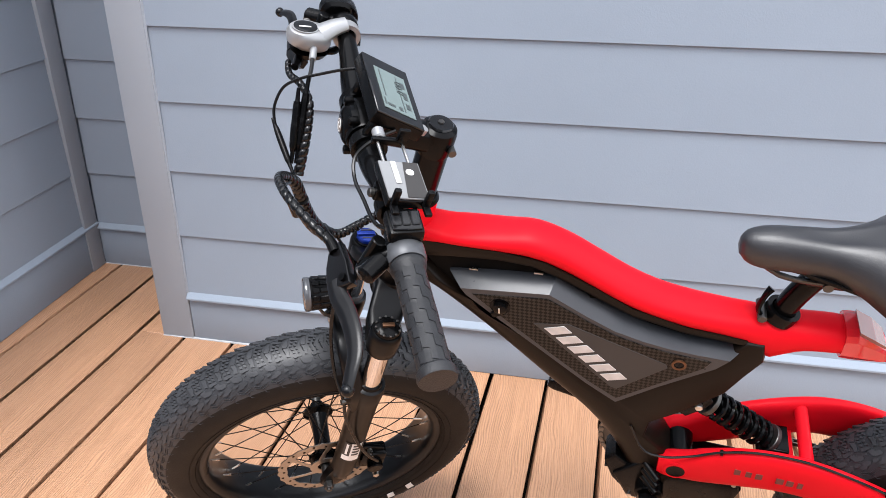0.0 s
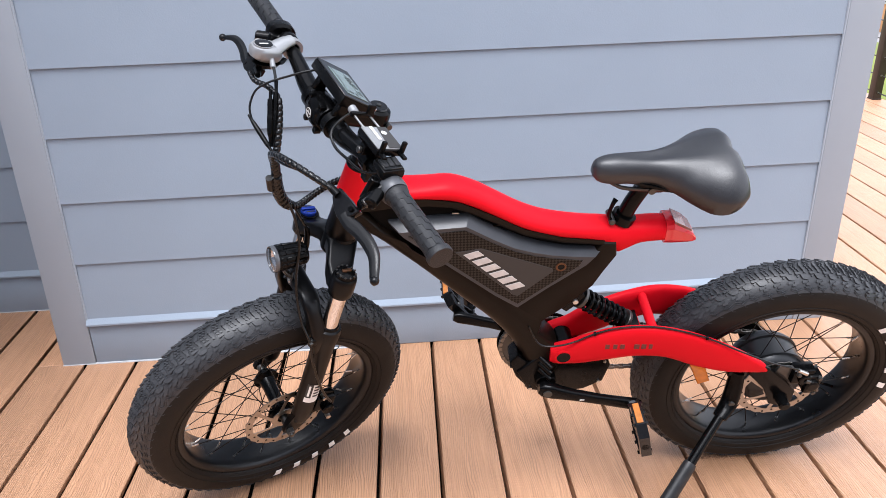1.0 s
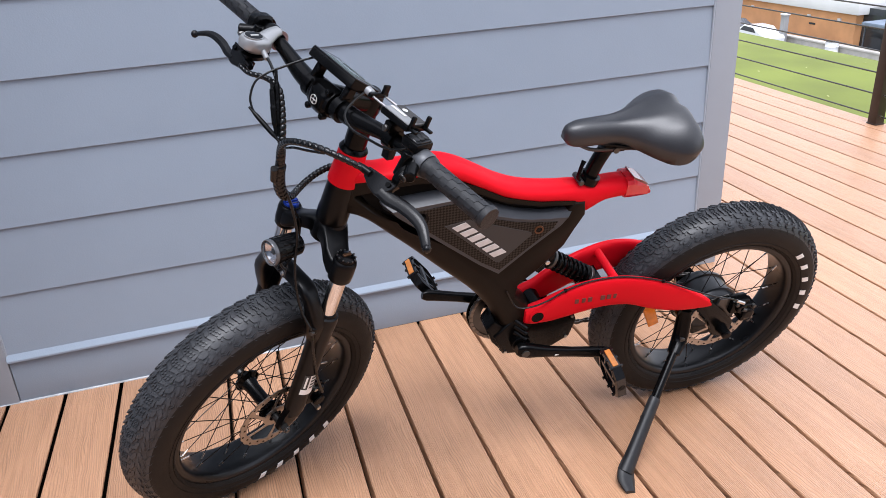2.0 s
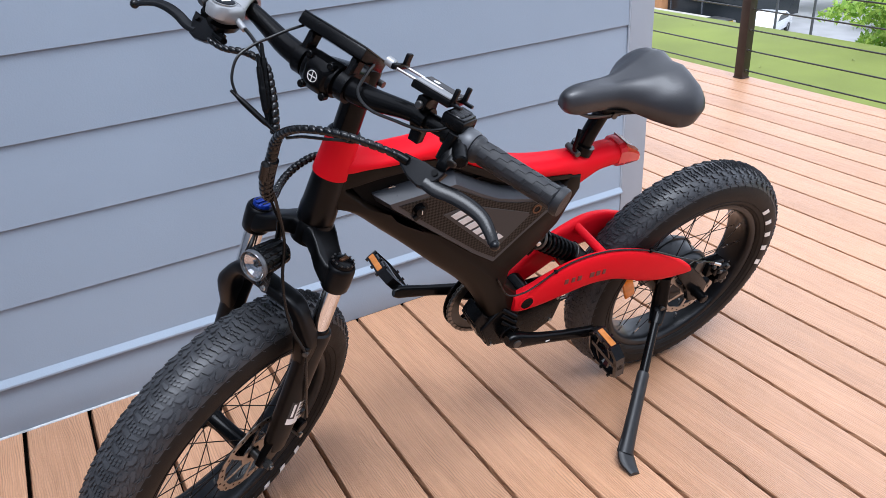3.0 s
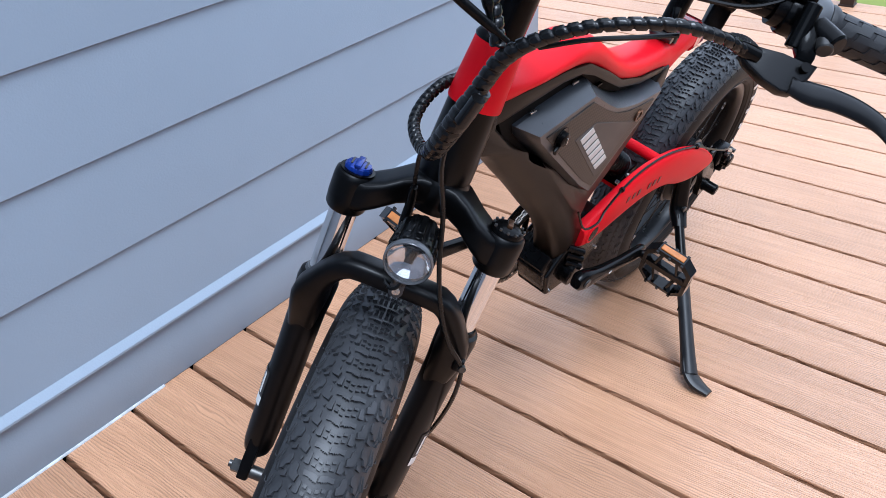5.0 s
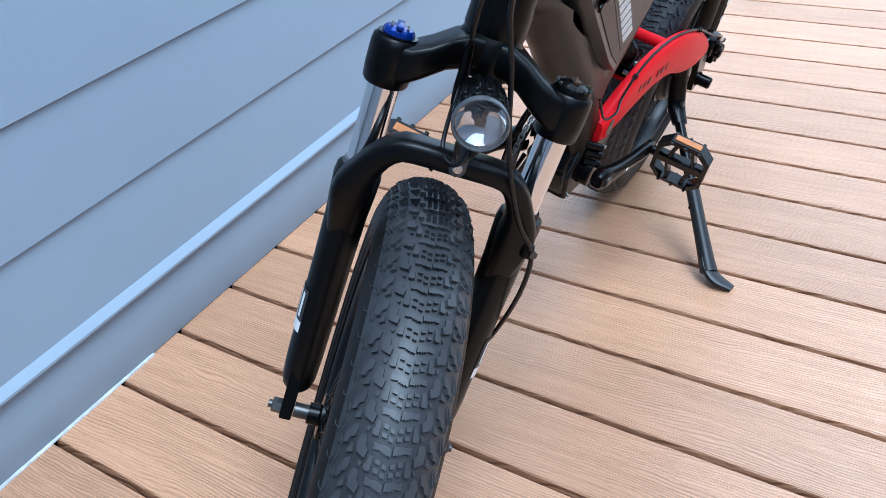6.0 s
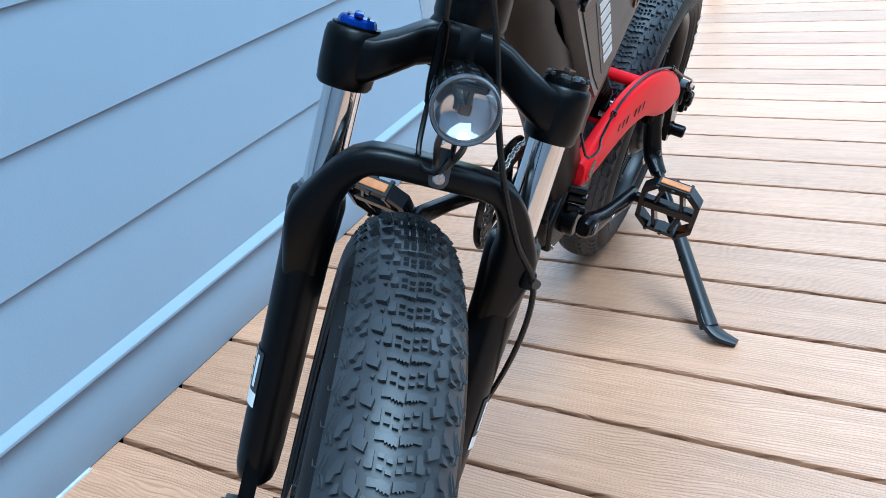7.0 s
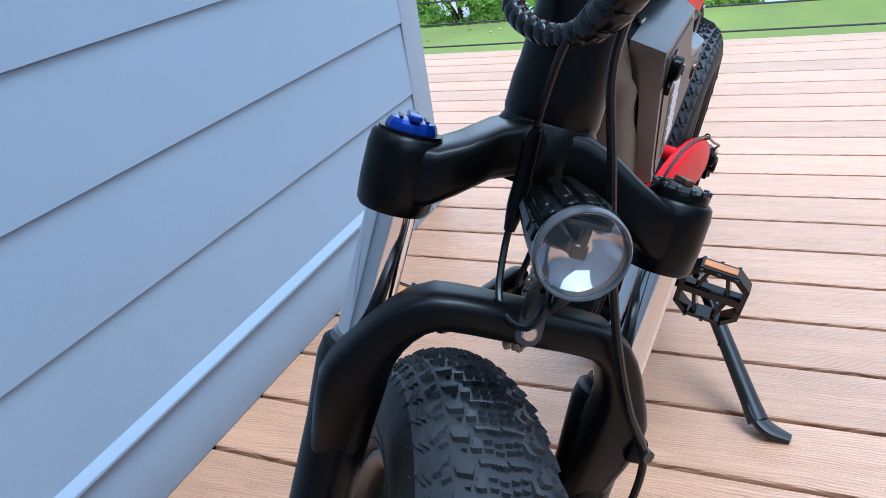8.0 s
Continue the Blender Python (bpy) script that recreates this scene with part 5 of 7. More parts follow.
# ---- drive
BBX, BBZ = 0.487, 0.037
drive = pb("crankset", rod((BBX, -0.052, BBZ), (BBX, 0.052, BBZ), 0.022, 24, bevel=0.002), BLACK, None, "black crankset with chain guard")
for s, dx, dz in ((1, -0.175, -0.027), (-1, 0.166, 0.029)):
    y0, y1 = (0.066, 0.092) if s > 0 else (-0.086, -0.118)
    rows = []
    for t, w, h in ((-0.10, 0.009, 0.010), (-0.05, 0.0125, 0.017), (0.05, 0.0125, 0.0185), (0.15, 0.0110, 0.0155), (0.3, 0.0095, 0.0130), (0.6, 0.0085, 0.0118), (0.9, 0.0085, 0.0135), (1.02, 0.0085, 0.0140), (1.09, 0.006, 0.009)):
        c = Vector((BBX + dx * t, y0 + (y1 - y0) * min(1, max(0, t)) ** 0.7, BBZ + dz * t))
        d = Vector((dx, 0, dz)).normalized()
        nn = Vector((0, 1, 0)).cross(d)
        rows.append([c + Vector((0, 1, 0)) * yy + nn * zz for yy, zz in sup(0, 0, w, h, 14, 3)])
    crank = pb("crank_arm", loft(rows), BLACK, drive, "black alloy crank arm")
    pb("crank_bolt", rod((BBX, y0 + s * 0.004, BBZ), (BBX, y0 + s * 0.0155, BBZ), 0.0095, 18, bevel=0.001), DARKMET, crank)
    pb("crank_mark", box((0.028, 0.0008, 0.003), (BBX + dx * 0.45, y0 + (y1 - y0) * 0.57 + s * 0.0078, BBZ + dz * 0.45), 0), WHITE, crank)
    # pedal
    tip = Vector((BBX + dx, y1, BBZ + dz))
    ang = 14 if s > 0 else 36
    pm = Matrix.Translation(tip + Vector((0, s * 0.060, 0))) @ pose(0, 0, 0, 0, ang, 0)
    cage = bmesh.new()
    W, H, T = 0.046, 0.050, 0.0115

    def octagon(w, h, cut):
        return [(w, h - cut), (w - cut, h), (-w + cut, h), (-w, h - cut), (-w, -h + cut), (-w + cut, -h), (w - cut, -h), (w, -h + cut)]
    outer_o, inner_o = octagon(W, H, 0.020), octagon(W - 0.0075, H - 0.0085, 0.016)
    rings = []
    for ol, xx in ((inner_o, -T), (outer_o, -T + 0.0015), (outer_o, T - 0.0015), (inner_o, T)):
        rings.append([cage.verts.new(pm @ Vector((xx, yy, zz))) for yy, zz in ol])
    for A, B in zip(rings, rings[1:] + rings[:1]):
        for i in range(8):
            cage.faces.new((A[i], A[(i + 1) % 8], B[(i + 1) % 8], B[i]))
    add_box(cage, (2 * T - 0.004, 2 * W - 0.004, 0.020), pm, 0.004, 1)
    for zz in (-1, 1):
        for yy in (-0.021, 0.021):
            add_box(cage, (2 * T - 0.006, 0.0055, H - 0.012), pm @ Matrix.Translation((0, yy * 0.8, zz * 0.026)) @ pose(0, 0, 0, zz * yy * 700, 0, 0), 0.001, 1)
    for bx in (-1, 1):
        for yy in (-0.024, 0.0, 0.024):
            for zz in (-1, 1):
                add_box(cage, (0.004, 0.005, 0.005), pm @ Matrix.Translation((bx * (T + 0.001), yy, zz * (H - 0.004))))
    pedal = pb("pedal", cage, GLOSSP, drive, "black cage pedal with orange reflectors")
    spb = bmesh.new()
    rod(pm @ Vector((0, -s * 0.058, 0)), pm @ Vector((0, s * 0.046, 0)), 0.0085, 14, bm=spb)
    pb("spindle", spb, BLACK, pedal)
    for zz in (-1, 1):
        rb = bmesh.new()
        add_box(rb, (0.0125, 0.046, 0.003), pm @ Matrix.Translation((0, 0, zz * (H + 0.0005))), 0.001, 1)
        pb("pedal_reflector", rb, AMBER, pedal, "orange reflector strip")
ringm = Matrix.Translation((BBX, -0.058, BBZ))
guard = pb("chain_guard", lathe([(0.062, -0.012), (0.088, -0.012), (0.0895, -0.010), (0.088, -0.008), (0.062, -0.009)], 48, 'Y', ringm, close=True), BLACK, drive, "black round chain guard")
bm = bmesh.new()
for k in range(5):
    a = 2 * math.pi * k / 5 + 0.4
    tube([(BBX + 0.018 * math.cos(a), -0.060, BBZ + 0.018 * math.sin(a)), (BBX + 0.07 * math.cos(a), -0.066, BBZ + 0.07 * math.sin(a))], [0.010, 0.007], 8, 4, 0.35, bm=bm, upv=(0, 1, 0))
pb("spider", bm, BLACK, guard)
bm = bmesh.new()
for k in range(42):
    a = 2 * math.pi * k / 42
    add_box(bm, (0.007, 0.0022, 0.0055), Matrix.Translation((BBX + 0.081 * math.cos(a), -0.055, BBZ + 0.081 * math.sin(a))) @ pose(0, 0, 0, 0, -math.degrees(a), 0))
lathe([(0.060, -0.001), (0.080, -0.001), (0.080, 0.001), (0.060, 0.001)], 42, 'Y', Matrix.Translation((BBX, -0.055, BBZ)), bm=bm, close=True)
pb("chain_ring", bm, DARKMET, guard)
# chain: upper and lower runs and the turn round each sprocket
links = []
rc, rf = 0.083, 0.045
for k in range(34):
    a = radians(88 - 172 * k / 33)
    links.append((BBX + rc * math.cos(a), BBZ + rc * math.sin(a)))
for k in range(1, 42):
    t = k / 42
    links.append((BBX * (1 - t), (BBZ - rc) * (1 - t) - rf * t))
for k in range(12):
    a = radians(-90 - 180 * k / 11)
    links.append((rf * math.cos(a), rf * math.sin(a)))
for k in range(1, 42):
    t = k / 42
    links.append((BBX * t, rf * (1 - t) + (BBZ + rc) * t))
bm = bmesh.new()
for i, (x, z) in enumerate(links):
    x2, z2 = links[(i + 1) % len(links)]
    an = math.degrees(math.atan2(z2 - z, x2 - x))
    w = 0.0075 if i % 2 else 0.0045
    mm = Matrix.Translation(((x + x2) / 2, -0.055, (z + z2) / 2)) @ pose(0, 0, 0, 0, -an, 0)
    ln_ = math.hypot(x2 - x, z2 - z) * 1.05
    for s in (-1, 1):
        add_box(bm, (ln_, 0.0013, 0.0075), mm @ Matrix.Translation((0, s * w / 2, 0)))
    rod((x, -0.059, z), (x, -0.051, z), 0.0026, 6, bm=bm)
pb("chain", bm, CHAINM, drive, "oiled steel chain", kind="stuff", smooth=False)
pb("sprocket", lathe([(0.02, -0.060), (0.042, -0.0562), (0.043, -0.055), (0.042, -0.0538), (0.036, -0.049), (0.02, -0.048)], 28, 'Y'), DARKMET, drive)
pb("derailleur", prism([(-0.012, -0.03), (0.016, -0.035), (0.020, -0.085), (0.004, -0.115), (-0.014, -0.09)], -0.074, -0.060, 0.004), BLACK, drive)
# controller box and cable junction
ctrl = pb("controller_box", prism([(0.502, 0.098), (0.362, 0.086), (0.352, 0.060), (0.362, 0.012), (0.400, -0.012), (0.450, -0.020), (0.520, -0.008), (0.545, 0.050)], -0.032, 0.032, 0.006), PLASTIC, None, "black plastic controller box below the frame")
for x, z in ((0.366, 0.076), (0.372, 0.014), (0.446, -0.008), (0.515, 0.0)):
    pb("screw", rod((x, 0.028, z), (x, 0.0345, z), 0.0035, 10), STEEL, ctrl)
pb("front_box", prism([(0.560, 0.072), (0.546, 0.030), (0.520, -0.006), (0.492, 0.004), (0.520, 0.070), (0.545, 0.095)], -0.026, 0.026, 0.005), PLASTIC, ctrl)
for k in range(4):
    t = k / 3
    pb("cooling_rib", box((0.006, 0.052, 0.006), (0.556 - 0.034 * t, 0, 0.062 - 0.062 * t), 0.001), PLASTIC, ctrl)
for y, z in ((0.040, 0.078), (0.042, 0.062), (0.038, 0.092)):
    pb("connector", rod((0.500, y - 0.01, z), (0.478, y + 0.012, z - 0.01), 0.0065, 12, bevel=0.001), PLASTIC, ctrl)

# ---- kickstand
k0, k1, k2 = Vector((0.094, 0.060, 0.048)), Vector((0.099, 0.076, -0.012)), Vector((0.308, 0.284, -0.184))
stand = pb("kickstand", tube([k0 + Vector((0.002, 0, 0.010)), k0.lerp(k1, 0.35), k1.lerp(k2, 0.02), k1.lerp(k2, 0.13)], [0.0150, 0.0175, 0.0180, 0.0150], 14, 14, 0.62, upv=(0.6, 0.4, 0.8)), BLACK, None, "black alloy kickstand swung out to the deck")
pb("joint_bolt", rod(k1 - Vector((0, 0.012, 0)), k1 + Vector((0.004, 0.017, 0.004)), 0.0065, 12, bevel=0.001), DARKMET, stand)
pb("leg", tube([k1, k1.lerp(k2, 0.12), k1.lerp(k2, 0.62)], [0.0100, 0.0098, 0.0105], 12, 12, 0.9), BLACK, stand)
pb("sleeve", tube([k1.lerp(k2, 0.46), k1.lerp(k2, 0.475), k1.lerp(k2, 0.70), k1.lerp(k2, 0.88), k1.lerp(k2, 0.985)], [0.0130, 0.0142, 0.0150, 0.0165, 0.0190], 14, 18, 0.82, upv=(0.2, 1, 0.5)), KICKP, stand)
pb("foot", tube([k1.lerp(k2, 0.88), k1.lerp(k2, 0.965), k2 + Vector((0.003, 0.016, -0.001)), k2 + Vector((0.008, 0.046, 0.001))], [0.0160, 0.0190, 0.0205, 0.0120], 14, 14, 0.50, upv=(0.1, 1, 0.9)), KICKP, stand)
pb("sleeve_clip", box((0.010, 0.010, 0.012), k1.lerp(k2, 0.58) + Vector((0.013, 0.001, -0.006)), 0.002), PLASTIC, stand)
pb("stand_mount", box((0.040, 0.020, 0.030), k0 + Vector((0, -0.008, 0.010)), 0.003), BLACK, stand)

# ---- rear brake
cal = pb("rear_brake_caliper", box((0.046, 0.030, 0.040), (-0.030, 0.072, 0.062), 0.006), BLACK, None, "black mechanical disc brake caliper")
pb("piston_cap", rod((-0.030, 0.080, 0.062), (-0.030, 0.096, 0.062), 0.013, 20, bevel=0.002), BLACK, cal)
pb("caliper_arm", tube([(-0.030, 0.094, 0.062), (-0.050, 0.096, 0.052), (-0.062, 0.094, 0.030)], [0.006, 0.005, 0.005], 8, 10), DARKMET, cal)
pb("caliper_block", box((0.030, 0.034, 0.052), (-0.052, 0.076, 0.044), 0.005), BLACK, cal)
pb("adjuster_dial", lathe([(0, 0.102), (0.010, 0.102), (0.0145, 0.100), (0.0155, 0.096), (0.0155, 0.088), (0, 0.088)], 16, 'Y', Matrix.Translation((-0.046, 0, 0.048))), BLACK, cal, angle=20)
for bx, bz in ((-0.060, 0.066), (-0.058, 0.022), (-0.014, 0.078)):
    pb("caliper_bolt", rod((bx, 0.088, bz), (bx, 0.0965, bz), 0.0046, 8, bevel=0.0008), DARKMET, cal)
pb("adapter", prism([(-0.02, 0.03), (0.03, 0.05), (0.02, 0.085), (-0.05, 0.075), (-0.055, 0.04)], 0.068, 0.074, 0.001), DARKMET, cal)
pb("barrel", rod((-0.010, 0.088, 0.088), (-0.030, 0.092, 0.080), 0.0045, 10), STEEL, cal)
pb("rear_brake_cable", tube([(0.530, 0.034, 0.190), (0.508, 0.045, 0.150), (0.478, 0.052, 0.150), (0.44, 0.044, 0.150), (0.40, 0.044, 0.172), (0.355, 0.048, 0.190), (0.300, 0.056, 0.199), (0.250, 0.066, 0.197), (0.190, 0.076, 0.182),
                             (0.120, 0.086, 0.150), (0.060, 0.095, 0.125), (0.010, 0.094, 0.104), (-0.012, 0.090, 0.090)], 0.0019, 8, 60), COPPER, None, "thin black brake cable along the swing arm")
pb("rear_motor_cable", tube([(0.46, -0.045, 0.120), (0.40, -0.053, 0.138), (0.312, -0.066, 0.162), (0.22, -0.080, 0.158), (0.134, -0.090, 0.126), (0.05, -0.094, 0.066), (-0.005, -0.094, 0.012)], 0.0035, 8, 40), COPPER, None, "black motor cable along the swing arm")
for x, y, z in ((0.40, 0.044, 0.172), (0.19, 0.076, 0.182)):
    pb("cable_tie", lathe([(0.0032, -0.002), (0.0045, -0.002), (0.0045, 0.002), (0.0032, 0.002)], 12, 'X', Matrix.Translation((x, y, z)), close=True), BLACK)

# ---- fork
fork = pf("suspension_fork", lathe([(0.014, 0.415), (0.030, 0.415), (0.0315, 0.420), (0.0315, 0.446), (0.0285, 0.452), (0.014, 0.452)], 32, 'Z', Matrix.Translation((-0.046, 0, 0)), close=True), FORKB, None,
          "matt black double-leg suspension fork with bright stanchions")
SX = -0.022


def crown_arm(s):
    rows = []
    for y, zt, zb, x0, x1 in ((0.0, 0.4530, 0.418, -0.074, -0.016), (0.018, 0.4520, 0.418, -0.073, -0.014), (0.034, 0.4460, 0.413, -0.064, -0.008), (0.052, 0.4350, 0.401, -0.054, -0.001), (0.068, 0.4275, 0.391, -0.046, 0.001), (0.084, 0.4260, 0.387, -0.042, -0.002)):
        cx, cz, hx, hz = (x0 + x1) / 2, (zt + zb) / 2, (x1 - x0) / 2, (zt - zb) / 2
        rows.append([(cx + (u - 0), s * y, w) for u, w in sup(0, cz, hx, hz, 28, 5.0)])
    return rows


for s in (-1, 1):
    pf("crown_arm", loft(crown_arm(s)), FORKB, fork)
    pf("crown_cap", lathe([(0.012, 0.384), (0.0195, 0.384), (0.0215, 0.387), (0.0225, 0.400), (0.0225, 0.420), (0.0215, 0.4265), (0.0195, 0.4285), (0.012, 0.4285)], 32, 'Z', Matrix.Translation((SX, s * 0.083, 0)), close=True), FORKB, fork)
    pf("stanchion", rod((SX, s * 0.083, 0.255), (SX, s * 0.083, 0.392), 0.0150, 32), CHROME, fork, "polished chrome stanchion")
    low = [(0.300, 0.0180, SX), (0.297, 0.0225, SX), (0.288, 0.0240, SX), (0.268, 0.0230, SX), (0.245, 0.0214, SX), (0.190, 0.0206, SX), (0.120, 0.0204, SX), (0.060, 0.0200, SX + 0.001), (0.034, 0.0190, SX + 0.002), (0.024, 0.0168, SX + 0.003), (0.019, 0.0120, SX + 0.005)]
    pf("lower_leg", loft([[(x + r * math.cos(2 * math.pi * k / 28), s * 0.083 + 0.98 * r * math.sin(2 * math.pi * k / 28), z) for k in range(28)] for z, r, x in low]), LOWERB, fork, "matt black lower leg")
    pf("wiper_seal", lathe([(0.0148, 0.297), (0.0182, 0.297), (0.0182, 0.3005), (0.0168, 0.304), (0.0148, 0.304)], 28, 'Z', Matrix.Translation((SX, s * 0.083, 0)), close=True), PLASTIC if s > 0 else GREYP, fork)
    pf("dropout", prism([(SX - 0.013, 0.050), (SX - 0.008, 0.008), (-0.014, -0.013), (0.002, -0.016), (0.012, -0.007), (0.010, 0.008), (0.003, 0.022), (-0.003, 0.050)], s * 0.085 - 0.0075, s * 0.085 + 0.0065, 0.0025), FORKB, fork)
    pf("axle_nut", rod((0, s * 0.088, 0), (0, s * 0.103, 0), 0.0085, 6, bevel=0.001), DARKMET, fork)
    pf("axle_tip", rod((0, s * 0.100, 0), (0, s * 0.107, 0), 0.0045, 12), DARKMET, fork)
    pf("axle_spacer", rod((0, s * 0.056, 0), (0, s * 0.078, 0), 0.0085, 16), DARKMET, fork)
    # maker's sticker down the outside of the leg: dark tag, white foot, small bars
    def on_leg(ang, z, lift=0.0004):
        r = 0.0206 + lift
        return (SX + r * math.sin(ang), s * (0.083 + r * math.cos(ang)), z)
    for nm, a0, a1, z0, z1, mt in (("leg_sticker", -0.55, 0.28, 0.098, 0.152, WHITE), ("leg_sticker", 0.28, 0.85, 0.112, 0.152, PATCH), ("leg_sticker", 0.28, 0.85, 0.098, 0.112, WHITE), ("sticker_bar", -0.40, 0.15, 0.116, 0.121, PATCH),
                                   ("sticker_bar", -0.40, 0.15, 0.125, 0.130, PATCH), ("sticker_bar", -0.40, 0.15, 0.134, 0.139, PATCH), ("sticker_bar", -0.40, 0.15, 0.143, 0.148, PATCH), ("sticker_bar", 0.48, 0.66, 0.117, 0.148, WHITE)):
        bm = bmesh.new()
        up_ = 0.0006 if nm == "leg_sticker" else 0.0011
        rows = [[bm.verts.new(on_leg(a0 + (a1 - a0) * q / 5, z, up_)) for q in range(6)] for z in (z0, z1)]
        ring_faces(bm, rows, False, False)
        pf(nm, bm, mt, fork, "white and dark maker's sticker" if nm == "leg_sticker" else "")
# brace arch over the tyre
half_arch = [(-0.026, 0.0835, 0.176, 0.0090, 0.0100), (-0.0215, 0.0836, 0.212, 0.0130, 0.0130), (-0.014, 0.0840, 0.242, 0.0145, 0.0160), (-0.006, 0.0845, 0.266, 0.0155, 0.0185), (0.000, 0.0835, 0.287, 0.0155, 0.0200), (0.006, 0.0770, 0.310, 0.0140, 0.0145), (0.010, 0.0670, 0.3290, 0.0145, 0.0124),
             (0.012, 0.0540, 0.3415, 0.0170, 0.0116), (0.014, 0.038, 0.3450, 0.0170, 0.0113)]
arch = spline([(x, -y, z, hx, hn) for x, y, z, hx, hn in half_arch] + [(0.015, 0.0, 0.3455, 0.0170, 0.0112)] + [(x, y - 0.003, z, hx, hn * 0.96) for x, y, z, hx, hn in half_arch[::-1]], 44)[0]
rows = []
for i, (x, y, z, hx, hn) in enumerate(arch):
    t = Vector(arch[min(i + 1, 43)][:3]) - Vector(arch[max(i - 1, 0)][:3])
    t.normalize()
    u = Vector((1, 0, 0))
    u = (u - t * u.dot(t)).normalized()
    v = t.cross(u)
    rows.append([Vector((x, y, z)) + u * a + v * b for a, b in sup(0, 0, hx, hn, 24, 3.6)])
pf("brace_arch", loft(rows), LOWERB, fork)
# adjusters on the crown
knob = pf("lockout_knob", lathe([(0, 0.4372), (0.009, 0.4372), (0.0128, 0.4362), (0.0142, 0.4345), (0.0150, 0.4320), (0.0150, 0.4285), (0, 0.4285)], 12, 'Z', Matrix.Translation((SX, -0.083, 0))), BLUE, fork, "blue anodised lockout knob", angle=20)
pf("knob_lever", box((0.027, 0.007, 0.0035), (SX + 0.002, -0.083, 0.4385), 0.0012), BLUE, knob)
for q in (-1, 1):
    pf("knob_slot", box((0.016, 0.0022, 0.001), (SX, -0.083 + q * 0.0075, 0.4374), 0.0003), PATCH, knob)
pf("knob_ring", lathe([(0.012, 0.4275), (0.0185, 0.4275), (0.0185, 0.4305), (0.012, 0.4305)], 28, 'Z', Matrix.Translation((SX, -0.083, 0)), close=True), BLACK, knob)
dial = pf("preload_cap", lathe([(0, 0.4375), (0.011, 0.4375), (0.0135, 0.436), (0.0170, 0.4345), (0.0180, 0.432), (0.0180, 0.427), (0, 0.427)], 24, 'Z', Matrix.Translation((SX, 0.083, 0))), BLACK, fork, "black preload cap with bronze slot")
pf("cap_slot", box((0.017, 0.006, 0.005), (SX, 0.083, 0.4385), 0.001), BRONZE, dial)
for k in range(12):
    a = 2 * math.pi * k / 12
    pf("cap_notch", box((0.003, 0.003, 0.003), (SX + 0.0165 * math.cos(a), 0.083 + 0.0165 * math.sin(a), 0.4355), 0.0006), DARKMET, dial)
pf("cable_clip", box((0.014, 0.012, 0.016), (0.010, 0.094, 0.277), 0.003), PLASTIC, fork)
pf("clip_screw", rod((0.014, 0.098, 0.277), (0.020, 0.100, 0.277), 0.0042, 10), DARKMET, fork)

# ---- front brake
fcal = pf("front_brake_caliper", box((0.044, 0.028, 0.042), (-0.072, 0.070, 0.046), 0.006), BLACK, None, "black mechanical disc brake caliper")
pf("piston_cap", rod((-0.074, 0.080, 0.044), (-0.074, 0.098, 0.044), 0.013, 20, bevel=0.002), BLACK, fcal)
pf("mount_arm", prism([(-0.03, 0.08), (-0.02, 0.02), (-0.05, 0.012), (-0.092, 0.03), (-0.088, 0.075), (-0.055, 0.085)], 0.070, 0.076, 0.001), BLACK, fcal)
pf("caliper_bolt", rod((-0.080, 0.074, 0.018), (-0.080, 0.098, 0.018), 0.0055, 8), STEEL, fcal)
pf("caliper_bolt", rod((-0.062, 0.074, 0.074), (-0.062, 0.090, 0.074), 0.0045, 8), STEEL, fcal)

# ---- headlamp
lm = Matrix.Translation((0.0475, 0, 0.407)) @ pose(0, 0, 0, 0, 6, 0) @ Matrix.Scale(0.86, 4)
lamp = pf("headlamp", moved(lathe([(0.0, -0.040), (0.019, -0.040), (0.0230, -0.035), (0.0252, -0.012), (0.0264, 0.010), (0.0272, 0.020), (0.0270, 0.0265), (0.0255, 0.0275), (0.0245, 0.0265), (0.0235, 0.018), (0.0150, -0.002), (0.0, -0.006)], 40, 'X'), lm), PLASTIC, None,
          "round black ribbed headlamp on the fork brace")
for k in range(7):
    a = radians(-84 + 28 * k)
    bm = bmesh.new()
    add_box(bm, (0.044, 0.0085, 0.005), lm @ pose(0, 0, 0, math.degrees(a), 0, 0) @ Matrix.Translation((-0.012, 0, 0.0245)) @ pose(0, 0, 0, 0, -5, 0), 0.0012, 1)
    add_box(bm, (0.012, 0.0095, 0.004), lm @ pose(0, 0, 0, math.degrees(a), 0, 0) @ Matrix.Translation((0.016, 0, 0.0262)) @ pose(0, 0, 0, 0, -3, 0), 0.0010, 1)
    pf("cooling_rib", bm, PLASTIC, lamp)
bowl = moved(lathe([(0.0040, 0.0165), (0.0080, 0.0168), (0.0120, 0.0178), (0.0160, 0.0195), (0.0200, 0.0222), (0.0240, 0.0262), (0.0245, 0.0262), (0.0204, 0.0215), (0.0160, 0.0187), (0.0120, 0.0170), (0.0040, 0.0155)], 48, 'X', close=True), lm)
pf("reflector", bowl, REFLECT, lamp, "bright mirrored reflector bowl")
pf("lamp_rim", moved(lathe([(0.0242, 0.0262), (0.0274, 0.0250), (0.0282, 0.0270), (0.0280, 0.0325), (0.0268, 0.0342), (0.0257, 0.0338), (0.0248, 0.0300)], 48, 'X', close=True), lm), RIMCLEAR, lamp, "clear glossy lamp rim")
bm = bmesh.new()
add_box(bm, (0.006, 0.026, 0.0045), lm @ Matrix.Translation((0.024, 0, 0.0165)), 0.001, 1)
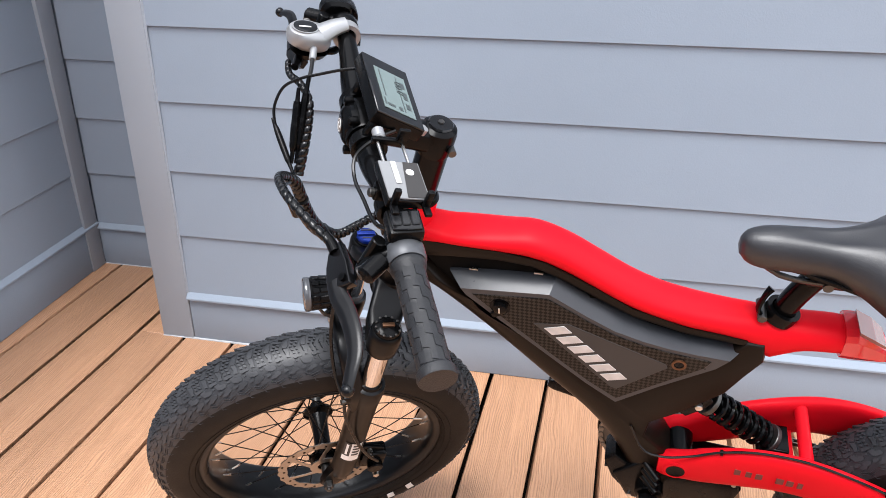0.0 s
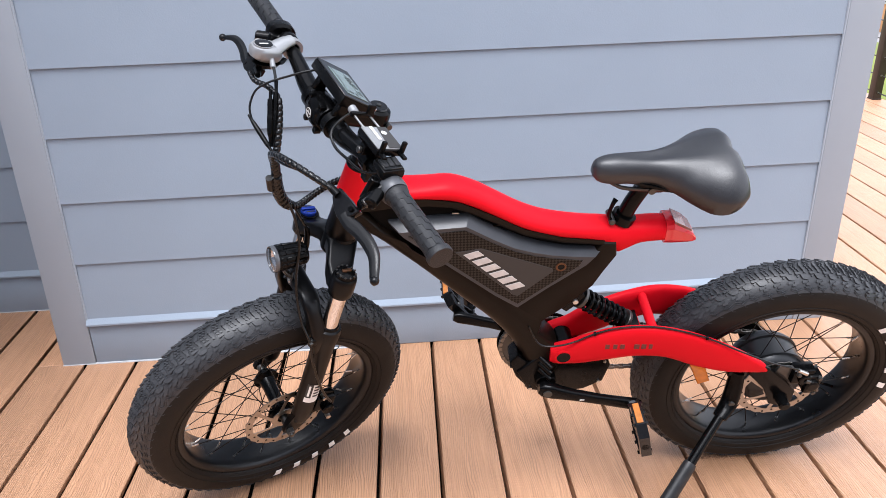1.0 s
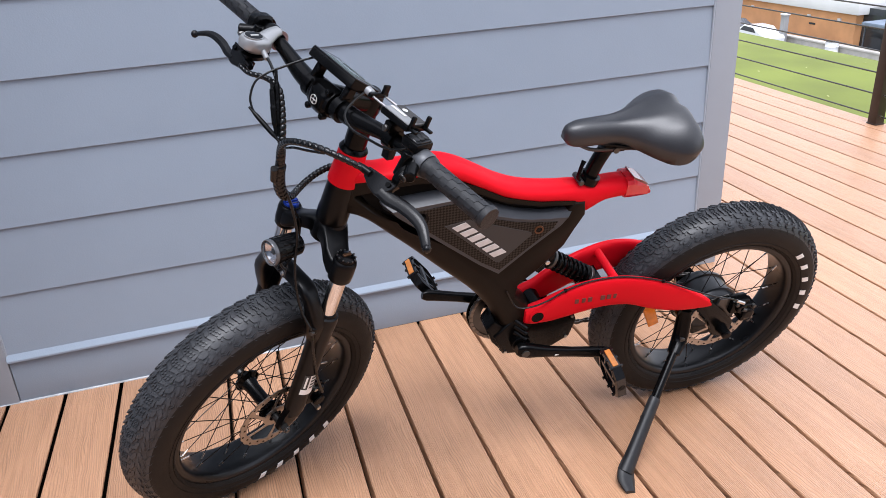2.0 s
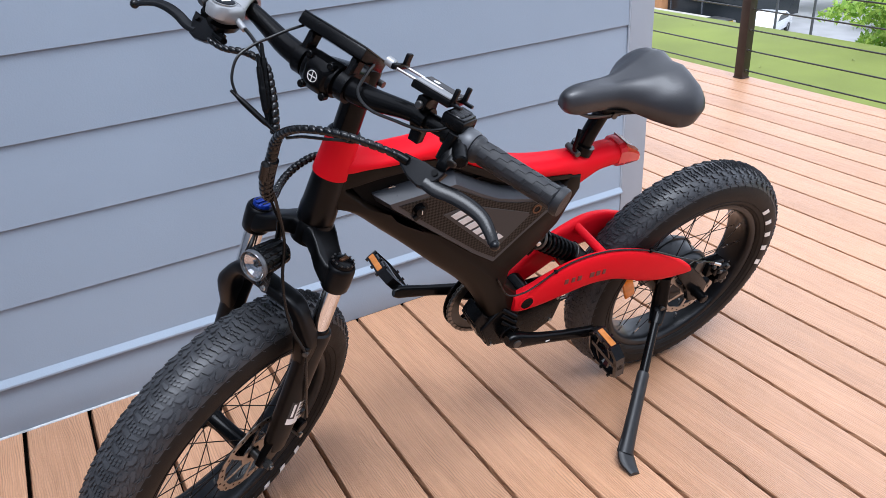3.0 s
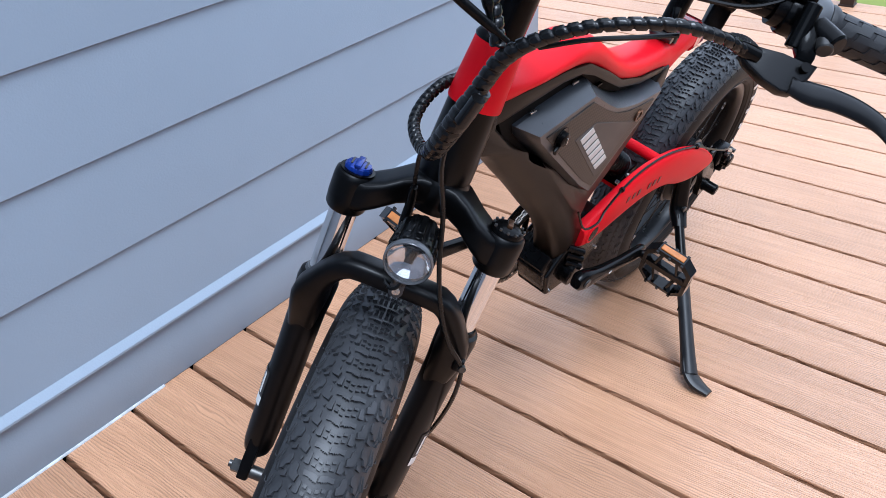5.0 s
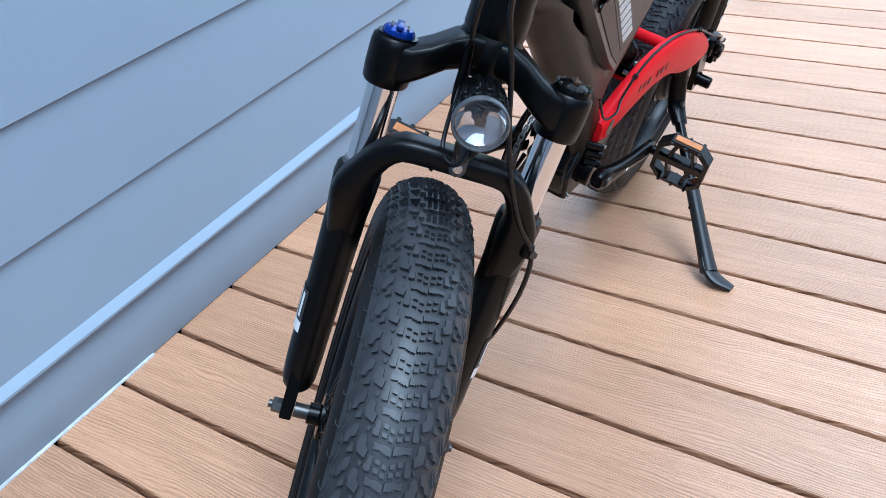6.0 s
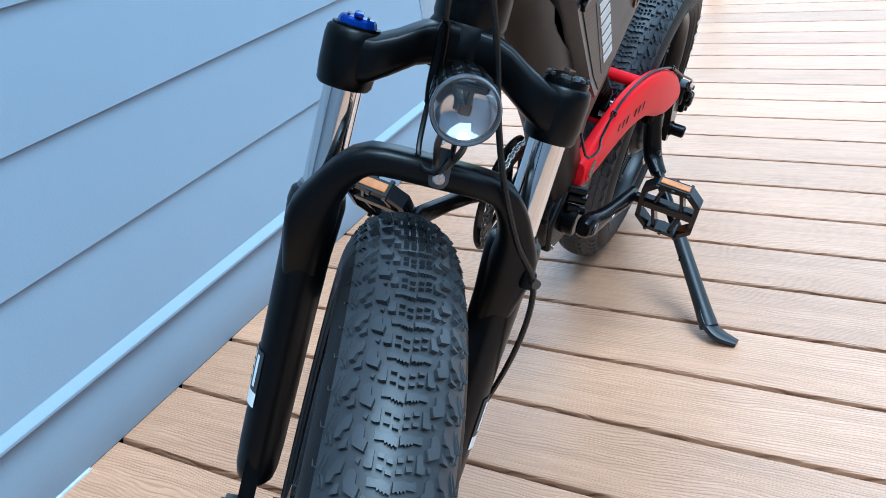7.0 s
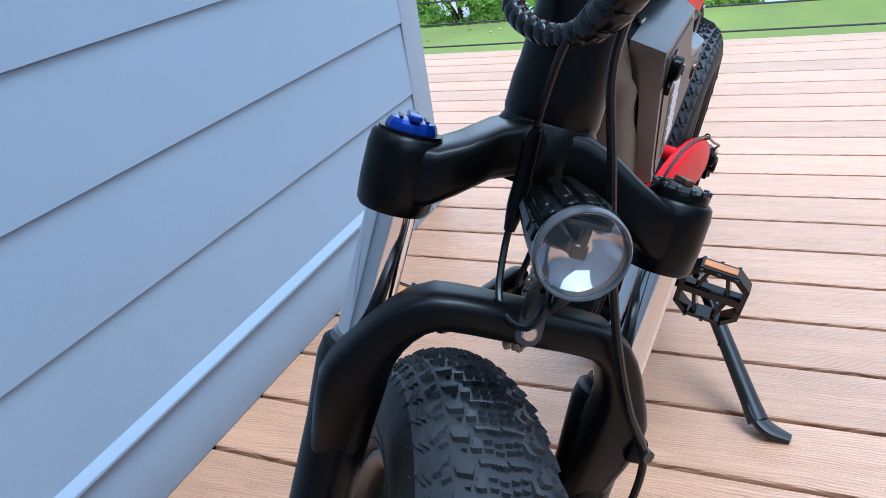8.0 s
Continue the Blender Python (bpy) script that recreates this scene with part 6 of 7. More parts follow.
add_box(bm, (0.012, 0.010, 0.009), lm @ Matrix.Translation((0.019, 0, -0.001)), 0.001, 1)
add_box(bm, (0.008, 0.005, 0.016), lm @ Matrix.Translation((0.021, 0.001, 0.008)), 0.001, 1)
pf("led_holder", bm, DARKMET, lamp)
glass = pf("lens", moved(lathe([(0.0, 0.0365), (0.012, 0.0358), (0.020, 0.0345), (0.0250, 0.0325), (0.0250, 0.0312), (0.020, 0.0332), (0.012, 0.0345), (0.0, 0.0352)], 40, 'X'), lm), GLASSM, lamp, "clear lens")
glass.visible_shadow = False
for s in (-1, 1):
    pf("bracket", tube([(0.030, s * 0.004, 0.352), (0.034, s * 0.006, 0.360), (0.046, s * 0.009, 0.372), (0.054, s * 0.009, 0.384)], 0.0026, 6, 10), DARKMET, lamp)
pf("bracket_foot", prism([(-0.0078, 0.3430), (-0.0056, 0.3385), (0.0, 0.3365), (0.0056, 0.3385), (0.0078, 0.3430), (0.0066, 0.368), (-0.0066, 0.368)], 0.0, 0.0025, 0.0006, m=Matrix.Translation((0.0325, 0, 0)) @ pose(0, 0, 0, 0, 0, 90)), GREYP, lamp)
pf("bracket_bolt", rod((0.028, 0, 0.3450), (0.0345, 0, 0.3450), 0.0048, 12, bevel=0.001), STEEL, lamp)

# ---- stem and handlebar
stem = pf("stem", rod((-0.046, 0, 0.604), (-0.046, 0, 0.690), 0.0195, 28), BLACK, None, "black alloy stem with faceplate")
pf("stem_head", lathe([(0.0, 0.7135), (0.013, 0.7135), (0.0165, 0.712), (0.0210, 0.709), (0.0222, 0.704), (0.0222, 0.680), (0.0205, 0.674), (0.0, 0.674)], 32, 'Z', Matrix.Translation((-0.046, 0, 0))), BLACK, stem)
pf("top_cap", lathe([(0, 0.7162), (0.014, 0.7155), (0.0155, 0.7135), (0, 0.7135)], 28, 'Z', Matrix.Translation((-0.046, 0, 0))), GLOSSP, stem)
pf("top_bolt", rod((-0.046, 0, 0.7155), (-0.046, 0, 0.7175), 0.004, 6), DARKMET, stem)
pf("stem_arm", loft([[(x, y, z) for y, z in sup(0, zc, hw, hz, 18, 2.8)] for x, zc, hw, hz in ((-0.044, 0.693, 0.019, 0.0175), (-0.015, 0.697, 0.017, 0.0165), (0.015, 0.704, 0.019, 0.0175), (0.036, 0.706, 0.023, 0.0205))]), BLACK, stem)
pf("bar_clamp", lathe([(0.0155, -0.024), (0.0215, -0.024), (0.0225, -0.022), (0.0225, 0.022), (0.0215, 0.024), (0.0155, 0.024)], 28, 'Y', Matrix.Translation((0.045, 0, 0.706)), close=True), BLACK, stem)
pf("faceplate", loft([[(x, y, z) for y, z in sup(0, 0.706, hw, hz, 18, 3.5)] for x, hw, hz in ((0.054, 0.024, 0.023), (0.062, 0.0235, 0.022), (0.068, 0.017, 0.015), (0.070, 0.013, 0.011))]), BLACK, stem)
for s in (-1, 1):
    for q in (-1, 1):
        pf("faceplate_bolt", rod((0.056, s * 0.0175, 0.706 + q * 0.0205), (0.0665, s * 0.0175, 0.706 + q * 0.0205), 0.0052, 14, bevel=0.0008), BLACK, stem)
        # dark disc in place of the shaded socket hole
        pf("bolt_socket", rod((0.0660, s * 0.0175, 0.706 + q * 0.0205), (0.0668, s * 0.0175, 0.706 + q * 0.0205), 0.0024, 6), INNERB, stem)
pf("badge", rod((0.0695, 0, 0.706), (0.0712, 0, 0.706), 0.0095, 28), GLOSSP, stem)
bm = lathe([(0.0068, 0.0712), (0.0076, 0.0712), (0.0076, 0.0718), (0.0068, 0.0718)], 28, 'X', Matrix.Translation((0, 0, 0.706)), close=True)
add_box(bm, (0.0006, 0.013, 0.0009), Matrix.Translation((0.0716, 0, 0.706)))
add_box(bm, (0.0006, 0.0009, 0.013), Matrix.Translation((0.0717, 0, 0.706)))
pf("badge_mark", bm, DECALW, stem)
pf("pinch_bolt", rod((-0.060, -0.026, 0.690), (-0.060, 0.026, 0.690), 0.005, 10), DARKMET, stem)

BAR = [(0.0, 0.706), (0.045, 0.7075), (0.075, 0.711), (0.105, 0.7185), (0.135, 0.725), (0.17, 0.728), (0.22, 0.729), (0.345, 0.730)]
bar_pts = [(0.045 - 0.0001 * i, -y, z) for i, (y, z) in enumerate(BAR)][::-1] + [(0.045, y, z) for y, z in BAR[1:]]
bar_r = [0.011 if abs(p[1]) > 0.12 else 0.0125 if abs(p[1]) > 0.09 else 0.0148 if abs(p[1]) > 0.06 else 0.0158 for p in bar_pts]
bars = pf("handlebar", tube(bar_pts, bar_r, 18, 60), BLACK, None, "satin black riser handlebar")


def make_grip(s, y0, y1):
    n = 28
    prof = [(0.0, y0), (0.0168, y0), (0.0174, y0 + s * 0.003), (0.0168, y0 + s * 0.006), (0.0142, y0 + s * 0.010), (0.0142, y1 - s * 0.012), (0.0172, y1 - s * 0.009), (0.0178, y1 - s * 0.003), (0.0165, y1), (0.0, y1)]
    m = Matrix.Translation((0.045, 0, 0.7295))
    g = pf("grip", lathe(prof, n, 'Y', m), RUBBER, bars, "grey-black ribbed rubber grip")
    bm = bmesh.new()
    L = abs(y1 - y0) - 0.022
    nl, na = 8, 8
    for ring in range(nl):
        for k in range(na):
            a0 = 2 * math.pi * (k + 0.5 * (ring % 2)) / na
            ya, yb = y0 + s * (0.011 + L * (ring + 0.03) / nl), y0 + s * (0.011 + L * (ring + 0.97) / nl)
            angs = [a0 + 2 * math.pi / na * (0.03 + 0.313 * q) for q in range(4)]
            slant = [s * 0.0035 * (q / 3 - 0.5) for q in range(4)]
            rows_ = []
            for y, rr in ((ya, 0.0136), (ya + s * 0.0005, 0.0150), (yb - s * 0.0005, 0.0150), (yb, 0.0136)):
                rows_.append([bm.verts.new((0.045 + rr * math.cos(a), y + d, 0.7295 + rr * math.sin(a))) for a, d in zip(angs, slant)])
            for ra, rb in zip(rows_, rows_[1:]):
                for q in range(3):
                    bm.faces.new((ra[q], ra[q + 1], rb[q + 1], rb[q]))
            for q in (0, 3):
                bm.faces.new([r[q] for r in rows_])
    pf("grip_pattern", bm, RUBBER, g, kind="stuff", angle=35)


make_grip(1, 0.226, 0.350)
make_grip(-1, -0.198, -0.350)
pf("throttle_ring", lathe([(0.0115, -0.176), (0.0195, -0.176), (0.0205, -0.179), (0.0205, -0.194), (0.0190, -0.197), (0.0115, -0.197)], 28, 'Y', Matrix.Translation((0.045, 0, 0.7295)), close=True), PLASTIC, bars)
pf("throttle_housing", loft([[(x, y, z) for x, z in sup(0.052, 0.733, hx, hz, 18, 3.0)] for y, hx, hz in ((-0.174, 0.016, 0.015), (-0.178, 0.021, 0.019), (-0.190, 0.021, 0.019), (-0.195, 0.017, 0.016))]), PLASTIC, bars)
pf("throttle_paddle", tube([(0.030, -0.188, 0.715), (0.022, -0.184, 0.705), (0.020, -0.174, 0.694)], [0.008, 0.008, 0.005], 10, 10, 0.6), PLASTIC, bars)
pf("clamp_ring", lathe([(0.0112, 0.206), (0.0180, 0.206), (0.0195, 0.208), (0.0195, 0.222), (0.0180, 0.225), (0.0112, 0.225)], 28, 'Y', Matrix.Translation((0.045, 0, 0.729)), close=True), GREYP, bars, "grey grip clamp")

# brake levers
for s in (1, -1):
    yo = 0.0 if s > 0 else 0.041
    mir = Matrix.Diagonal((1, s, 1, 1)) @ Matrix.Translation((0, -yo, 0))

    def put(name, bm, mt, par, label=""):
        b2 = moved(bm, mir)
        return pf(name, b2, mt, par, label)
    lev = put("brake_lever", loft([[(x, y + u, z + w) for u, w in sup(0, 0, a, b, 12, 2.6)] for x, y, z, a, b in
                                   ((0.058, 0.210, 0.727, 0.009, 0.012), (0.072, 0.211, 0.720, 0.0090, 0.012), (0.081, 0.213, 0.713, 0.0088, 0.0095), (0.088, 0.214, 0.706, 0.0070, 0.0060))]), BLACK, None, "black alloy brake lever with perch")
    flat = Matrix(((0.57, 0.82, 0, 0.0947), (0, 0, 1, 0), (-0.82, 0.57, 0, 0.705), (0, 0, 0, 1)))
    put("lever_body", prism([(0.004, 0.169), (0.001, 0.196), (-0.001, 0.2247), (0.010, 0.2215), (0.028, 0.2125), (0.030, 0.203), (0.027, 0.188), (0.020, 0.172), (0.014, 0.166)], -0.0110, -0.0005, 0.0025, m=flat), LEVB, lev)
    put("perch_clamp", lathe([(0.0112, 0.200), (0.0165, 0.200), (0.0175, 0.202), (0.0175, 0.214), (0.0165, 0.216), (0.0112, 0.216)], 24, 'Y', Matrix.Translation((0.045, -0.006, 0.728)), close=True), BLACK, lev)
    put("clamp_bolt", rod((0.070, 0.205, 0.742), (0.078, 0.205, 0.708), 0.0068, 12, bevel=0.001), BLACK, lev)
    put("clamp_screw", rod((0.074, 0.2225, 0.725), (0.0890, 0.2236, 0.7160), 0.0066, 14, bevel=0.001), DARKMET, lev)
    put("bell_stub", rod((0.066, 0.216, 0.728), (0.086, 0.232, 0.722), 0.0095, 16, bevel=0.002), PLASTIC, lev)
    put("blade", tube([(0.104, 0.208, 0.687), (0.102, 0.226, 0.686), (0.098, 0.246, 0.688), (0.096, 0.268, 0.688), (0.097, 0.288, 0.685), (0.102, 0.304, 0.678), (0.106, 0.315, 0.671)],
                      [q * (1.0 if s > 0 else 0.72) for q in (0.0090, 0.0100, 0.0098, 0.0094, 0.0084, 0.0072, 0.0064)], 14, 34, 0.42, upv=(0.7, 0, 0.7)), LEVB, lev)
    put("lever_ball", lathe([(0, -0.0062), (0.0036, -0.0052), (0.0060, -0.002), (0.0060, 0.002), (0.0036, 0.0052), (0, 0.0062)], 14, 'Z', Matrix.Translation((0.106, 0.317, 0.670))), LEVB, lev)
    put("barrel_adjuster", tube([(0.100, 0.178, 0.695), (0.103, 0.166, 0.696), (0.107, 0.156, 0.697)], [0.0058, 0.0056, 0.0045], 12, 8), BLACK, lev)
    put("pivot_screw", rod((0.088, 0.214, 0.692), (0.1010, 0.214, 0.7020), 0.0040, 10), BLACK, lev)

# gear shifter
sm = Matrix.Translation((0.090, -0.138, 0.726))
shifter = pf("gear_shifter", moved(loft([[(x, y, z) for x, y in sup(cx, 0, a, b, 20, 2.4)] for z, cx, a, b in ((-0.012, -0.004, 0.020, 0.015), (-0.005, 0, 0.0265, 0.0195), (0.005, 0.001, 0.0265, 0.0195), (0.0105, 0.002, 0.0225, 0.0165), (0.0125, 0.002, 0.016, 0.012))]), sm), SILVER, None,
             "silver and black thumb gear shifter with window")
pf("shifter_arm", tube([(0.078, -0.137, 0.730), (0.060, -0.143, 0.738), (0.046, -0.146, 0.742)], [0.015, 0.012, 0.010], 12, 10, 0.75), SILVER, shifter)
pf("shifter_band", lathe([(0.0115, -0.150), (0.0170, -0.150), (0.0170, -0.138), (0.0115, -0.138)], 24, 'Y', Matrix.Translation((0.045, 0, 0.7285)), close=True), SILVER, shifter)
pf("gear_window", moved(loft([[(x, y, z) for x, y in sup(0.006, 0.0, a, b, 20, 2.2)] for z, a, b in ((0.0105, 0.0150, 0.0125), (0.0140, 0.0140, 0.0115), (0.0148, 0.010, 0.007))]), sm), GLOSSP, shifter, "dark gear window")
pf("window_ring", moved(lathe([(0.0115, 0.0118), (0.0150, 0.0118), (0.0150, 0.0134), (0.0115, 0.0134)], 28, 'Z', Matrix.Translation((0.006, 0, 0)) @ Matrix.Diagonal((1.08, 0.9, 1, 1)), close=True), sm), SILVER, shifter)
pf("gear_scale", moved(box((0.014, 0.002, 0.0005), (0.007, 0.003, 0.0152)), sm), WHITE, shifter)
pf("shifter_base", moved(loft([[(x, y, z) for x, y in sup(-0.002, 0, a, b, 16, 2.6)] for z, a, b in ((-0.024, 0.018, 0.014), (-0.016, 0.024, 0.018))]), sm), BLACK, shifter)
pf("shift_paddle", tube([(0.075, -0.140, 0.706), (0.058, -0.150, 0.700), (0.045, -0.160, 0.700)], [0.007, 0.007, 0.004], 10, 10, 0.5), BLACK, shifter)
pf("outer_barrel", rod((0.086, -0.122, 0.722), (0.090, -0.102, 0.718), 0.0042, 12, bevel=0.0008), SILVER, shifter)

# display
dm = Matrix.Translation((0.0225, -0.004, 0.7450)) @ pose(0, 0, 0, 0, -24, 0) @ Matrix.Scale(0.94, 4)
display = pf("display", moved(box((0.068, 0.112, 0.017), (0, 0, 0), 0.003, 2), dm), PLASTIC, None, "black handlebar display with a grey screen")
pf("bezel", moved(box((0.066, 0.110, 0.003), (0, 0, 0.009), 0.001, 1), dm), GLOSSP, display)
screen = pf("screen", moved(box((0.044, 0.076, 0.0012), (-0.001, 0.004, 0.0107)), dm), LCD, display, "grey-green lit display screen")
bm = bmesh.new()
for (x, y, w, h) in ((0.015, -0.006, 0.0012, 0.050), (-0.009, 0.004, 0.0010, 0.066), (-0.016, -0.016, 0.006, 0.010), (-0.016, 0.004, 0.006, 0.014), (-0.016, 0.024, 0.006, 0.010), (0.010, 0.034, 0.010, 0.004), (0.018, 0.030, 0.0016, 0.012), (-0.003, 0.034, 0.005, 0.006)):
    add_box(bm, (w, h, 0.0006), dm @ Matrix.Translation((x, y, 0.0114)))
pf("screen_bars", bm, INK, screen)
for txt, x, y, size in (("00.0", -0.005, -0.020, 0.014),):
    cu = bpy.data.curves.new("digits", 'FONT')
    cu.body, cu.size, cu.extrude, cu.align_x = txt, size, 0.0003, 'LEFT'
    tmp = bpy.data.objects.new("digits", cu)
    me = bpy.data.meshes.new_from_object(tmp)
    bm = bmesh.new()
    bm.from_mesh(me)
    bpy.data.objects.remove(tmp)
    bmesh.ops.transform(bm, matrix=dm @ Matrix.Translation((x, y, 0.0117)) @ pose(0, 0, 0, 0, 0, 90) @ Matrix.Scale(-1, 4, (0, 0, 1)) @ Matrix.Scale(-1, 4, (0, 0, 1)), verts=bm.verts)
    pf("digits", bm, INK, screen, smooth=False)
for s in (-1, 1):
    pf("display_clamp", lathe([(0.0150, -0.007), (0.0205, -0.007), (0.0205, 0.007), (0.0150, 0.007)], 24, 'Y', Matrix.Translation((0.045, s * 0.036, 0.7075)), close=True), PLASTIC, display)
    bm = bmesh.new()
    add_box(bm, (0.020, 0.012, 0.028), Matrix.Translation((0.042, s * 0.036, 0.732)) @ pose(0, 0, 0, 0, -20, 0), 0.003, 1)
    pf("display_leg", bm, PLASTIC, display)
pf("display_button", moved(rod((-0.036, 0.045, 0.0), (-0.036, 0.045, 0.008), 0.006, 12), dm), SILVER, display)

# phone holder
hm = Matrix.Translation((0.043, 0.155, 0.7635)) @ pose(0, 0, 0, 0, -6, 2)
holder = pf("phone_holder", moved(box((0.044, 0.054, 0.010), (0, 0, 0), 0.002), hm), BLACK, None, "black and silver sliding phone holder clamped to the bar")
pf("cradle_plate", moved(box((0.041, 0.050, 0.002), (0, 0, 0.0058), 0.0005, 1), hm), PLATEM, holder, "grey printed cradle plate")
pf("plate_print", moved(prism([(-0.019, -0.024), (0.002, -0.024), (-0.004, 0.024), (-0.019, 0.024)], 0, 0.0006, m=Matrix.Translation((0, 0, 0.0070)) @ pose(0, 0, 0, 90, 0, 0)), hm), PATCH, holder)
pf("plate_print", moved(prism([(0.004, -0.006), (0.009, -0.006), (0.009, 0.024), (0.004, 0.024)], 0, 0.0007, m=Matrix.Translation((0, 0, 0.0072)) @ pose(0, 0, 0, 90, 0, 0)), hm), DECALW, holder)
pf("plate_dot", moved(rod((-0.008, -0.010, 0.0068), (-0.008, -0.010, 0.0079), 0.0042, 16), hm), WHITE, holder)
for x in (-0.013, 0.013):
    pf("slide_rod", moved(rod((x, -0.064, 0.003), (x, -0.02, 0.003), 0.0017, 10), hm), STEEL, holder)
    pf("prong", moved(box((0.007, 0.006, 0.020), (x * 1.25, 0.028, 0.010), 0.002), hm), PLASTIC, holder)
    pf("prong_foot", moved(box((0.007, 0.016, 0.004), (x * 1.25, 0.033, 0.001), 0.001), hm), PLASTIC, holder)
pf("end_jaw", moved(box((0.038, 0.006, 0.007), (0, -0.058, 0.004), 0.0015), hm), PLASTIC, holder)
pf("jaw_lip", moved(box((0.012, 0.005, 0.016), (-0.012, -0.058, 0.012), 0.0015), hm), PLASTIC, holder)
pf("screw_knob", moved(rod((0.010, -0.060, 0.004), (0.010, -0.073, 0.005), 0.0062, 14, bevel=0.0015), hm), SILVER, holder, "pale screw knob")
pf("holder_clamp", lathe([(0.0118, -0.008), (0.0165, -0.008), (0.0165, 0.008), (0.0118, 0.008)], 24, 'Y', Matrix.Translation((0.045, 0.150, 0.7268)), close=True), BLACK, holder)
pf("clamp_ear", prism([(0.034, 0.738), (0.068, 0.744), (0.066, 0.758), (0.036, 0.758)], 0.143, 0.157, 0.002), BLACK, holder)
pf("clamp_tail", prism([(0.036, 0.713), (0.052, 0.713), (0.050, 0.695), (0.038, 0.695)], 0.142, 0.158, 0.002), BLACK, holder)
pf("clamp_screw", rod((0.066, 0.150, 0.748), (0.072, 0.150, 0.749), 0.0048, 14, bevel=0.001), DARKMET, holder)

# button pod
bmx = Matrix.Translation((0.046, 0.194, 0.7485)) @ pose(0, 0, 0, 0, 4, 0)
pod = pf("button_pod", moved(box((0.034, 0.032, 0.016), (0, 0, 0), 0.004, 2), bmx), PLASTIC, None, "small black three-button control pod")
pf("pod_face", moved(box((0.028, 0.026, 0.003), (0, 0, 0.0085), 0.001, 1), bmx), GLOSSP, pod)
for k in range(3):
    pf("button", moved(box((0.0078, 0.017, 0.003), (-0.0088 + 0.0088 * k, 0, 0.0105), 0.0012, 1), bmx), RUBBER, pod)
pf("pod_band", lathe([(0.0112, -0.009), (0.0150, -0.009), (0.0150, 0.009), (0.0112, 0.009)], 24, 'Y', Matrix.Translation((0.045, 0.194, 0.7288)), close=True), PLASTIC, pod)

# ---- cables
loom = pf("wrapped_cable_loom", tube([(0.104, 0.166, 0.696), (0.119, 0.145, 0.699), (0.136, 0.110, 0.697), (0.141, 0.075, 0.685), (0.138, 0.045, 0.668), (0.126, 0.020, 0.645), (0.112, 0.005, 0.622), (0.103, -0.001, 0.598), (0.094, -0.007, 0.568), (0.080, -0.013, 0.535)],
                                     [0.0036, 0.0041, 0.0043, 0.0043, 0.0046, 0.0054, 0.0068, 0.0070, 0.0070, 0.0068], 14, 260, wrap=(0.0105, 0.0007)), LOOMM, None, "black spiral-wrapped cable loom bowing ahead of the bars", angle=70)
pf("loose_strand", tube([(0.130, 0.112, 0.690), (0.136, 0.085, 0.678), (0.134, 0.055, 0.663), (0.122, 0.026, 0.642)], 0.0020, 8, 24), COPPER, loom)
pf("loom_boot", tube([(0.100, 0.000, 0.590), (0.096, -0.005, 0.572), (0.082, -0.012, 0.540), (0.066, -0.017, 0.517), (0.050, -0.021, 0.505)], [0.0078, 0.0096, 0.0096, 0.0092, 0.0078], 16, 90, wrap=(0.012, 0.0006)), LOOMM, loom, angle=70)
pf("boot_lip", tube([(0.112, 0.000, 0.586), (0.102, -0.005, 0.560)], [0.0060, 0.0068], 14, 5), LOOMM, loom)
pf("wrapped_cable", tube([(0.112, -0.136, 0.690), (0.113, -0.108, 0.692), (0.104, -0.078, 0.700), (0.097, -0.052, 0.696), (0.098, -0.034, 0.676), (0.103, -0.016, 0.652), (0.108, -0.002, 0.628)], [0.0032, 0.0036, 0.0040, 0.0042, 0.0046, 0.0054, 0.0058], 14, 150, wrap=(0.009, 0.0006)), LOOMM, None,
           "black spiral-wrapped cable from the brake lever", angle=70)
for p0, p1 in ((Vector((0.101, -0.056, 0.706)), Vector((0.109, -0.020, 0.651))), (Vector((0.111, -0.050, 0.698)), Vector((0.115, -0.018, 0.650)))):
    c = pf("waterproof_plug", tube([p0.lerp(p1, -0.25), p0, p0.lerp(p1, 0.1), p0.lerp(p1, 0.45), p0.lerp(p1, 0.5), p0.lerp(p1, 0.9), p1, p0.lerp(p1, 1.25)], [0.0021, 0.0028, 0.0044, 0.0046, 0.0050, 0.0044, 0.0028, 0.0021], 12, 40), PLASTIC, None, "black in-line cable plug", angle=60)
    for k in range(4):
        q = p0.lerp(p1, 0.03 + 0.03 * k)
        pf("plug_rib", lathe([(0.003, -0.0006), (0.0043, -0.0006), (0.0043, 0.0006), (0.003, 0.0006)], 12, 'Z', axis_m(q, p1), close=True), PLASTIC, c)
p0, p1 = Vector((0.132, -0.054, 0.657)), Vector((0.119, -0.008, 0.640))
pf("waterproof_plug", tube([p0.lerp(p1, -0.2), p0, p0.lerp(p1, 0.15), p0.lerp(p1, 0.5), p0.lerp(p1, 0.9), p1, p0.lerp(p1, 1.25)], [0.0018, 0.0026, 0.0036, 0.0040, 0.0036, 0.0026, 0.0019], 12, 30), PLASTIC, None, "black in-line cable plug", angle=60)
pf("display_cable", tube([(0.044, -0.050, 0.748), (0.064, -0.058, 0.738), (0.086, -0.067, 0.724), (0.106, -0.073, 0.712), (0.124, -0.075, 0.697), (0.133, -0.068, 0.676), (0.133, -0.058, 0.662), (0.130, -0.050, 0.655)], 0.0018, 8, 50), COPPER, None, "thin black looping display cable")
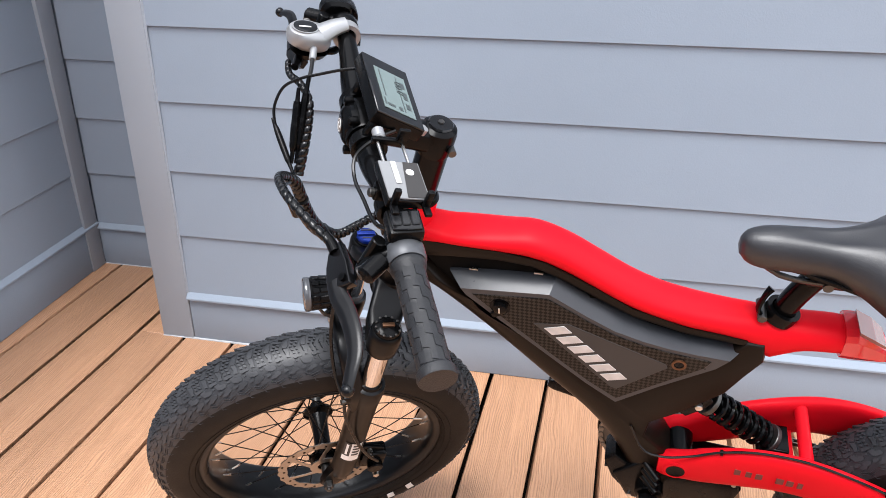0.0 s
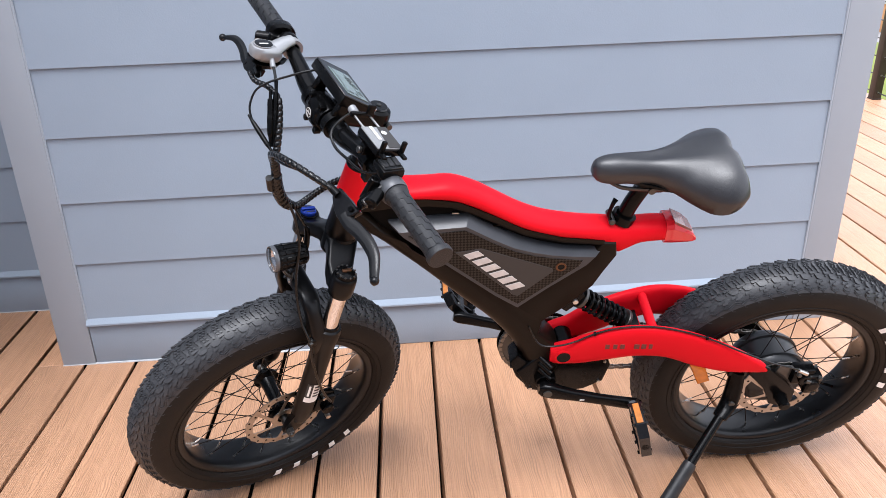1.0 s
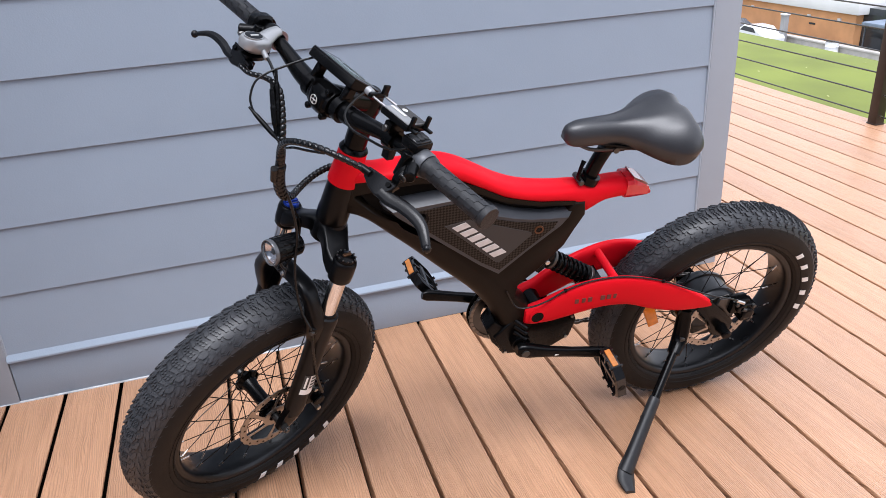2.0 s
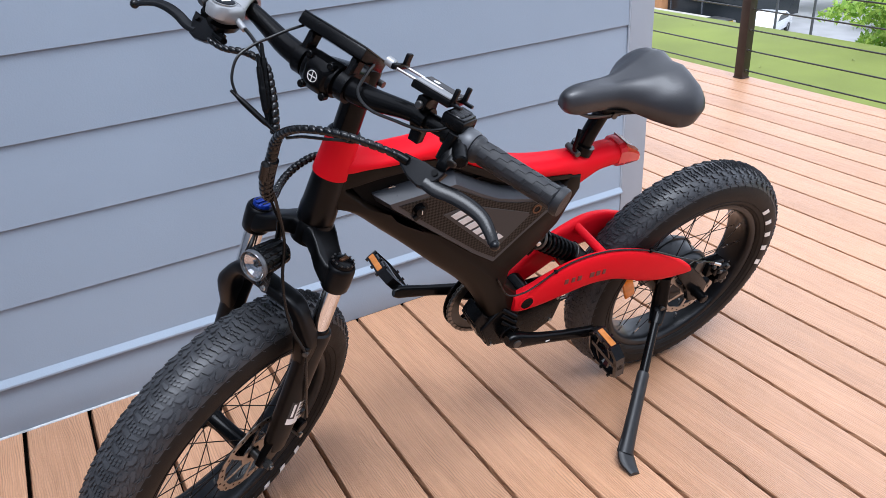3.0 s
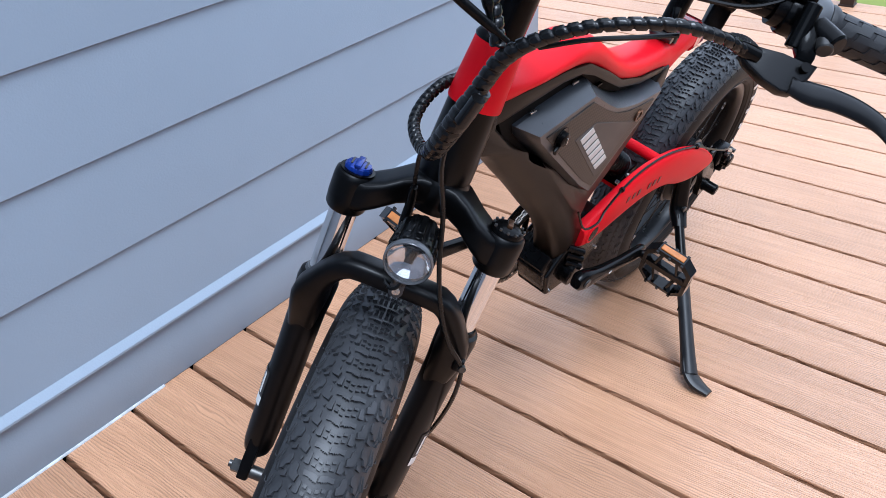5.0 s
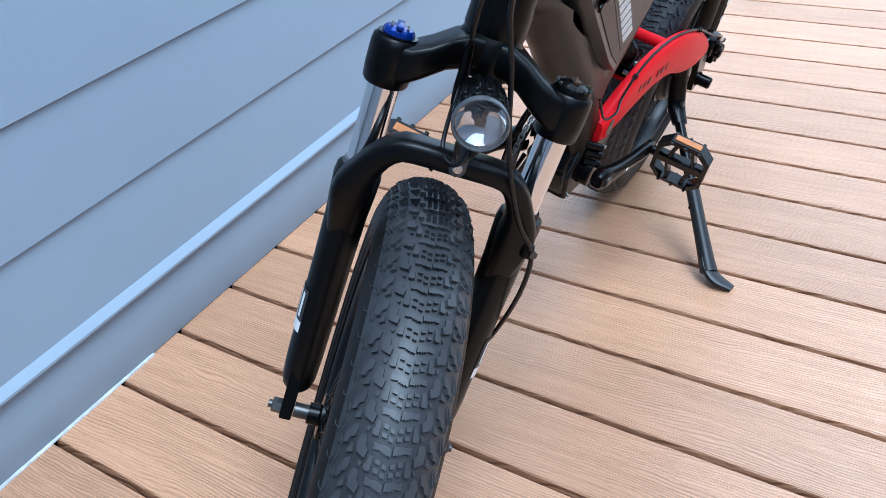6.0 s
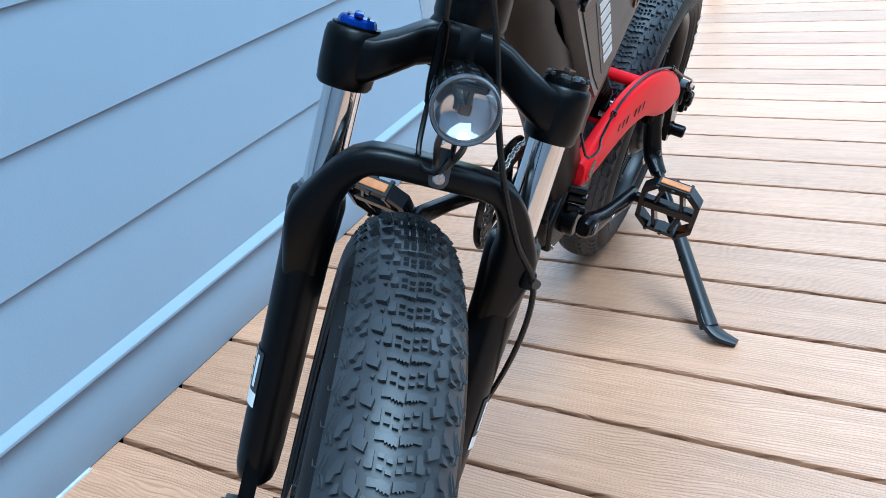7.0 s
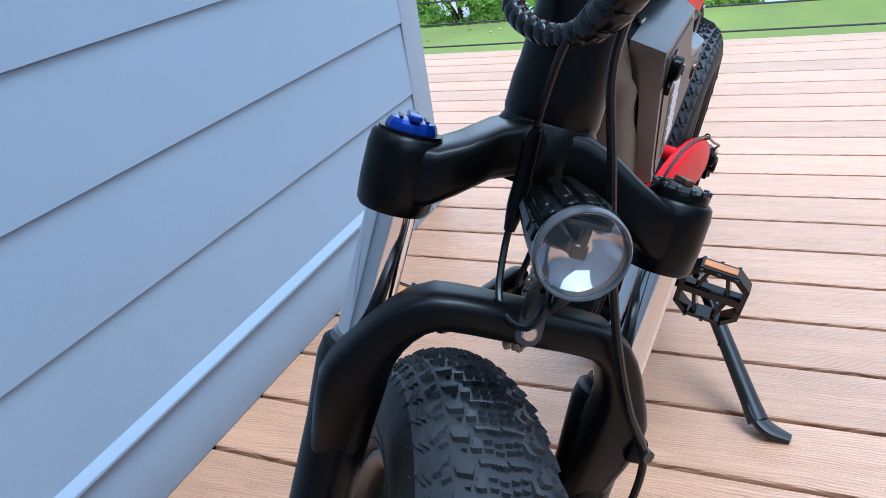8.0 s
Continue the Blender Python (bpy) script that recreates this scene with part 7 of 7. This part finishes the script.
pf("button_cable", tube([(0.024, 0.050, 0.742), (0.048, 0.058, 0.735), (0.066, 0.066, 0.718), (0.069, 0.090, 0.709), (0.066, 0.125, 0.713), (0.064, 0.160, 0.720), (0.060, 0.182, 0.732), (0.054, 0.192, 0.742)], 0.0021, 8, 50), COPPER, None, "thin black cable from the display to the button pod")
pf("shift_cable", tube([(0.089, -0.106, 0.720), (0.093, -0.086, 0.716), (0.099, -0.064, 0.710), (0.101, -0.052, 0.702)], 0.0024, 8, 24), COPPER, None, "black gear cable from the shifter")
pf("lamp_cable", tube([(0.060, -0.024, 0.520), (0.042, -0.028, 0.496), (0.022, -0.025, 0.466), (0.008, -0.021, 0.442), (0.004, -0.019, 0.415), (0.004, -0.019, 0.385), (0.018, -0.018, 0.358), (0.034, -0.012, 0.350), (0.040, -0.002, 0.352), (0.036, 0.004, 0.366), (0.026, 0.004, 0.382)], 0.0022, 8, 60), COPPER, None, "thin black headlamp cable")
pf("lamp_plug", tube([(0.014, -0.022, 0.452), (0.009, -0.0215, 0.444), (0.006, -0.020, 0.428), (0.004, -0.019, 0.408), (0.004, -0.019, 0.392)], [0.0032, 0.0052, 0.0050, 0.0054, 0.0032], 12, 24), PLASTIC, None, "black ribbed headlamp cable plug")
pf("front_brake_cable", tube([(0.066, -0.010, 0.525), (0.048, -0.004, 0.490), (0.038, 0.014, 0.445), (0.040, 0.030, 0.395), (0.038, 0.048, 0.352), (0.030, 0.072, 0.310), (0.017, 0.097, 0.279), (0.010, 0.105, 0.245), (-0.006, 0.108, 0.200), (-0.030, 0.107, 0.145), (-0.052, 0.104, 0.105),
                             (-0.072, 0.098, 0.074)], 0.0026, 8, 70), COPPER, None, "black front brake cable down the fork leg")
pf("frame_cable", tube([(0.062, -0.018, 0.512), (0.036, -0.027, 0.499), (0.012, -0.040, 0.500), (-0.008, -0.047, 0.508), (-0.026, -0.045, 0.524), (-0.042, -0.036, 0.540), (-0.056, -0.024, 0.548)], [0.0064, 0.0058, 0.0054, 0.0054, 0.0054, 0.0054, 0.0054], 14, 130, wrap=(0.0075, 0.0008)), LOOMM, None, "black wrapped cable turning back into the head tube", angle=70)

make_deck()
